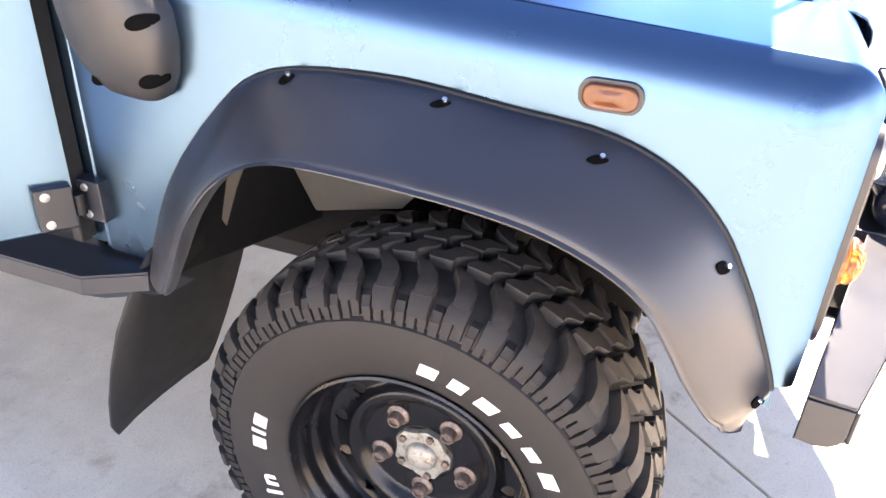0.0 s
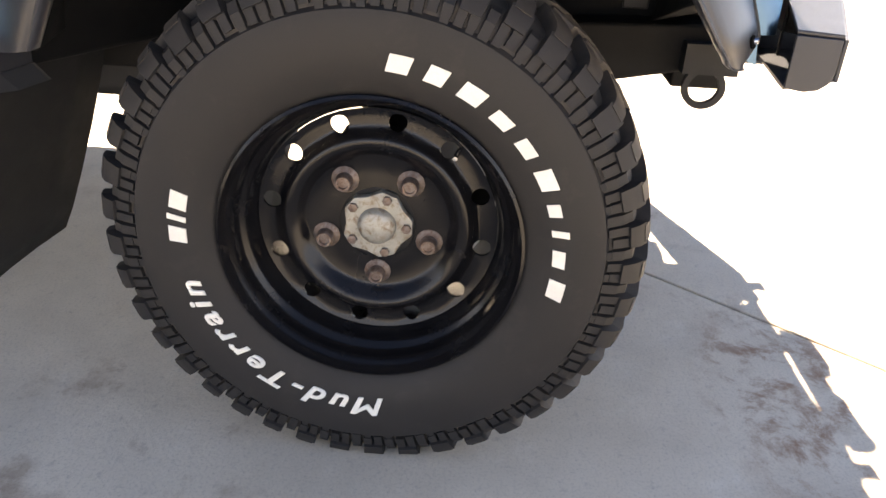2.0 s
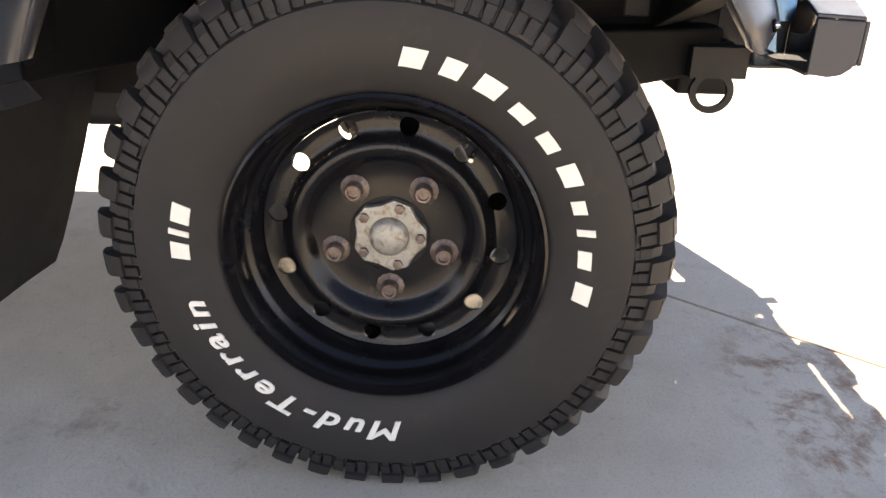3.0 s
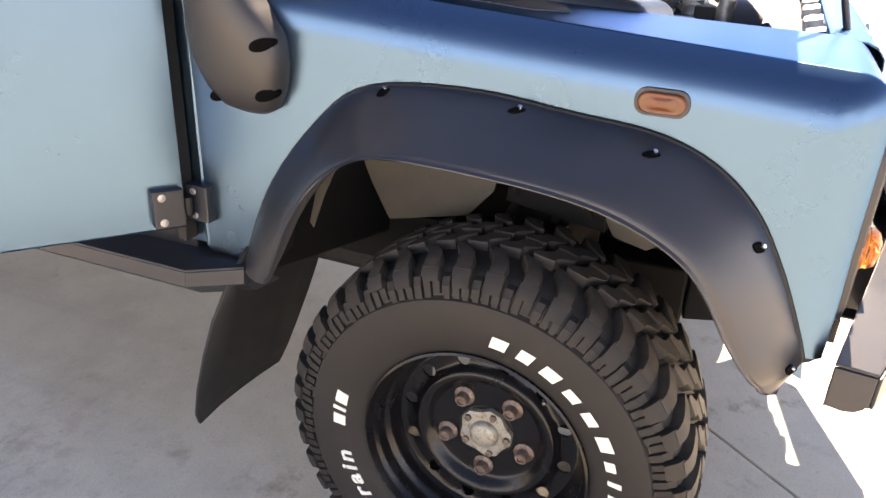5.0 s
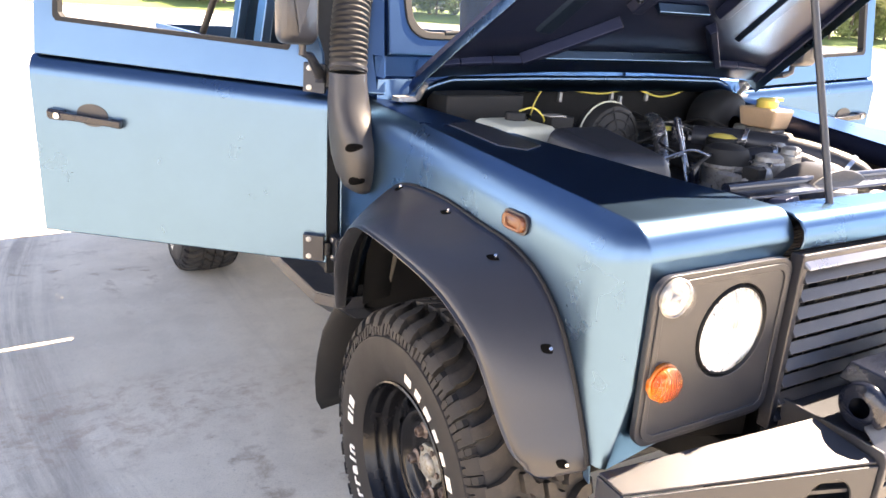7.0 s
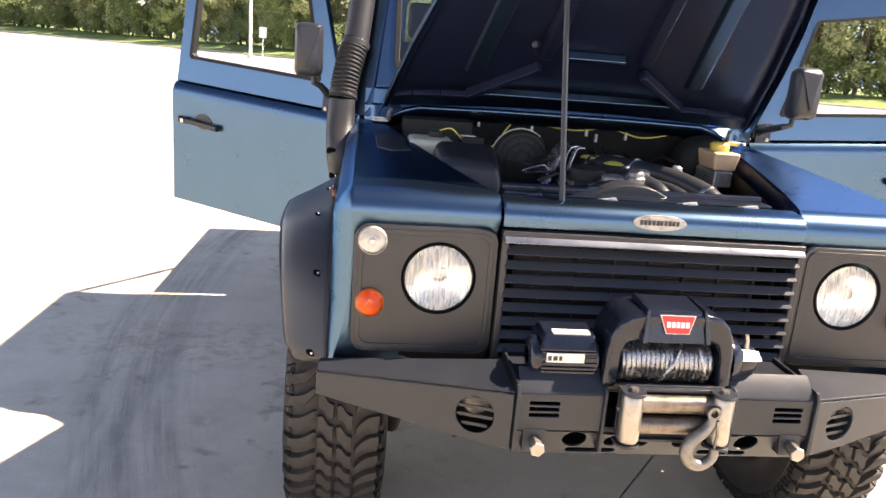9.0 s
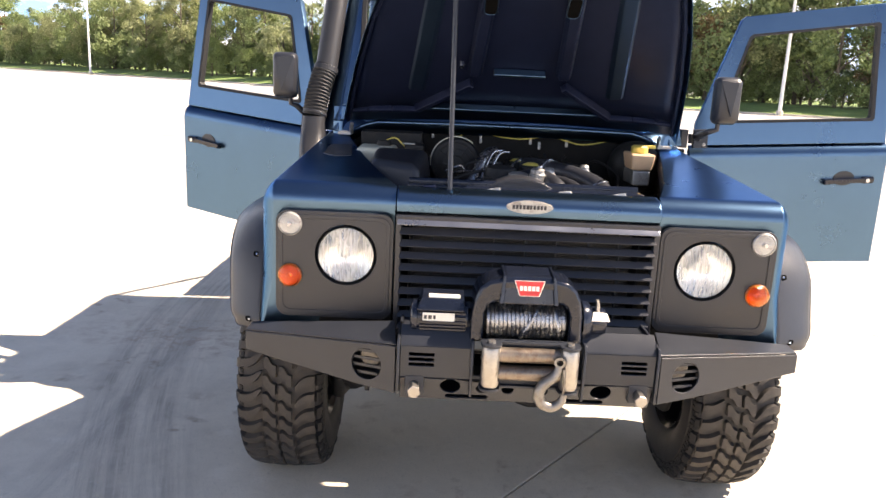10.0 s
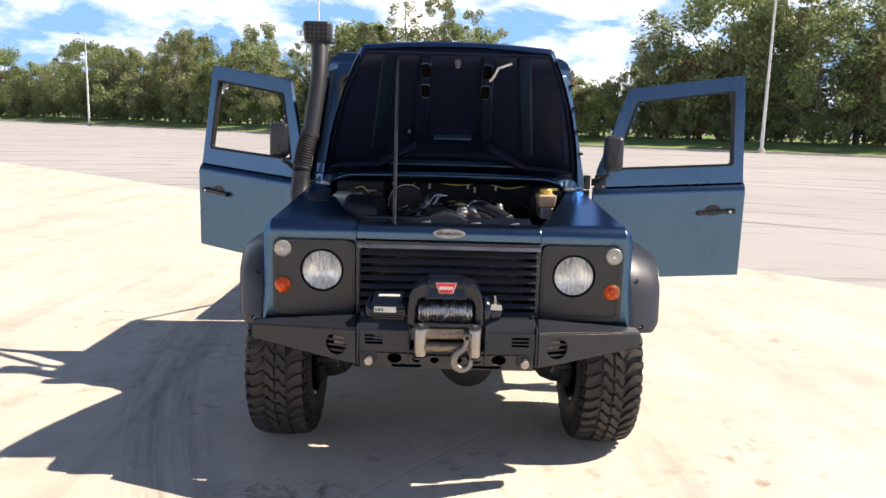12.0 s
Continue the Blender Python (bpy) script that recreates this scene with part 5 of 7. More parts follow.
    tube(bm, [(mid.x - s * 0.02, mid.y, mid.z - 0.085), (mid.x - s * 0.02, mid.y + 0.005, mid.z - 0.122), (mid.x - s * 0.045, mid.y + 0.01, mid.z - 0.130), root, root + Vector((0, 0, -0.02))], [0.010, 0.011, 0.012, 0.017, 0.018], 10)
    part("mirror_arm", bm, PLASTIC, p, "black mirror arm")


SHIFT = Vector((0, 0, -0.010))
door(-1, (-0.852, 0.698), (-0.860, 0.510), ((-1.014, 0.620, 1.560), (-0.925, 0.645, 1.366)))
door(1, (0.868, 0.690), (0.998, -0.05), ((0.880, 0.470, 1.530), (0.955, 0.460, 1.355)), 1.018, 0.682)
SHIFT = Vector((0, 0, 0))


# ---- cab, scuttle, windscreen, roof, rear tub ----
def cab():
    for s in (-1, 1):
        bm = B()
        box(bm, *(((-0.808, 0.684, 0.640), (-0.745, 0.730, 1.215)) if s < 0 else ((0.745, 0.684, 0.640), (0.808, 0.730, 1.215))))
        part("door_pillar", bm, BLUE, car, "blue front door pillar", bevel=0.004)
        # seal strip added to keep the hinge gap dark against sunlit ground
        bm = B()
        xa, xb = sorted((s * 0.848, s * 0.8095))
        box(bm, (xa, 0.706, 0.655), (xb, 0.728, 1.205))
        part("door_seal", bm, BLACK, car, "black rubber seal added to fill the door's hinge gap", bevel=0.004)
        bm = B()
        lo = [(s * 0.800, 0.60, 1.225), (s * 0.730, 0.56, 1.225), (s * 0.700, 0.70, 1.225), (s * 0.790, 0.72, 1.225)]
        hi = [(s * 0.710, 0.80, 1.87), (s * 0.650, 0.775, 1.87), (s * 0.640, 0.86, 1.87), (s * 0.705, 0.88, 1.87)]
        hexa(bm, lo, hi)
        part("windscreen_pillar", bm, BLUE, car, "blue windscreen pillar", bevel=0.008)
        for k in range(4):
            z = 1.42 + k * 0.13
            t = (z - 1.225) / 0.645
            x, y = 0.800 + (0.710 - 0.800) * t, 0.60 + 0.20 * t
            bm = B()
            rod(bm, (s * (x - 0.01), y - 0.004, z), (s * (x + 0.012), y - 0.010, z), 0.008, 0.007, 8)
            part("pillar_bolt", bm, BLACK, car, "dark bolt on the windscreen pillar")
        # B-pillar, cab side
        bm = B()
        box(bm, (s * 0.80 - 0.02, 1.56, 0.66), (s * 0.80 + 0.02, 2.02, 1.27))
        part("cab_side", bm, BLUE, car, "blue cab side", bevel=0.006)
        bm = B()
        hexa(bm, [(s * 0.79, 1.58, 1.26), (s * 0.75, 1.58, 1.26), (s * 0.75, 1.68, 1.26), (s * 0.79, 1.68, 1.26)], [(s * 0.69, 1.58, 1.88), (s * 0.65, 1.58, 1.88), (s * 0.65, 1.68, 1.88), (s * 0.69, 1.68, 1.88)])
        part("rear_pillar", bm, BLUE, car, "blue rear cab pillar", bevel=0.006)
        bm = B()
        hexa(bm, [(s * 0.79, 1.94, 1.26), (s * 0.75, 1.94, 1.26), (s * 0.75, 2.02, 1.26), (s * 0.79, 2.02, 1.26)], [(s * 0.69, 1.92, 1.88), (s * 0.65, 1.92, 1.88), (s * 0.65, 2.00, 1.88), (s * 0.69, 2.00, 1.88)])
        part("rear_pillar", bm, BLUE, car, "blue rear cab pillar", bevel=0.006)
        # sill under the door
        bm = B()
        box(bm, (s * 0.78 - 0.02, 0.72, 0.60), (s * 0.78 + 0.02, 1.6, 0.70))
        part("sill", bm, BLACK, car, "black door sill", bevel=0.004)
        # tub side with the rear wheel arch cut out
        bm = B()
        arch = [(2.794 + 0.47 * math.cos(radians(a)), 0.44 + 0.47 * math.sin(radians(a))) for a in range(20, 161, 10)]
        out = [(2.05, 0.62), (2.05, 1.275), (3.66, 1.275), (3.66, 0.62)] + arch
        m = Matrix(((0, 0, 1, 0), (1, 0, 0, 0), (0, 1, 0, 0), (0, 0, 0, 1)))
        plate(bm, out, [], 0.03, Matrix.Translation((s * 0.80 - 0.015, 0, 0)) @ m)
        part("tub_side", bm, BLUE, car, "blue load-tub side", bevel=0.004)
        bm = B()
        tube(bm, [(s * 0.66, 2.00, 1.95), (s * 0.775, 2.58, 1.28)], 0.016, 10)
        part("roof_stay", bm, BLACK, car, "slim black stay behind the cab")
    bm = B()
    box(bm, (-0.80, 3.64, 0.62), (0.80, 3.67, 1.27))
    part("tailgate", bm, BLUE, car, "blue tailgate", bevel=0.004)
    bm = B()
    box(bm, (-0.79, 2.00, 0.80), (0.79, 3.64, 0.83))
    part("tub_floor", bm, BLACK, car, "dark load floor")
    # scuttle with two vent flaps
    bm = B()
    prof = [(0.548, 1.236), (0.526, 1.246), (0.508, 1.262), (0.499, 1.276), (0.499, 1.284), (0.506, 1.290), (0.518, 1.289), (0.530, 1.276), (0.575, 1.268), (0.590, 1.276), (0.600, 1.330), (0.625, 1.336), (0.66, 1.33), (0.66, 1.18)]
    rows = [[(x, y + (0.05 * (max(0, abs(x) - 0.55) / 0.2) ** 2 if y < 0.56 else 0), z - (0.105 * (max(0, abs(x) - 0.50) / 0.24) ** 2 if y < 0.56 else 0)) for y, z in prof] for x in (-0.75, -0.72, -0.69, -0.66, -0.63, -0.6, -0.55, -0.25, 0, 0.25, 0.55, 0.6, 0.63, 0.66, 0.69, 0.72, 0.75)]
    vs = grid(bm, rows)
    bm.faces.new(vs[0]), bm.faces.new(vs[-1][::-1])
    sc = part("scuttle", bm, BLUE, car, "blue scuttle under the windscreen", sharp=50)
    for s in (-1, 1):
        bm = B()
        x0, x1 = sorted((s * 0.18, s * 0.62))
        m = Matrix.Translation((0, 0.588, 1.262)) @ Matrix.Rotation(radians(-12), 4, "X") @ XZ
        plate(bm, rounded(x0, 0.004, x1, 0.062, 0.015), [], 0.012, m)
        part("vent_flap", bm, BLUE, sc, "blue ventilator flap", bevel=0.004)
    # windscreen frame and glass
    m = Matrix.Translation((0, 0.612, 1.325)) @ Matrix.Rotation(radians(-19), 4, "X") @ XZ
    bm = B()
    plate(bm, [(-0.715, 0.0), (0.715, 0.0), (0.655, 0.60), (-0.655, 0.60)], [rounded(-0.640, 0.055, 0.640, 0.53, 0.06)], 0.035, m)
    wf = part("windscreen_frame", bm, BLUE, car, "blue windscreen frame", bevel=0.006)
    bm = B()
    plate(bm, rounded(-0.650, 0.045, 0.650, 0.54, 0.065), [rounded(-0.628, 0.067, 0.628, 0.518, 0.055)], 0.041, m)
    part("screen_seal", bm, BLACK, wf, "black rubber windscreen seal", bevel=0.003)
    bm = B()
    plate(bm, rounded(-0.636, 0.060, 0.636, 0.526, 0.058), [], 0.005, Matrix.Translation((0, -0.012, 0)) @ m)
    g = part("windscreen", bm, PANE, wf, "clear windscreen glass")
    g.visible_shadow = False
    for x in (-0.42, 0.12):
        bm = B()
        tube(bm, [(x, 0.585, 1.345), (x + 0.10, 0.575, 1.40), (x + 0.13, 0.582, 1.412)], 0.005, 8)
        tube(bm, [(x - 0.12, 0.575, 1.400), (x + 0.38, 0.580, 1.425)], 0.006, 8)
        part("wiper", bm, BLACK, wf, "black wiper")
    # roof
    bm = B()
    box(bm, (-0.71, 0.80, 1.865), (0.71, 2.03, 1.975))
    long_ = [e for e in bm.edges if all(v.co.z > 1.9 for v in e.verts)]
    bmesh.ops.bevel(bm, geom=long_, offset=0.085, segments=6, profile=0.5, affect="EDGES")
    rf = part("roof", bm, BLUE, car, "blue cab roof", sharp=30, weigh=True)
    bm = B()
    box(bm, (-0.725, 0.79, 1.855), (0.725, 2.04, 1.872))
    part("gutter", bm, BLUE, rf, bevel=0.004)
    # cab back with a window
    m2 = Matrix.Translation((0, 2.02, 0)) @ XZ
    bm = B()
    plate(bm, [(-0.79, 0.70), (0.79, 0.70), (0.79, 1.27), (0.69, 1.87), (-0.69, 1.87), (-0.79, 1.27)], [rounded(-0.55, 1.36, 0.55, 1.76, 0.06)], 0.03, m2)
    part("cab_back", bm, BLUE, car, "blue cab back with window opening", bevel=0.004)
    # floor, dashboard, seats, steering wheel
    bm = B()
    box(bm, (-0.76, 0.60, 0.68), (0.76, 2.0, 0.71))
    part("cab_floor", bm, BLACK, car, "dark cab floor")
    bm = B()
    hexa(bm, [(-0.72, 0.66, 1.02), (0.72, 0.66, 1.02), (0.72, 0.92, 1.05), (-0.72, 0.92, 1.05)], [(-0.72, 0.66, 1.30), (0.72, 0.66, 1.30), (0.72, 0.86, 1.27), (-0.72, 0.86, 1.27)])
    part("dashboard", bm, SEATS, car, "black dashboard", bevel=0.02)
    for x in (-0.42, 0.42):
        bm = B()
        box(bm, (x - 0.25, 1.15, 0.86), (x + 0.25, 1.65, 1.02))
        st = part("seat", bm, SEATS, car, "dark cloth front seat", bevel=0.04, seg=3)
        bm = B()
        hexa(bm, [(x - 0.24, 1.56, 0.98), (x + 0.24, 1.56, 0.98), (x + 0.24, 1.70, 0.98), (x - 0.24, 1.70, 0.98)], [(x - 0.21, 1.68, 1.52), (x + 0.21, 1.68, 1.52), (x + 0.21, 1.79, 1.52), (x - 0.21, 1.79, 1.52)])
        part("backrest", bm, SEATS, st, bevel=0.04, seg=3)
        bm = B()
        box(bm, (x - 0.13, 1.70, 1.54), (x + 0.13, 1.80, 1.72))
        part("headrest", bm, SEATS, st, bevel=0.03, seg=3)
    bm = B()
    c = Vector((0.40, 1.02, 1.20))
    ring = [c + Vector((0.20 * math.cos(a), 0.09 * math.sin(a), 0.18 * math.sin(a))) for a in (2 * math.pi * k / 32 for k in range(33))]
    tube(bm, ring, 0.014, 8, caps=False)
    tube(bm, [c + Vector((-0.19, 0, 0)), c, c + Vector((0.19, 0, 0))], 0.012, 8)
    tube(bm, [c, c + Vector((0, -0.12, -0.06))], 0.02, 8)
    part("steering_wheel", bm, SEATS, car, "black steering wheel")


cab()

# ---- bonnet, propped open ----
HA, HL = radians(37.0), 1.09


def hood_point(x, l, n):
    return (x + 0.018, 0.525 - l * math.cos(HA) + n * math.sin(HA), 1.266 + l * math.sin(HA) + n * math.cos(HA))


def hood_half(l):
    return 0.720 - 0.19 * l - 0.072 * l ** 3


def bonnet():
    ls = [0.018, 0.04, 0.1, 0.25, 0.45, 0.65, 0.85, 0.95, HL - 0.06, HL - 0.025, HL - 0.01, HL]
    fx = [-1, -0.985, -0.96, -0.9, -0.6, -0.3, 0, 0.3, 0.6, 0.9, 0.96, 0.985, 1]
    bm = B()
    rows = []
    for l in ls:
        w = hood_half(l)
        row = []
        for f in fx:
            n = 0.03 * (1 - f * f) - 0.05 * max(0, (abs(f) - 0.96) / 0.04) ** 2
            if l > HL - 0.03:
                n -= 0.05 * ((l - HL + 0.03) / 0.03) ** 2
            row.append(hood_point(f * w, l, n))
        rows.append(row)
    grid(bm, rows)
    h = part("bonnet", bm, BLUE, car, "blue bonnet propped open, underside darkened for shade", solid=0.003, sharp=60, weigh=True)
    # inner sheet, its shade put into a darker blue
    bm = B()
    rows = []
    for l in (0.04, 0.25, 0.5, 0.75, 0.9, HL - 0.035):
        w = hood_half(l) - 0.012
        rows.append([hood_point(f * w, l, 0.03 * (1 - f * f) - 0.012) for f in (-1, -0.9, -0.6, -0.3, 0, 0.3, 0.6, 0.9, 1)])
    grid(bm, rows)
    part("inner_sheet", bm, BLUE_SHADED, h, "underside in blue darkened for shade", solid=0.002)

    def bar(pts, w, n0, n1, name, mat=BLUE_SHADED, lab="", bv=0.004):
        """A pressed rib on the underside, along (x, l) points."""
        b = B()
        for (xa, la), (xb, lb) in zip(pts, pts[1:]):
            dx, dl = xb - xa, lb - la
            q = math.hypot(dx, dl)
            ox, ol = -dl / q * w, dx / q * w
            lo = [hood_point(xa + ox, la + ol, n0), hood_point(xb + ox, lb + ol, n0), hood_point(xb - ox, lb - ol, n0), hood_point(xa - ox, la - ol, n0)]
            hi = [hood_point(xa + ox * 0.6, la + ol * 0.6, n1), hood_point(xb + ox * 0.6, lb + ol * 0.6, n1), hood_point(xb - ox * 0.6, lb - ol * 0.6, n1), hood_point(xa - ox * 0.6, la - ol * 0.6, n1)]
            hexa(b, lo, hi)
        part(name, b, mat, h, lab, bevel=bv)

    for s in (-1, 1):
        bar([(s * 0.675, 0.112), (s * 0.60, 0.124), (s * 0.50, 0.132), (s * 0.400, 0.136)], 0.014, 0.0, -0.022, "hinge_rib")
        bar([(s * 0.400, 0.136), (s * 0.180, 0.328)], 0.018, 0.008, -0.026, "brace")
        bar([(s * 0.400, 0.26), (s * 0.298, HL - 0.05)], 0.040, 0.010, -0.006, "long_rib", BLUE_SHEEN, "pressed long rib, sheen put into its colour")
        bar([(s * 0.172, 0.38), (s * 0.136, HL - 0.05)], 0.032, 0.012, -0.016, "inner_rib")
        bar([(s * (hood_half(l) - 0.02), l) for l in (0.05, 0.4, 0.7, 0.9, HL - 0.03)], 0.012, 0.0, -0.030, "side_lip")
        for l in (0.780, 0.925):
            b = B()
            lo = [hood_point(s * 0.141 + x, l + y, -0.017) for x, y in rounded(-0.020, -0.047, 0.020, 0.047, 0.016, 4)]
            hi = [hood_point(s * 0.141 + x, l + y, -0.0195) for x, y in rounded(-0.020, -0.047, 0.020, 0.047, 0.016, 4)]
            hexa(b, lo, hi)
            part("rib_slot", b, VOID, h, "slot in the rib, its shade as a black patch")
            b = B()
            edge = rounded(-0.0225, -0.0495, 0.0225, 0.0495, 0.018, 5)
            edge = [hood_point(s * 0.141 + x, l + y, -0.0175) for x, y in edge + edge[:1]]
            tube(b, edge, 0.0022, 6)
            part("slot_rim", b, BLUE, h, "rolled rim of the slot")
    bar([(-0.36, 0.152), (0.36, 0.152)], 0.012, 0.012, -0.018, "rear_rib", BLUE)
    bar([(-0.100, 0.392), (0.100, 0.392)], 0.010, 0.014, -0.016, "cross_rib", BLUE)
    bar([(-0.40, HL - 0.045), (0.40, HL - 0.045)], 0.018, 0.0, -0.028, "front_rib")
    b = B()
    tube(b, [hood_point(0.004, 0.994, -0.02), hood_point(0.004, 0.994, -0.050)], [0.016, 0.010], 12)
    part("striker", b, ALLOY, h, "bright bonnet striker")
    b = B()
    tube(b, [hood_point(0.158, 0.875, -0.025), hood_point(0.170, 0.925, -0.045), hood_point(0.185, 0.986, -0.045), hood_point(0.245, 1.008, -0.035)], 0.006, 8)
    part("catch_lever", b, WHITE, h, "pale safety-catch lever")
    b = B()
    tube(b, [hood_point(-0.226, 0.452, -0.008), hood_point(-0.226, 0.452, -0.030)], [0.012, 0.009], 8)
    part("rib_bolt", b, STEEL, h, "bright bolt on the underside")
    b = B()
    top = Vector(hood_point(-0.266, 0.992, -0.020))
    tube(b, [(-0.239, -0.500, 1.128), top + Vector((0, 0, -0.01)), top], 0.0075, 10)
    part("prop_rod", b, COATED, car, "slim dark bonnet prop rod")
    for s in (-1, 1):
        b = B()
        tube(b, [(s * 0.66, 0.50, 1.225), (s * 0.66, 0.485, 1.245), (s * 0.655, 0.465, 1.268)], 0.009, 8)
        box(b, (s * 0.69 - 0.03, 0.50, 1.215), (s * 0.69 + 0.03, 0.545, 1.228))
        part("bonnet_hinge", b, ALLOY, car, "bright bonnet hinge", bevel=0.002)


bonnet()


# ---- engine bay ----
def bay():
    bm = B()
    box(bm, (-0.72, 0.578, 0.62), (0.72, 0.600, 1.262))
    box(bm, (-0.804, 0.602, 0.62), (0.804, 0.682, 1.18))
    part("bulkhead", bm, UNDER_SHADED, car, "dark engine bulkhead", bevel=0.004)
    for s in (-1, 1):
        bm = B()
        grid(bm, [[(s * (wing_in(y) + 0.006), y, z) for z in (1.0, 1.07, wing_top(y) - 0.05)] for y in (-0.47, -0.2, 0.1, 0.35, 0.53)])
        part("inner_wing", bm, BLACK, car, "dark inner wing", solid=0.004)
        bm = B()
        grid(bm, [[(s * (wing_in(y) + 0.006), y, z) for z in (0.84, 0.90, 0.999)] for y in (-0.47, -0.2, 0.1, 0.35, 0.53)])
        part("inner_wing_skirt", bm, UNDER_SHADED, car, "dark lower inner wing", solid=0.004)
    bm = B()
    hexa(bm, [(-0.16, -0.22, 0.62), (0.18, -0.22, 0.62), (0.18, 0.42, 0.62), (-0.16, 0.42, 0.62)], [(-0.12, -0.20, 1.08), (0.15, -0.20, 1.08), (0.15, 0.42, 1.08), (-0.12, 0.42, 1.08)])
    en = part("engine", bm, BLACK, car, "grimy black engine", bevel=0.02)
    bm = B()
    hexa(bm, [(-0.06, -0.18, 1.08), (0.16, -0.18, 1.08), (0.16, 0.40, 1.08), (-0.06, 0.40, 1.08)], [(-0.03, -0.16, 1.135), (0.13, -0.16, 1.135), (0.13, 0.38, 1.14), (-0.03, 0.38, 1.14)])
    part("valve_cover", bm, BLACK, en, "black valve cover", bevel=0.015)
    for k in range(5):
        x, y = -0.10 + 0.055 * k, -0.20 + 0.02 * (k % 3)
        bm = B()
        lathe(bm, [(0.03, 1.06), (0.03, 1.11 + 0.012 * (k % 2)), (0.022, 1.125 + 0.012 * (k % 2)), (0.012, 1.13 + 0.012 * (k % 2))], 14, "z", (x, y, 0))
        part("casting", bm, ALLOY, en, "pale alloy casting", bevel=0.003)
    bm = B()
    lathe(bm, [(0.066, 1.04), (0.066, 1.072), (0.054, 1.078), (0.054, 1.118), (0.062, 1.122), (0.062, 1.130)], 24, "z", (-0.055, -0.075, 0))
    dm = part("filter_housing", bm, ALLOY, en, "alloy housing with a black dome", sharp=40)
    bm = B()
    lathe(bm, [(0.061, 1.130), (0.060, 1.150), (0.053, 1.168), (0.036, 1.176), (0.006, 1.180)], 24, "z", (-0.055, -0.075, 0))
    part("dome", bm, BLACK, dm, "black dome", sharp=40)
    for lo, hi in (((0.05, -0.10, 1.09), (0.11, -0.03, 1.150)),):
        bm = B()
        box(bm, lo, hi)
        part("casting", bm, ALLOY, en, "pale alloy casting", bevel=0.012)
    for x, y, r, z in ((0.075, 0.05, 0.045, 1.14), (0.03, 0.22, 0.03, 1.135)):
        bm = B()
        lathe(bm, [(r, z), (r, z + 0.022), (r * 0.8, z + 0.032), (0.01, z + 0.035)], 20, "z", (x, y, 0))
        part("filler_cap", bm, BLACK, en, "black filler cap")
        bm = B()
        lathe(bm, [(r * 0.9, z + 0.030), (r * 0.5, z + 0.038), (0.006, z + 0.039)], 20, "z", (x, y, 0))
        part("cap_ring", bm, YELLOW, en, "yellow ring on the cap")
    # fan shroud
    bm = B()
    pts = [(-0.24, 0.70)] + [(0.21 * math.cos(radians(a)) - 0.01, 0.945 + 0.225 * math.sin(radians(a))) for a in range(170, 9, -10)] + [(0.22, 0.70)]
    plate(bm, pts, [], 0.10, at_y(-0.27))
    part("fan_shroud", bm, PLASTIC, car, "black fan shroud", bevel=0.01)
    # hoses
    for nm, pts, r, mt in (("intake_hose", [(0.06, 0.14, 1.155), (0.13, 0.02, 1.160), (0.22, -0.11, 1.150), (0.29, -0.22, 1.115), (0.31, -0.28, 1.05)], 0.034, PLASTIC),
                           ("coolant_hose", [(0.0, -0.06, 1.125), (0.07, -0.12, 1.145), (0.13, -0.21, 1.125), (0.15, -0.27, 1.06)], 0.030, PLASTIC),
                           ("coolant_hose", [(0.08, -0.02, 1.12), (0.15, -0.11, 1.130), (0.20, -0.22, 1.115), (0.22, -0.29, 1.06)], 0.024, PLASTIC),
                           ("grey_hose", [(-0.17, 0.02, 1.06), (-0.14, 0.06, 1.12), (-0.10, 0.13, 1.19), (-0.06, 0.20, 1.20)], 0.020, ROPE),
                           ("metal_pipe", [(-0.11, -0.02, 1.07), (-0.09, 0.03, 1.13), (-0.05, 0.10, 1.20), (-0.01, 0.14, 1.205)], 0.006, STEEL),
                           ("metal_pipe", [(-0.13, -0.03, 1.07), (-0.11, 0.02, 1.14), (-0.075, 0.09, 1.205), (-0.03, 0.13, 1.21)], 0.006, STEEL),
                           ("heater_hose", [(0.02, 0.50, 1.12), (0.04, 0.35, 1.15), (0.12, 0.25, 1.15), (0.22, 0.2, 1.10)], 0.018, BLACK),
                           ("heater_hose", [(-0.25, 0.50, 1.10), (-0.24, 0.38, 1.15), (-0.16, 0.28, 1.13), (-0.1, 0.2, 1.08)], 0.018, BLACK)):
        bm = B()
        tube(bm, smooth_line(pts, 22), r, 12)
        part(nm, bm, mt, car, {"grey_hose": "pale braided hose", "metal_pipe": "bright metal pipe"}.get(nm, "black rubber hose"))
    # clamps on the hoses, small castings, bolts and wires round the engine
    for c, d in (((0.13, 0.02, 1.160), (0.09, -0.13, -0.01)), ((0.28, -0.20, 1.122), (0.05, -0.09, -0.05)), ((0.07, -0.12, 1.145), (0.07, -0.06, 0.0)), ((0.14, -0.24, 1.095), (0.02, -0.05, -0.06)), ((-0.12, 0.10, 1.165), (0.04, 0.07, 0.06))):
        bm = B()
        a, e = Vector(c), Vector(d).normalized()
        r = 0.039 if c[0] in (0.13, 0.28) else (0.033 if c[0] > 0 else 0.022)
        tube(bm, [a - e * 0.006, a + e * 0.006], r, 20)
        part("hose_clamp", bm, STEEL, car, "bright hose clamp", bevel=0.001)
    rnd = random.Random(31)
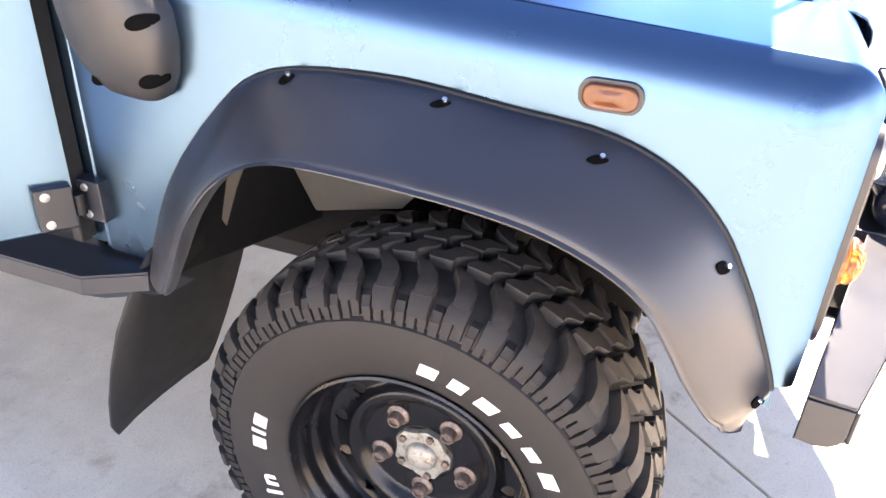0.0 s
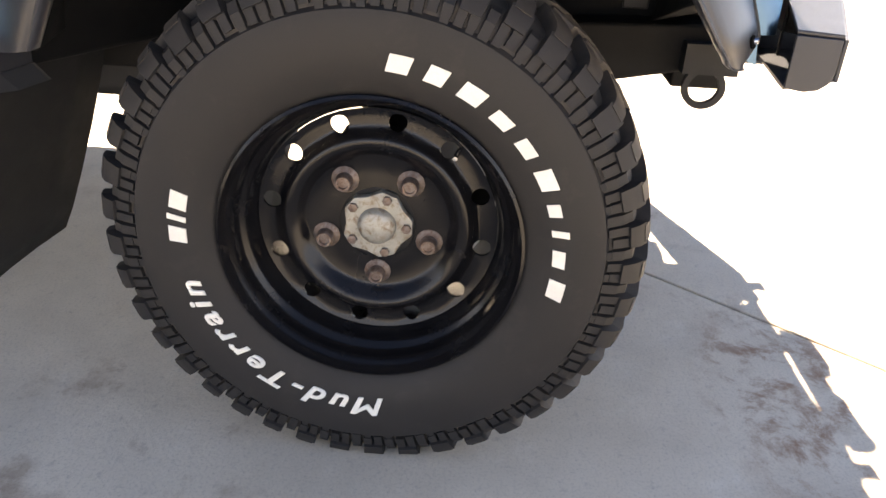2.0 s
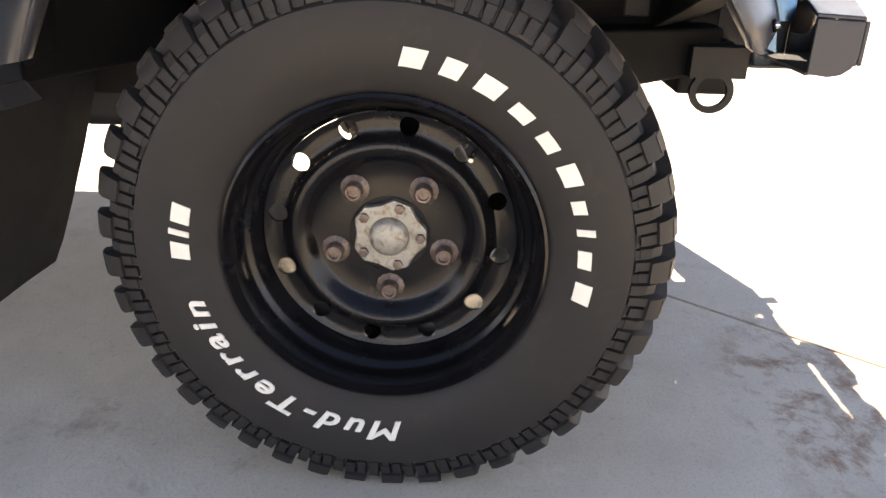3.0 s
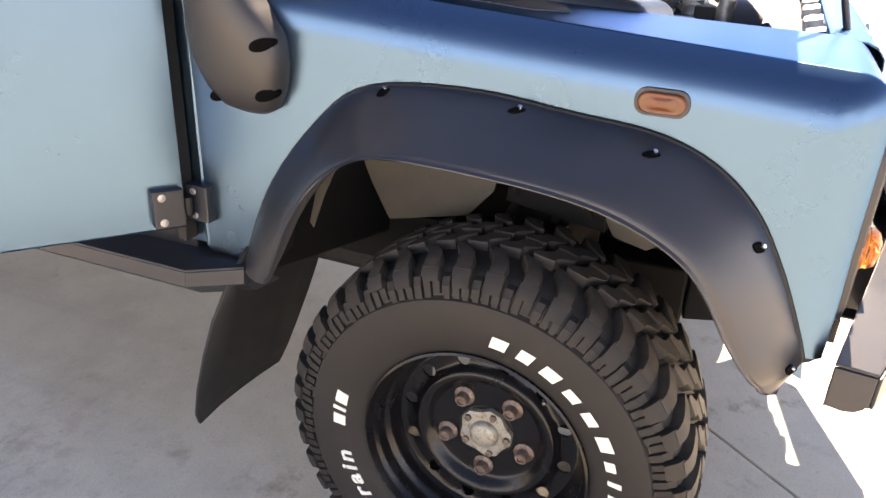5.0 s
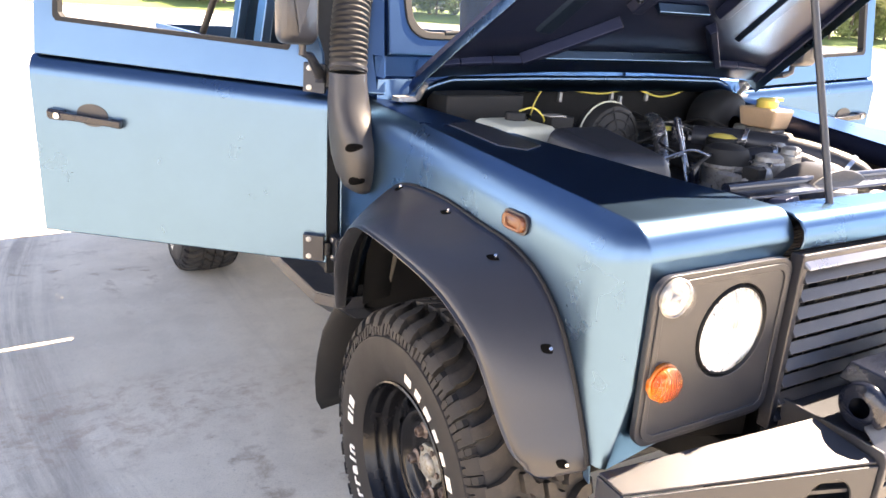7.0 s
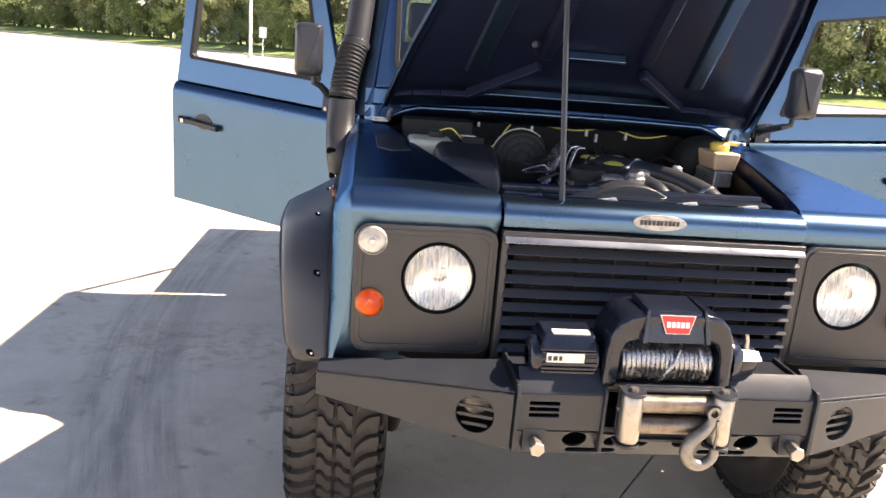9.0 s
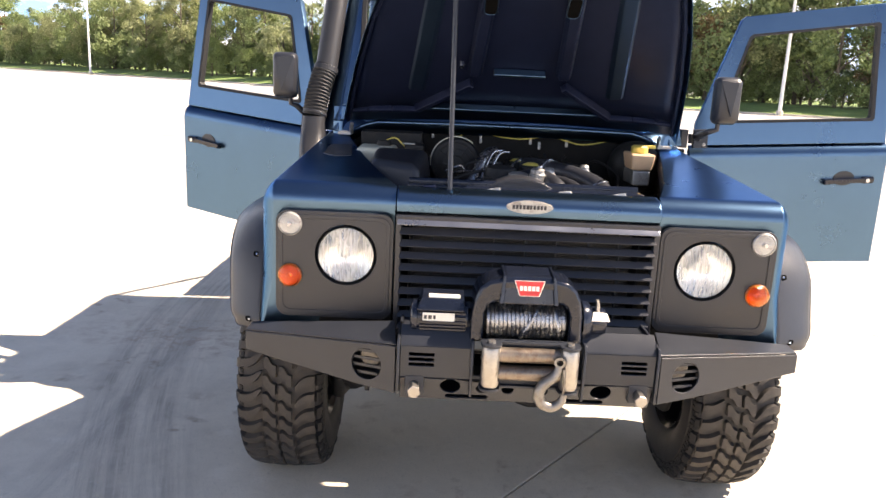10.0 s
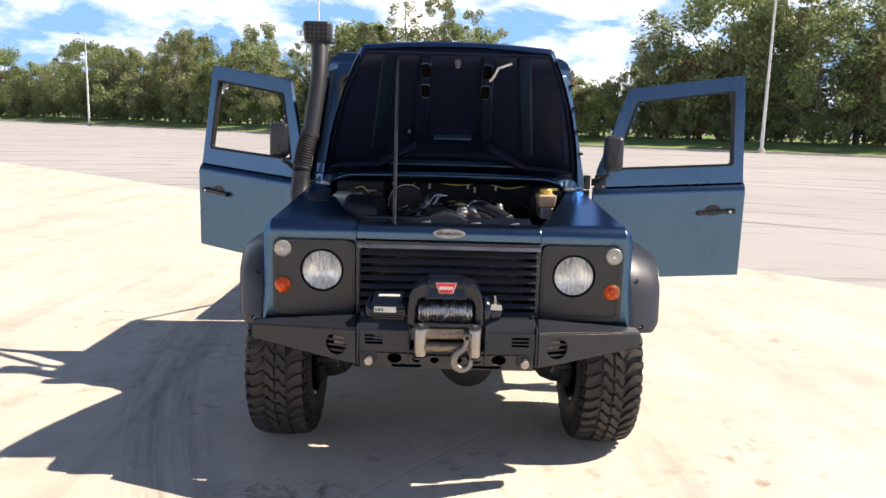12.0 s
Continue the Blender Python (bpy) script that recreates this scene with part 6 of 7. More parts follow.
    for k in range(16):
        bm = B()
        x, y = rnd.uniform(-0.14, 0.20), rnd.uniform(-0.22, 0.30)
        z, r = rnd.uniform(1.105, 1.150), rnd.uniform(0.010, 0.026)
        if k % 2:
            lathe(bm, [(r, 1.06), (r, z), (r * 0.8, z + 0.006), (0.004, z + 0.007)], 12, "z", (x, y, 0))
        else:
            box(bm, (x - r, y - r * 1.4, 1.06), (x + r, y + r * 1.4, z))
        part("casting", bm, (ALLOY, BLACK, GLOSS)[k % 3], en, ("pale alloy casting", "black bracket", "black plug")[k % 3], bevel=0.003)
    # pale housings, a pulley and plugs at the front of the engine
    for x, y, r, z in ((0.00, -0.165, 0.040, 1.160), (0.065, -0.175, 0.028, 1.178), (0.115, -0.10, 0.024, 1.172), (0.045, -0.245, 0.022, 1.150), (0.20, -0.035, 0.026, 1.165), (0.255, -0.02, 0.020, 1.180)):
        bm = B()
        lathe(bm, [(r, 1.06), (r, z - 0.016), (r * 0.86, z - 0.012), (r * 0.86, z), (r * 0.6, z + 0.006), (0.004, z + 0.007)], 18, "z", (x, y, 0))
        part("casting", bm, ALLOY, en, "pale alloy casting", sharp=40)
    for k in range(12):
        bm = B()
        x, y = rnd.uniform(-0.25, 0.30), rnd.uniform(0.0, 0.40)
        pts = [(x, y, 1.13)]
        for _ in range(4):
            x, y = x + rnd.uniform(-0.10, 0.10), y - rnd.uniform(0.02, 0.09)
            pts.append((x, y, rnd.uniform(1.12, 1.175)))
        tube(bm, smooth_line(pts, 20), rnd.uniform(0.003, 0.006), 6)
        part("wire", bm, (BLACK, BLACK, ALLOY, ROPE)[k % 4], car, ("thin black wire", "thin black wire", "thin metal pipe", "thin grey wire")[k % 4])
    # round blower with a pale rim, facing forward
    bm = B()
    lathe(bm, [(0.098, 0.235), (0.098, 0.195), (0.090, 0.180), (0.070, 0.175), (0.040, 0.165), (0.012, 0.160)], 36, "y", (-0.212, 0, 1.150))
    bl = part("blower", bm, BLACK, car, "round black blower with a pale rim", sharp=45)
    for r, y in ((0.078, 0.1765), (0.055, 0.1705), (0.030, 0.1625)):
        bm = B()
        tube(bm, [(-0.212 + r * math.cos(radians(a)), y, 1.150 + r * math.sin(radians(a))) for a in range(0, 361, 15)], 0.0032, 6, caps=False)
        part("ring", bm, BLACK, bl, "raised ring")
    bm = B()
    for k in range(8):
        a = radians(45 * k + 10)
        tube(bm, [(-0.212 + r * math.cos(a), y, 1.150 + r * math.sin(a)) for r, y in ((0.030, 0.162), (0.055, 0.170), (0.085, 0.178))], 0.0030, 6)
    part("spokes", bm, BLACK, bl, "raised spokes")
    bm = B()
    ring = [(-0.212 + 0.100 * math.cos(radians(a)), 0.212, 1.150 + 0.100 * math.sin(radians(a))) for a in range(50, 200, 10)]
    tube(bm, ring, 0.0026, 6)
    part("rim_band", bm, BONE, bl, "pale rim band")
    # expansion tank, air box, heater box
    bm = B()
    box(bm, (-0.600, 0.13, 1.08), (-0.445, 0.31, 1.200))
    ex = part("expansion_tank", bm, BONE, car, "yellowed plastic expansion tank", bevel=0.02, seg=3)
    bm = B()
    lathe(bm, [(0.028, 1.198), (0.028, 1.212), (0.025, 1.220), (0.006, 1.221)], 20, "z", (-0.50, 0.25, 0))
    part("cap", bm, BLACK, ex, "black screw cap")
    bm = B()
    hexa(bm, [(-0.55, -0.16, 1.07), (-0.33, -0.20, 1.07), (-0.30, 0.12, 1.07), (-0.55, 0.10, 1.07)], [(-0.515, -0.13, 1.186), (-0.35, -0.17, 1.176), (-0.32, 0.11, 1.206), (-0.515, 0.09, 1.212)])
    part("air_box", bm, PLASTIC, car, "smooth black air box", bevel=0.028, seg=4)
    bm = B()
    box(bm, (-0.61, 0.42, 1.06), (-0.352, 0.545, 1.243))
    part("heater_box", bm, BLACK, car, "black heater box", bevel=0.008)
    # brake servo and fluid tank
    bm = B()
    lathe(bm, [(0.105, 0.54), (0.112, 0.50), (0.108, 0.45), (0.085, 0.425), (0.03, 0.415)], 32, "y", (0.565, 0, 1.135))
    part("brake_servo", bm, BLACK, car, "round black brake servo", sharp=50)
    bm = B()
    hexa(bm, [(0.485, 0.20, 1.150), (0.565, 0.20, 1.150), (0.565, 0.33, 1.150), (0.485, 0.33, 1.150)], [(0.475, 0.19, 1.215), (0.575, 0.19, 1.215), (0.575, 0.34, 1.215), (0.475, 0.34, 1.215)])
    bf = part("fluid_tank", bm, CREAM, car, "amber plastic brake-fluid tank", bevel=0.010, seg=3)
    bm = B()
    lathe(bm, [(0.032, 1.214), (0.034, 1.220), (0.034, 1.238), (0.026, 1.245), (0.004, 1.246)], 20, "z", (0.525, 0.265, 0))
    box(bm, (0.53, 0.25, 1.236), (0.585, 0.28, 1.246))
    part("cap", bm, YELLOW, bf, "yellow cap")
    bm = B()
    box(bm, (0.49, 0.20, 1.09), (0.56, 0.36, 1.150))
    part("master_cylinder", bm, ALLOY, car, "dull alloy master cylinder", bevel=0.008)
    bm = B()
    tube(bm, smooth_line([(-0.30, 0.46, 1.13), (-0.235, 0.540, 1.165), (-0.200, 0.562, 1.215), (-0.165, 0.566, 1.246), (-0.110, 0.566, 1.252), (-0.030, 0.566, 1.234), (0.05, 0.566, 1.226), (0.12, 0.566, 1.230), (0.200, 0.566, 1.244), (0.270, 0.566, 1.228), (0.335, 0.566, 1.214), (0.40, 0.566, 1.220), (0.470, 0.566, 1.238)], 60), 0.0030, 6)
    part("yellow_wire", bm, YELLOW, car, "loose yellow wire along the bulkhead")
    bm = B()
    tube(bm, smooth_line([(-0.49, 0.25, 1.222), (-0.455, 0.24, 1.232), (-0.43, 0.23, 1.215), (-0.41, 0.24, 1.19), (-0.39, 0.28, 1.15)], 20), 0.0028, 6)
    part("yellow_wire", bm, YELLOW, car, "short yellow wire over the tank")
    bm = B()
    box(bm, (-0.415, 0.20, 1.10), (-0.340, 0.30, 1.212))
    relay = part("relay_box", bm, BLACK, car, "black relay box with a bright bracket", bevel=0.006)
    bm = B()
    hexa(bm, [(-0.425, 0.20, 1.2125), (-0.375, 0.195, 1.2125), (-0.375, 0.235, 1.2125), (-0.425, 0.24, 1.2125)], [(-0.425, 0.20, 1.216), (-0.375, 0.195, 1.216), (-0.375, 0.235, 1.216), (-0.425, 0.24, 1.216)])
    part("bracket", bm, ALLOY, relay, "bright bracket")
    rnd = random.Random(8)
    for k in range(9):
        bm = B()
        x = -0.36 + 0.09 * k
        tube(bm, smooth_line([(x, 0.52, 1.10 + rnd.uniform(0, 0.07)), (x + rnd.uniform(-0.05, 0.05), 0.40, 1.14 + rnd.uniform(0, 0.03)), (x + rnd.uniform(-0.1, 0.1), 0.30, 1.12), (x + rnd.uniform(-0.1, 0.1), 0.18, 1.08)], 14), rnd.uniform(0.004, 0.008), 6)
        part("cable", bm, BLACK, car, "black engine cable")
    for x, z in ((-0.31, 1.20), (-0.10, 1.185), (0.12, 1.19), (0.16, 1.17), (0.28, 1.185)):
        bm = B()
        box(bm, (x - 0.006, 0.566, z + 0.014), (x + 0.006, 0.580, z + 0.046))
        part("bulkhead_clip", bm, ALLOY, car, "small bright bracket", bevel=0.002)


bay()


# ---- snorkel ----
def snorkel():
    secs = [(-0.815, 0.522, 0.962, 0.030, 0.022), (-0.822, 0.526, 0.975, 0.058, 0.036), (-0.828, 0.533, 1.01, 0.082, 0.046), (-0.832, 0.540, 1.06, 0.098, 0.052), (-0.834, 0.545, 1.11, 0.098, 0.055), (-0.836, 0.560, 1.16, 0.078, 0.056),
            (-0.838, 0.574, 1.20, 0.060, 0.054), (-0.838, 0.580, 1.25, 0.052, 0.050), (-0.836, 0.588, 1.285, 0.050, 0.049)]
    bm = B()
    rows = []
    for x, y, z, hy, hx in secs:
        row = []
        for k in range(28):
            a = 2 * math.pi * k / 28
            c, sn = math.cos(a), math.sin(a)
            p = 0.75
            row.append((x + hx * math.copysign(abs(c) ** p, c), y + hy * math.copysign(abs(sn) ** p, sn), z))
        rows.append(row)
    vs = grid(bm, rows, True)
    bm.faces.new(vs[0]), bm.faces.new(vs[-1][::-1])
    sn = part("snorkel", bm, FADED, car, "black plastic intake snorkel up the pillar", sharp=60)
    for y, z in ((0.465, 1.100), (0.468, 1.008), (0.60, 0.985)):
        bm = B()
        sx, sy, sz, hy, hx = min(secs, key=lambda q: abs(q[2] - z))
        rows = []
        for k, lift in ((1.0, -0.004), (1.0, 0.0015), (0.55, 0.0040), (0.1, 0.0045)):
            ring = []
            for a, b in circle(0, 0, 0.019 * k, 18, 0, 0.62):
                off = max(-0.98, min(0.98, (y + a - sy) / hy))
                ring.append((sx - hx * max(0.0, 1 - abs(off) ** (2 / 0.75)) ** (0.75 / 2) - lift, y + a, z + b - a * 0.25))
            rows.append(ring)
        vs = grid(bm, rows, True)
        bm.faces.new(vs[-1])
        part("fixing_hollow", bm, VOID, sn, "fixing hollow, its shade as a black patch")
    a, b = Vector((-0.836, 0.588, 1.285)), Vector((-0.795, 0.655, 1.495))
    bm = B()
    n = 60
    pts = [a + (b - a) * (k / n) + Vector((-0.006, -0.008, 0)) * math.sin(math.pi * k / n) for k in range(n + 1)]
    rad = []
    for k in range(n + 1):
        if k < 8 or k > n - 8:
            rad.append(0.0515)
        else:
            rad.append(0.049 if (k // 2) % 2 else 0.0535)
    tube(bm, pts, rad, 26)
    part("ribbed_boot", bm, BLACK, sn, "black ribbed rubber boot", sharp=70)
    for p, q in ((0.02, 0.07), (0.90, 1.0)):
        bm = B()
        tube(bm, [a + (b - a) * p, a + (b - a) * q], 0.0545, 26)
        part("hose_band", bm, FADED, sn, "smooth band", bevel=0.002)
    bm = B()
    top = smooth_line([b, (-0.782, 0.69, 1.62), (-0.765, 0.745, 1.80), (-0.765, 0.800, 1.95), (-0.775, 0.825, 2.02)], 20)
    tube(bm, top, [0.048] * 16 + [0.049, 0.050, 0.050, 0.048], 26)
    part("pipe", bm, FADED, sn, "smooth black riser pipe")
    bm = B()
    rows = []
    c = Vector((-0.780, 0.840, 2.075))
    for z, k in ((-0.062, 0.72), (-0.056, 0.86), (-0.03, 0.95), (0.045, 1.0), (0.058, 0.97), (0.062, 0.90)):
        rows.append([(c.x + x * k, c.y + y * k, c.z + z) for x, y in rounded(-0.082, -0.07, 0.082, 0.075, 0.03)])
    vs = grid(bm, rows, True)
    bm.faces.new(vs[0]), bm.faces.new(vs[-1][::-1])
    part("intake_head", bm, FADED, sn, "black intake head with dimpled front", sharp=50)
    for r in range(4):
        for k in range(5):
            bm = B()
            x, z = c.x - 0.052 + k * 0.026, c.z - 0.034 + r * 0.024
            rod(bm, (x, c.y - 0.0665 - 0.001 * r, z), (x, c.y - 0.071, z), 0.010, 0.009, 6)
            part("dimple", bm, BLACK, sn)


snorkel()


# ---- running gear, steps, mud flaps ----
def chassis():
    for s in (-1, 1):
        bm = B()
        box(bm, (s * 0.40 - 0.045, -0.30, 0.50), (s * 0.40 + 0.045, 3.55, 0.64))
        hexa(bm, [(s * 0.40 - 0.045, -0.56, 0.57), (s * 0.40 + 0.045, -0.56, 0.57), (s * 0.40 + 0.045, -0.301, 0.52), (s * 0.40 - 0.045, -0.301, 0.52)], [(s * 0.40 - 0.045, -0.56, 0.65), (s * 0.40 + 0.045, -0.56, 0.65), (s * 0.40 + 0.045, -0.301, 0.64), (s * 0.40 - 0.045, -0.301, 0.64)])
        part("chassis_rail", bm, UNDER_SHADED, car, "black chassis rail", bevel=0.008)
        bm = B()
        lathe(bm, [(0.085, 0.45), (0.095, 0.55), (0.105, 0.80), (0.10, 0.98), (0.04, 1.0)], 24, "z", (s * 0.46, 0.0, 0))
        part("spring_tower", bm, UNDER_SHADED, car, "black spring tower", sharp=50)
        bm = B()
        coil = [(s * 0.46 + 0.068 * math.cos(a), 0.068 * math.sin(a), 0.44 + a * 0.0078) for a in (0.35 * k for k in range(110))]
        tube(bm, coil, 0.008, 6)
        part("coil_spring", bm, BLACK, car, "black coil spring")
        # added dark panel behind the tower, blocks the view to sunlit ground
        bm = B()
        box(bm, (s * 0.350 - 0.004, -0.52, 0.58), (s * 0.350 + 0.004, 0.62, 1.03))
        part("gap_blocker", bm, UNDER_SHADED, car, "dark panel added to block lit gaps in the wheel housing")
        # dusty inner wheel-arch panels fore and aft of the tower
        for pts in ([(0.105, 0.800), (0.160, 0.735), (0.250, 0.713), (0.345, 0.690), (0.352, 0.700), (0.390, 0.770), (0.408, 0.81), (0.43, 0.94), (0.30, 1.04), (0.085, 1.04), (0.085, 0.88)], [(-0.11, 1.04), (-0.115, 0.86), (-0.130, 0.785), (-0.150, 0.752), (-0.217, 0.736), (-0.255, 0.762), (-0.30, 0.80), (-0.40, 0.84), (-0.44, 0.88), (-0.36, 1.01)]):
            bm = B()
            m = Matrix(((0, 0, 1, 0), (1, 0, 0, 0), (0, 1, 0, 0), (0, 0, 0, 1)))
            plate(bm, pts, [], 0.004, Matrix.Translation((s * 0.60, 0, 0)) @ m)
            part("inner_arch_panel", bm, KHAKI, car, "dusty khaki inner wheel-arch panel", bevel=0.002)
        # brace, damper and hoses inside the arch
        bm = B()
        hexa(bm, [(s * 0.60, -0.285, 0.735), (s * 0.635, -0.285, 0.735), (s * 0.775, -0.415, 0.885), (s * 0.74, -0.415, 0.885)], [(s * 0.60, -0.320, 0.722), (s * 0.635, -0.320, 0.722), (s * 0.775, -0.448, 0.862), (s * 0.74, -0.448, 0.862)])
        br = part("arch_brace", bm, BLACK, car, "dark folded brace inside the wheel arch", bevel=0.004)
        bm = B()
        rod(bm, (s * 0.765, -0.418, 0.868), (s * 0.780, -0.412, 0.874), 0.010, 0.009, 6)
        part("brace_bolt", bm, HOOK, br, "small worn bolt")
        bm = B()
        tube(bm, [(s * 0.555, -0.02, 0.45), (s * 0.555, -0.02, 0.74)], 0.030, 16)
        tube(bm, [(s * 0.555, -0.02, 0.74), (s * 0.545, -0.02, 0.98)], 0.010, 10)
        part("damper", bm, BLACK, car, "black damper with its rod")
        bm = B()
        hexa(bm, [(s * 0.56, -0.135, 0.76), (s * 0.61, -0.135, 0.76), (s * 0.61, 0.075, 0.79), (s * 0.56, 0.075, 0.79)], [(s * 0.56, -0.105, 1.02), (s * 0.61, -0.105, 1.02), (s * 0.61, 0.045, 1.02), (s * 0.56, 0.045, 1.02)])
        tube(bm, [(s * 0.605, 0.075, 0.98), (s * 0.635, 0.06, 0.90), (s * 0.60, 0.05, 0.80), (s * 0.62, 0.09, 0.70)], 0.009, 8)
        tube(bm, [(s * 0.615, -0.09, 0.96), (s * 0.64, -0.06, 0.87), (s * 0.62, -0.11, 0.79)], 0.007, 8)
        tw = part("tower_bracket", bm, UNDER_SHADED, car, "oily black bracket and hoses on the tower", bevel=0.004)
        for y, z in ((-0.075, 0.90), (-0.04, 0.955), (-0.005, 0.885)):
            bm = B()
            rod(bm, (s * 0.606, y, z), (s * 0.622, y, z), 0.010, 0.009, 6)
            part("tower_bolt", bm, HOOK, tw)
        # footwell and outrigger behind the wheel
        bm = B()
        hexa(bm, [(s * 0.44, 0.42, 0.58), (s * 0.78, 0.56, 0.58), (s * 0.78, 0.66, 0.58), (s * 0.44, 0.66, 0.58)], [(s * 0.44, 0.38, 1.02), (s * 0.78, 0.53, 1.02), (s * 0.78, 0.66, 1.02), (s * 0.44, 0.66, 1.02)])
        part("footwell", bm, UNDER_SHADED, car, "black footwell pressing, deepened for shade", bevel=0.01)
        bm = B()
        stay = [(0.372, 0.868), (0.385, 0.905), (0.402, 0.890), (0.436, 0.806), (0.458, 0.716), (0.449, 0.704), (0.420, 0.784), (0.392, 0.845)]
        plate(bm, stay, [circle(0.412, 0.838, 0.005, 10)], 0.004, Matrix.Translation((s * 0.75, 0, 0)) @ m)
        part("arch_stay", bm, KHAKI, car, "pale pointed stay inside the wheel arch", bevel=0.001)
        # swivel housing at the axle's end
        bm = B()
        lathe(bm, [(0.05, 0.46), (0.095, 0.50), (0.118, 0.56), (0.120, 0.62), (0.10, 0.66), (0.02, 0.66)], 28, "x", (0, 0.006, 0.388))
        if s < 0:
            bmesh.ops.scale(bm, vec=(-1, 1, 1), verts=bm.verts[:])
        sw = part("swivel_housing", bm, BLACK, car, "oily black swivel housing behind the wheel", sharp=50)
        bm = B()
        tube(bm, [(s * 0.60, -0.02, 0.30), (s * 0.615, -0.12, 0.305), (s * 0.61, -0.19, 0.40)], [0.030, 0.026, 0.022], 12)
        part("steering_arm", bm, BLACK, sw, "black steering arm")
        bm = B()
        hexa(bm, [(s * 0.40, -0.52, 0.66), (s * 0.79, -0.50, 0.74), (s * 0.79, -0.44, 0.74), (s * 0.40, -0.44, 0.64)], [(s * 0.40, -0.52, 0.76), (s * 0.79, -0.50, 0.80), (s * 0.79, -0.46, 0.80), (s * 0.40, -0.46, 0.76)])
        part("front_outrigger", bm, UNDER_SHADED, car, "black front stay plate", bevel=0.004)
        # lashing eye under the front rail
        bm = B()
        lathe(bm, [(0.028, -0.006), (0.040, -0.006), (0.040, 0.006), (0.028, 0.006)], 20, "x", (s * 0.47, -0.545, 0.540), close=True)
        box(bm, (s * 0.46 - 0.02, -0.60, 0.565), (s * 0.46 + 0.02, -0.50, 0.62))
        part("lashing_eye", bm, BLACK, car, "black lashing eye")
        # side step
        bm = B()
        q = [(s * 0.79, 0.545, 0.632), (s * 0.850, 0.560, 0.630), (s * 0.893, 0.68, 0.613), (s * 0.893, 1.75, 0.605), (s * 0.78, 1.75, 0.605), (s * 0.78, 0.62, 0.613)]
        hexa(bm, [(x, y, z - 0.006) for x, y, z in q], q)
        stp = part("side_step", bm, COATED, car, "black folded steel side step", bevel=0.0015)
        for (xa, ya, za), (xb, yb, zb) in zip(q[:3], q[1:4]):
            bm = B()
            hexa(bm, [(xa, ya, za - 0.0062), (xb, yb, zb - 0.0062), (xb - s * 0.006, yb, zb - 0.0062), (xa - s * 0.006, ya, za - 0.0062)], [(xa + s * 0.003, ya, za - 0.040), (xb + s * 0.003, yb, zb - 0.040), (xb - s * 0.003, yb, zb - 0.040), (xa - s * 0.003, ya, za - 0.040)])
            part("step_lip", bm, COATED, stp, bevel=0.0012, flat=True)
            bm = B()
            hexa(bm, [(xa, ya, za - 0.041), (xb, yb, zb - 0.041), (xb - s * 0.006, yb, zb - 0.041), (xa - s * 0.006, ya, za - 0.041)], [(xa - s * 0.050, ya + 0.008, za - 0.080), (xb - s * 0.050, yb + 0.008, zb - 0.080), (xb - s * 0.056, yb + 0.008, zb - 0.080), (xa - s * 0.056, ya + 0.008, za - 0.080)])
            part("step_apron", bm, COATED, stp, flat=True)
        # mud flap
        bm = B()
        ys = lambda z: 0.590 + (0.60 - z) * 0.32
        rows = []
        for z, xa, xb in ((0.66, 0.60, 0.82), (0.60, 0.58, 0.86), (0.50, 0.57, 0.89), (0.40, 0.57, 0.895), (0.30, 0.575, 0.89), (0.21, 0.585, 0.875), (0.165, 0.60, 0.852)):
            rows.append([(s * (xa + (xb - xa) * f), ys(z) - 0.10 * (1 - f) ** 1.6 * 0.6, z + 0.10 * (1 - f) * (0.66 - z)) for f in (0, 0.25, 0.5, 0.75, 1)])
        grid(bm, rows)
        part("mud_flap", bm, BLACK, car, "black rubber mud flap", solid=0.008)
    for y in (0.0, 2.794):
        bm = B()
        tube(bm, [(-0.70, y, 0.39), (0.70, y, 0.39)], 0.045, 16)
        tube(bm, [(0.12, y - 0.14, 0.39), (0.12, y - 0.10, 0.39), (0.12, y, 0.39), (0.12, y + 0.12, 0.39), (0.12, y + 0.2, 0.39)], [0.05, 0.13, 0.155, 0.12, 0.04], 20)
        part("axle", bm, BLACK, car, "black axle with diff casing")
    bm = B()
    tube(bm, [(-0.62, -0.20, 0.42), (0.62, -0.20, 0.42)], 0.018, 10)
    tube(bm, [(-0.60, -0.28, 0.50), (0.40, -0.26, 0.56)], 0.020, 10)
    part("steering_rods", bm, BLACK, car, "black steering rods")
    bm = B()
    box(bm, (-0.40, 0.40, 0.42), (0.40, 1.6, 0.56))
    part("gearbox", bm, BLACK, car, "dark gearbox and cross member", bevel=0.03)
    bm = B()
    box(bm, (-0.72, 1.7, 0.42), (-0.45, 2.3, 0.62))
    part("fuel_tank", bm, BLACK, car, "dark tank under the floor", bevel=0.03)
    bm = B()
    box(bm, (-0.40, -0.60, 0.52), (0.40, -0.50, 0.62))
    part("front_cross_member", bm, UNDER_SHADED, car, "black front cross member", bevel=0.006)


chassis()


# ---- distance: verge, trees, lamp posts ----
EDGE = [(-140, 150), (-59, 104), (-3.5, 62), (24, 51), (60, 34), (120, 10)]      # far edge of the lot


def edge_at(x):
    for (xa, ya), (xb, yb) in zip(EDGE, EDGE[1:]):
        if x <= xb:
            return ya + (yb - ya) * (x - xa) / (xb - xa)
    return EDGE[-1][1]


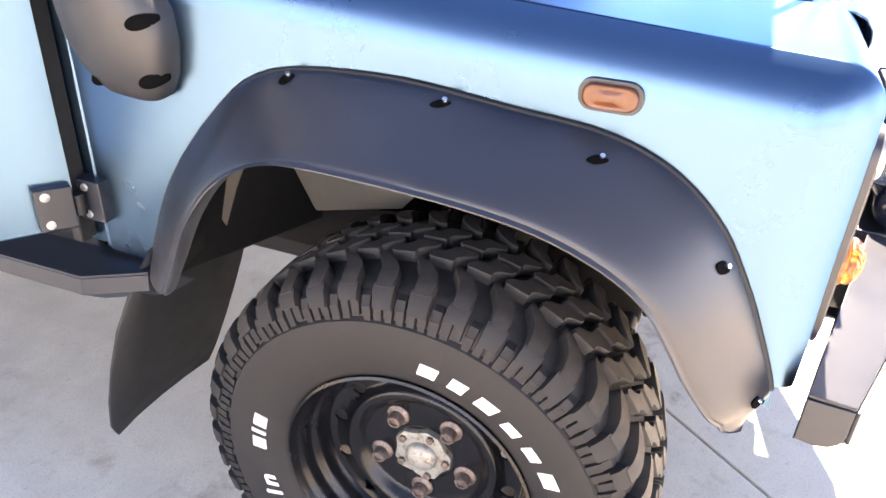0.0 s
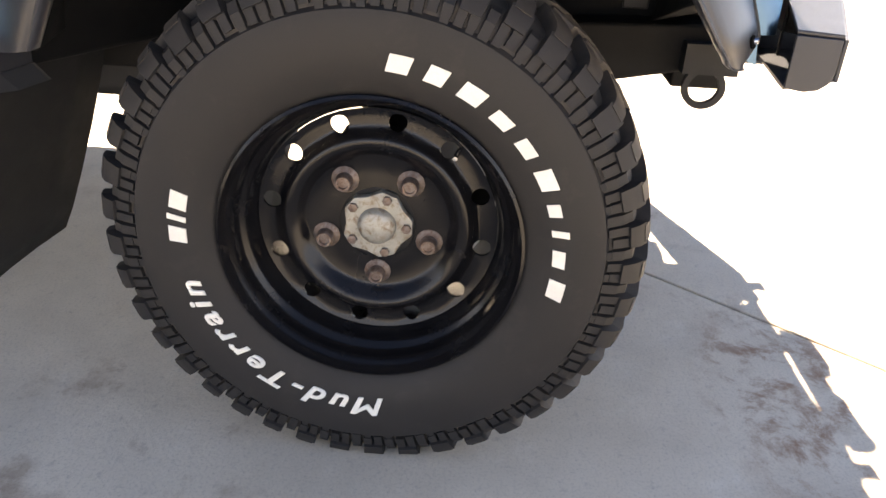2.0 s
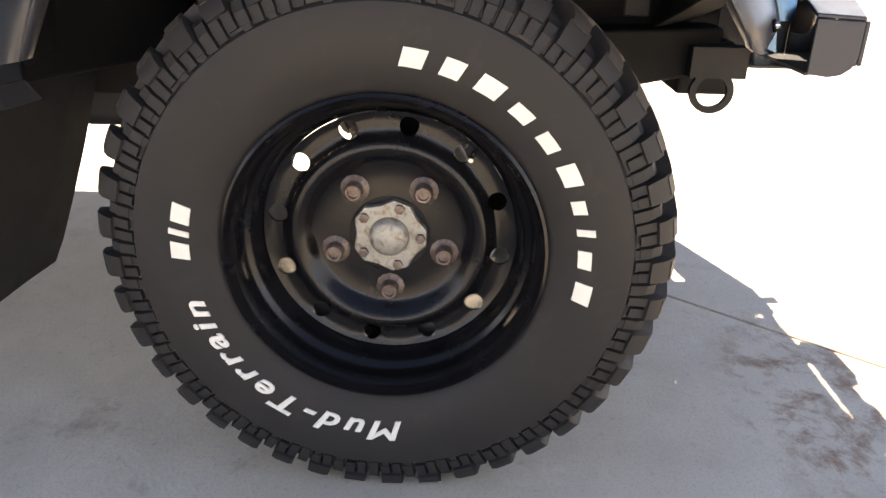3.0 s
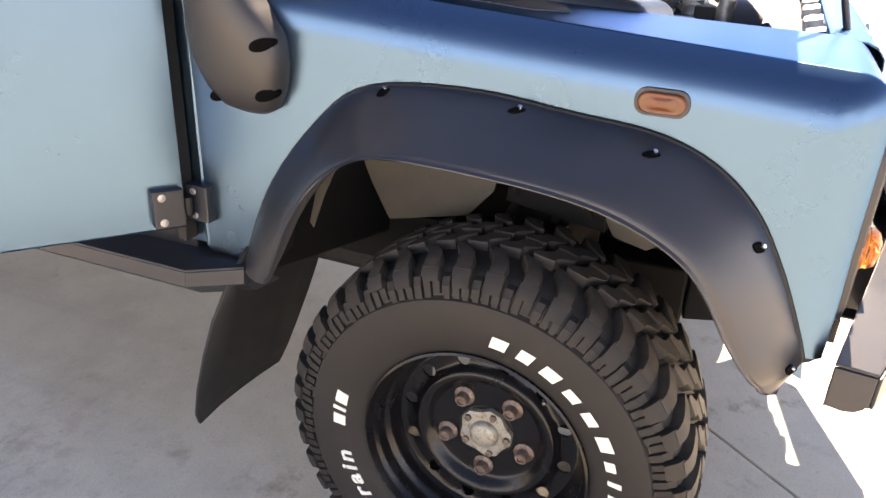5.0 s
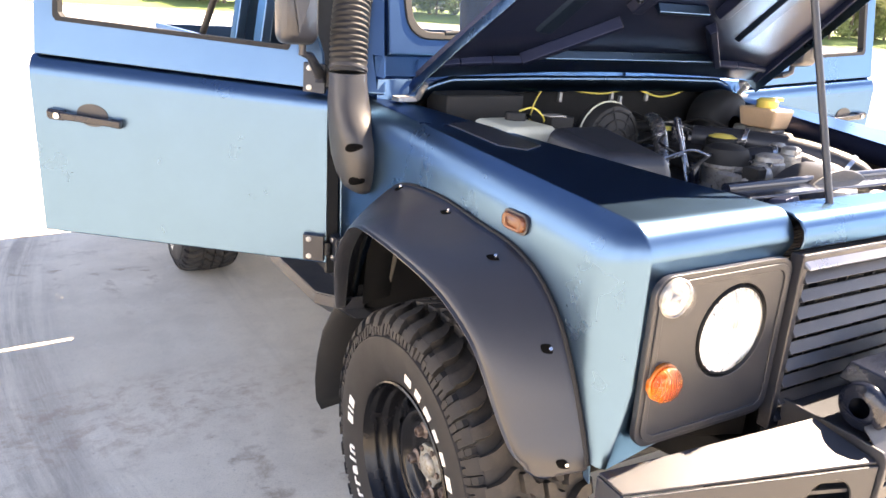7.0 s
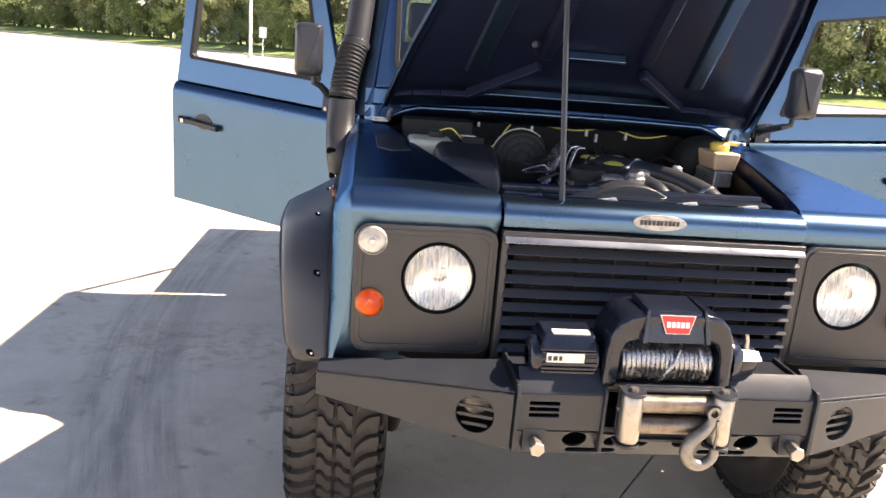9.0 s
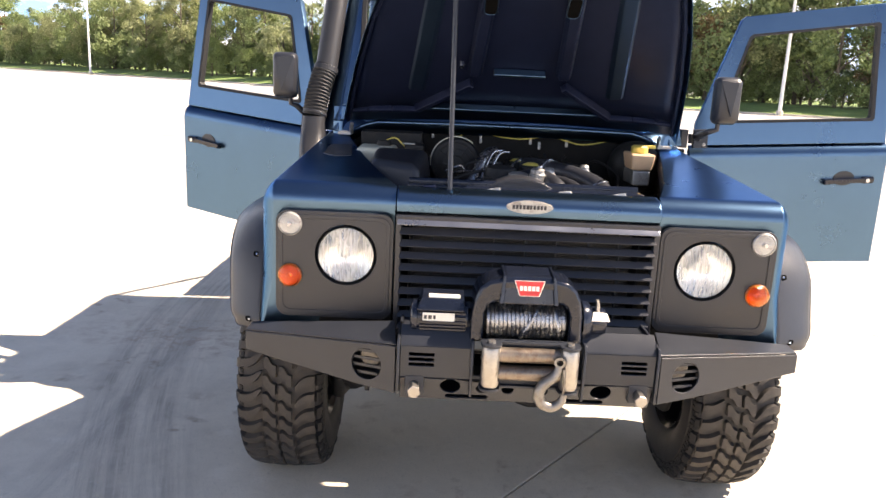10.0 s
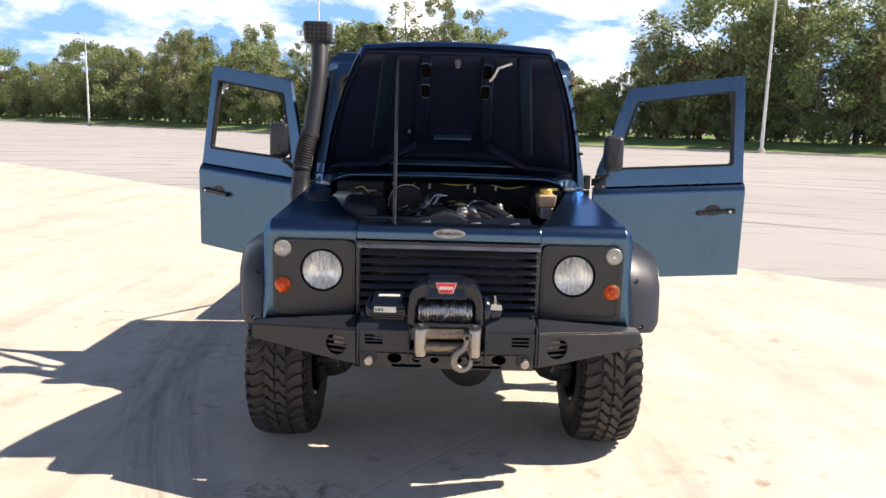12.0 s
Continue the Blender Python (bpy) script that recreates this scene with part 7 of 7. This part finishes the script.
def verge():
    bm = B()
    rows = [[(x, y, 0.12), (x, y + 1.2, 0.22), (x + 0.5, y + 3, 0.48), (x + 1, y + 6, 0.72), (x + 8, y + 60, 0.85)] for x, y in EDGE]
    grid(bm, rows)
    tagged(part("grass_verge", bm, GRASS, None), "mown grass verge under the trees", "grass", kind="stuff")
    bm = B()
    rows = [[(x, y - 0.25, -0.01), (x, y - 0.25, 0.13), (x, y + 0.02, 0.13)] for x, y in EDGE]
    grid(bm, rows)
    tagged(part("kerb", bm, CONCRETE, None, flat=True), "pale concrete kerb along the lot", "kerb", kind="structure")


verge()


def crown_mesh(rnd, tall, wide, n, leaf, low):
    """Leaves in clumps round many short limbs; uneven outline with gaps."""
    vs, fs = [], []
    clumps = []
    for _ in range(46):
        z = low + (tall - low) * rnd.random() ** 0.8
        t = (z - low) / (tall - low)
        r = wide * (0.55 + 0.45 * math.sin(math.pi * min(1, t * 0.9 + 0.15))) * (0.35 + 0.65 * rnd.random() ** 0.5)
        a = rnd.uniform(0, 2 * math.pi)
        clumps.append((r * math.cos(a), r * math.sin(a), z, rnd.uniform(0.35, 0.9) * wide * 0.36))
    for _ in range(n):
        cx, cy, cz, cr = rnd.choice(clumps)
        d = Vector((rnd.gauss(0, 1), rnd.gauss(0, 1), rnd.gauss(0, 0.8))).normalized() * cr * rnd.random() ** 0.35
        p = Vector((cx, cy, cz)) + d
        u = Vector((rnd.gauss(0, 1), rnd.gauss(0, 1), rnd.gauss(0, 1))).normalized()
        v = u.orthogonal().normalized()
        sz = leaf * rnd.uniform(0.6, 1.4)
        k = len(vs)
        vs += [p - u * sz, p + v * sz * 0.5, p + u * sz, p - v * sz * 0.5]
        fs.append((k, k + 1, k + 2, k + 3))
    me = bpy.data.meshes.new("crown")
    me.from_pydata([tuple(p) for p in vs], [], fs)
    return me


def make_tree(name, label, seed, tall, wide, n, leaf, low, mat):
    rnd = random.Random(seed)
    t = thing(name, label, "tree", "trees along the lot")
    bm = B()
    tube(bm, [(0, 0, -0.2), (0.08, 0.03, low), (0.15, 0.1, tall * 0.55), (0.1, 0.2, tall * 0.85)], [0.16, 0.13, 0.08, 0.03], 8)
    for k in range(7):
        a, z = rnd.uniform(0, 6.28), rnd.uniform(low * 0.6, tall * 0.6)
        tube(bm, [(0.1, 0.05, z), (wide * 0.4 * math.cos(a), wide * 0.4 * math.sin(a), z + wide * 0.4), (wide * 0.7 * math.cos(a), wide * 0.7 * math.sin(a), z + wide * 0.8)], [0.06, 0.04, 0.015], 6)
    part("trunk", bm, BARK, t)
    me = crown_mesh(rnd, tall, wide, n, leaf, low)
    me.materials.append(mat)
    c = new("crown", me)
    c.parent = t
    return t


KINDS = [make_tree("tree", "broad leafy green tree beside the lot", 1, 8.5, 3.2, 7500, 0.13, 0.6, LEAF),
         make_tree("tree", "olive-green tree with an open crown", 2, 10.0, 2.6, 6000, 0.12, 1.2, LEAF_B),
         make_tree("tree", "low spreading green tree", 3, 6.5, 3.4, 7500, 0.12, 0.3, LEAF_B),
         make_tree("tree", "small tree with reddish-brown leaves", 4, 6.0, 2.3, 3600, 0.11, 0.5, LEAF_C),
         make_tree("tree", "tall thin tree with feathery leaves", 5, 12.5, 1.6, 2600, 0.13, 3.0, LEAF_B)]
SHRUB = make_tree("shrub", "dense low green shrub", 6, 3.4, 2.4, 4500, 0.11, 0.1, LEAF)
SHRUB["category"] = "shrub"


def plant():
    rnd = random.Random(21)
    x, i = -120.0, 0
    while x < 110:
        y = edge_at(x) + rnd.uniform(5.5, 9)
        k = rnd.choice((0, 0, 1, 1, 2, 2, 3)) if not -16 < x < 4 else rnd.choice((1, 4, 4, 0))
        grow = rnd.uniform(0.75, 1.15) * (1.0 if x > -30 else 1.05)
        if 6.5 < x < 16:
            k, grow = (3, 1, 2)[i % 3], grow * 0.62
        m = Matrix.Translation((x, y, 0.6)) @ Matrix.Rotation(rnd.uniform(0, 6.28), 4, "Z") @ Matrix.Scale(grow, 4)
        src = KINDS[k]
        c = copy_thing(src, m)
        c.matrix_basis = m
        if rnd.random() < 0.8:
            m = Matrix.Translation((x + rnd.uniform(-2, 2), y + rnd.uniform(4, 8), 0.3)) @ Matrix.Rotation(rnd.uniform(0, 6.28), 4, "Z") @ Matrix.Scale(grow * 1.15, 4)
            c = copy_thing(KINDS[rnd.choice((0, 1, 2, 0))], m)
            c.matrix_basis = m
        m = Matrix.Translation((x + rnd.uniform(-1.5, 1.5), y - rnd.uniform(0.0, 1.0), 0.55)) @ Matrix.Rotation(rnd.uniform(0, 6.28), 4, "Z") @ Matrix.Scale(rnd.uniform(0.6, 1.1), 4)
        c = copy_thing(SHRUB, m)
        c.matrix_basis = m
        m = Matrix.Translation((x + rnd.uniform(-1.5, 1.5), y + rnd.uniform(0.5, 3.5), 0.65)) @ Matrix.Rotation(rnd.uniform(0, 6.28), 4, "Z") @ Matrix.Scale(rnd.uniform(0.9, 1.4), 4)
        c = copy_thing(SHRUB, m)
        c.matrix_basis = m
        x += rnd.uniform(2.2, 3.8)
        i += 1
    # taller clump beside the right-hand lamp post
    for px, k, grow in ((19.5, 0, 1.25), (23.5, 0, 1.45), (27.5, 1, 1.3), (32.0, 0, 1.35), (36.0, 2, 1.5)):
        m = Matrix.Translation((px, edge_at(px) + 8.5, 0.2)) @ Matrix.Rotation(px, 4, "Z") @ Matrix.Scale(grow, 4)
        c = copy_thing(KINDS[k], m)
        c.matrix_basis = m
    # thin feathery trees standing over the row
    for px, grow in ((-34.0, 0.62), (-31.5, 0.55), (-20.5, 0.66), (-17.5, 0.58), (1.0, 0.86), (3.0, 0.95), (5.5, 0.80), (34.5, 0.95)):
        m = Matrix.Translation((px, edge_at(px) + 11.5, 0.2)) @ Matrix.Rotation(px * 1.7, 4, "Z") @ Matrix.Scale(grow, 4)
        c = copy_thing(KINDS[4], m)
        c.matrix_basis = m
    # the first of each kind joins the row too
    for k, ob in enumerate((*KINDS, SHRUB)):
        px = -40 + 17 * k
        ob.location = (px, edge_at(px) + 11, 0.3)


plant()


def palm():
    t = thing("palm_tree", "tall palm with drooping fronds behind the shrubs", "palm tree")
    bm = B()
    tube(bm, [(0, 0, 0), (0.1, 0, 5), (0.0, 0.1, 10.2)], [0.22, 0.17, 0.15], 10)
    part("trunk", bm, BARK, t)
    rnd = random.Random(3)
    for k in range(26):
        a, up = rnd.uniform(0, 6.28), rnd.uniform(-0.5, 1.2)
        b = B()
        prev = None
        for q in range(9):
            u = q / 8
            r = 2.3 * u
            z = 10.2 + up * r - 0.55 * r * r * 0.6
            w = 0.34 * math.sin(math.pi * min(1, u + 0.08))
            c, s = math.cos(a), math.sin(a)
            cur = [b.verts.new((c * r - s * w, s * r + c * w, z - 0.12)), b.verts.new((c * r, s * r, z)), b.verts.new((c * r + s * w, s * r - c * w, z - 0.12))]
            if prev and q % 1 == 0:
                b.faces.new((prev[0], prev[1], cur[1], cur[0]))
                b.faces.new((prev[1], prev[2], cur[2], cur[1]))
            prev = cur
        part("frond", b, LEAF, t)
    t.location = (-6.0, edge_at(-6) + 13, 0.3)


palm()


def lamp_post(x, y, tall):
    t = thing("lamp_post", "tall white tapered lamp post at the lot's edge", "lamp post", "lamp posts round the lot", (x, y, 0))
    bm = B()
    tube(bm, [(0, 0, 0.3), (0, 0, tall)], [0.13, 0.075], 14)
    part("pole", bm, POST, t)
    bm = B()
    lathe(bm, [(0.24, -0.01), (0.24, 0.30), (0.20, 0.34), (0.0, 0.34)], 18, "z")
    part("footing", bm, CONCRETE, t, "round concrete footing")
    bm = B()
    tube(bm, [(0, 0, tall - 0.1), (-0.4, -0.2, tall + 0.05)], 0.04, 8)
    box(bm, (-0.95, -0.42, tall), (-0.35, -0.12, tall + 0.12))
    part("lamp_head", bm, POST, t, "flat lamp head", bevel=0.02)


lamp_post(-42.0, 88.0, 10.6)
lamp_post(23.4, 51.0, 11.0)
lamp_post(-9.3, 55.0, 10.6)


# ---- clouds far behind the trees ----
def clouds():
    m, nt, p = nodes_of("cloud_bank")
    nt.nodes.remove(p)
    c = coords(nt)
    mp = nt.nodes.new("ShaderNodeMapping")
    mp.inputs["Scale"].default_value = (1.0, 1.0, 2.2)
    link(nt, c, mp.inputs["Vector"])
    f = remap(nt, noise_node(nt, 0.0042, 9, 0.6, mp.outputs[0], 0.3), 0, 1, 0.42, 0.64)
    em = nt.nodes.new("ShaderNodeEmission")
    link(nt, mix(nt, (0.62, 0.66, 0.72), (1.0, 0.99, 0.97), remap(nt, noise_node(nt, 0.009, 6, 0.6, mp.outputs[0], 0.4), 0, 1, 0.38, 0.62)), em.inputs[0])
    em.inputs[1].default_value = 1.15
    tr = nt.nodes.new("ShaderNodeBsdfTransparent")
    air = nt.nodes.new("ShaderNodeEmission")
    air.inputs[0].default_value, air.inputs[1].default_value = (0.17, 0.37, 0.70, 1), 1.0
    xyz = nt.nodes.new("ShaderNodeSeparateXYZ")
    link(nt, c, xyz.inputs[0])
    low = nt.nodes.new("ShaderNodeMixShader")
    link(nt, remap(nt, xyz.outputs[2], 0.85, 0.0, 250, 680), low.inputs[0])
    link(nt, tr.outputs[0], low.inputs[1])
    link(nt, air.outputs[0], low.inputs[2])
    ms = nt.nodes.new("ShaderNodeMixShader")
    link(nt, f, ms.inputs[0])
    link(nt, low.outputs[0], ms.inputs[1])
    link(nt, em.outputs[0], ms.inputs[2])
    link(nt, ms.outputs[0], nt.nodes["Material Output"].inputs[0])
    bm = B()
    rows = []
    for h in (0, 80, 200, 400, 700):
        rows.append([(1800 * math.sin(radians(a)), 1800 * math.cos(radians(a)), h) for a in range(-180, 181, 12)])
    grid(bm, rows)
    tagged(part("backdrop", bm, m, None, fix=False), "broken white clouds low in the sky", "sky", kind="structure")


clouds()


# ---- small sign by the lamp post ----
def sign_post(x, y):
    t = thing("sign_post", "small white sign on a thin post beside the lot", "sign", base=(x, y, 0))
    bm = B()
    tube(bm, [(0, 0, -0.01), (0, 0, 2.3)], 0.030, 10)
    part("post", bm, POST, t)
    bm = B()
    box(bm, (-0.26, -0.045, 1.55), (0.26, -0.031, 2.30))
    part("sign_board", bm, POST, t, "plain white sign board", bevel=0.004)


sign_post(-8.5, 55.6)
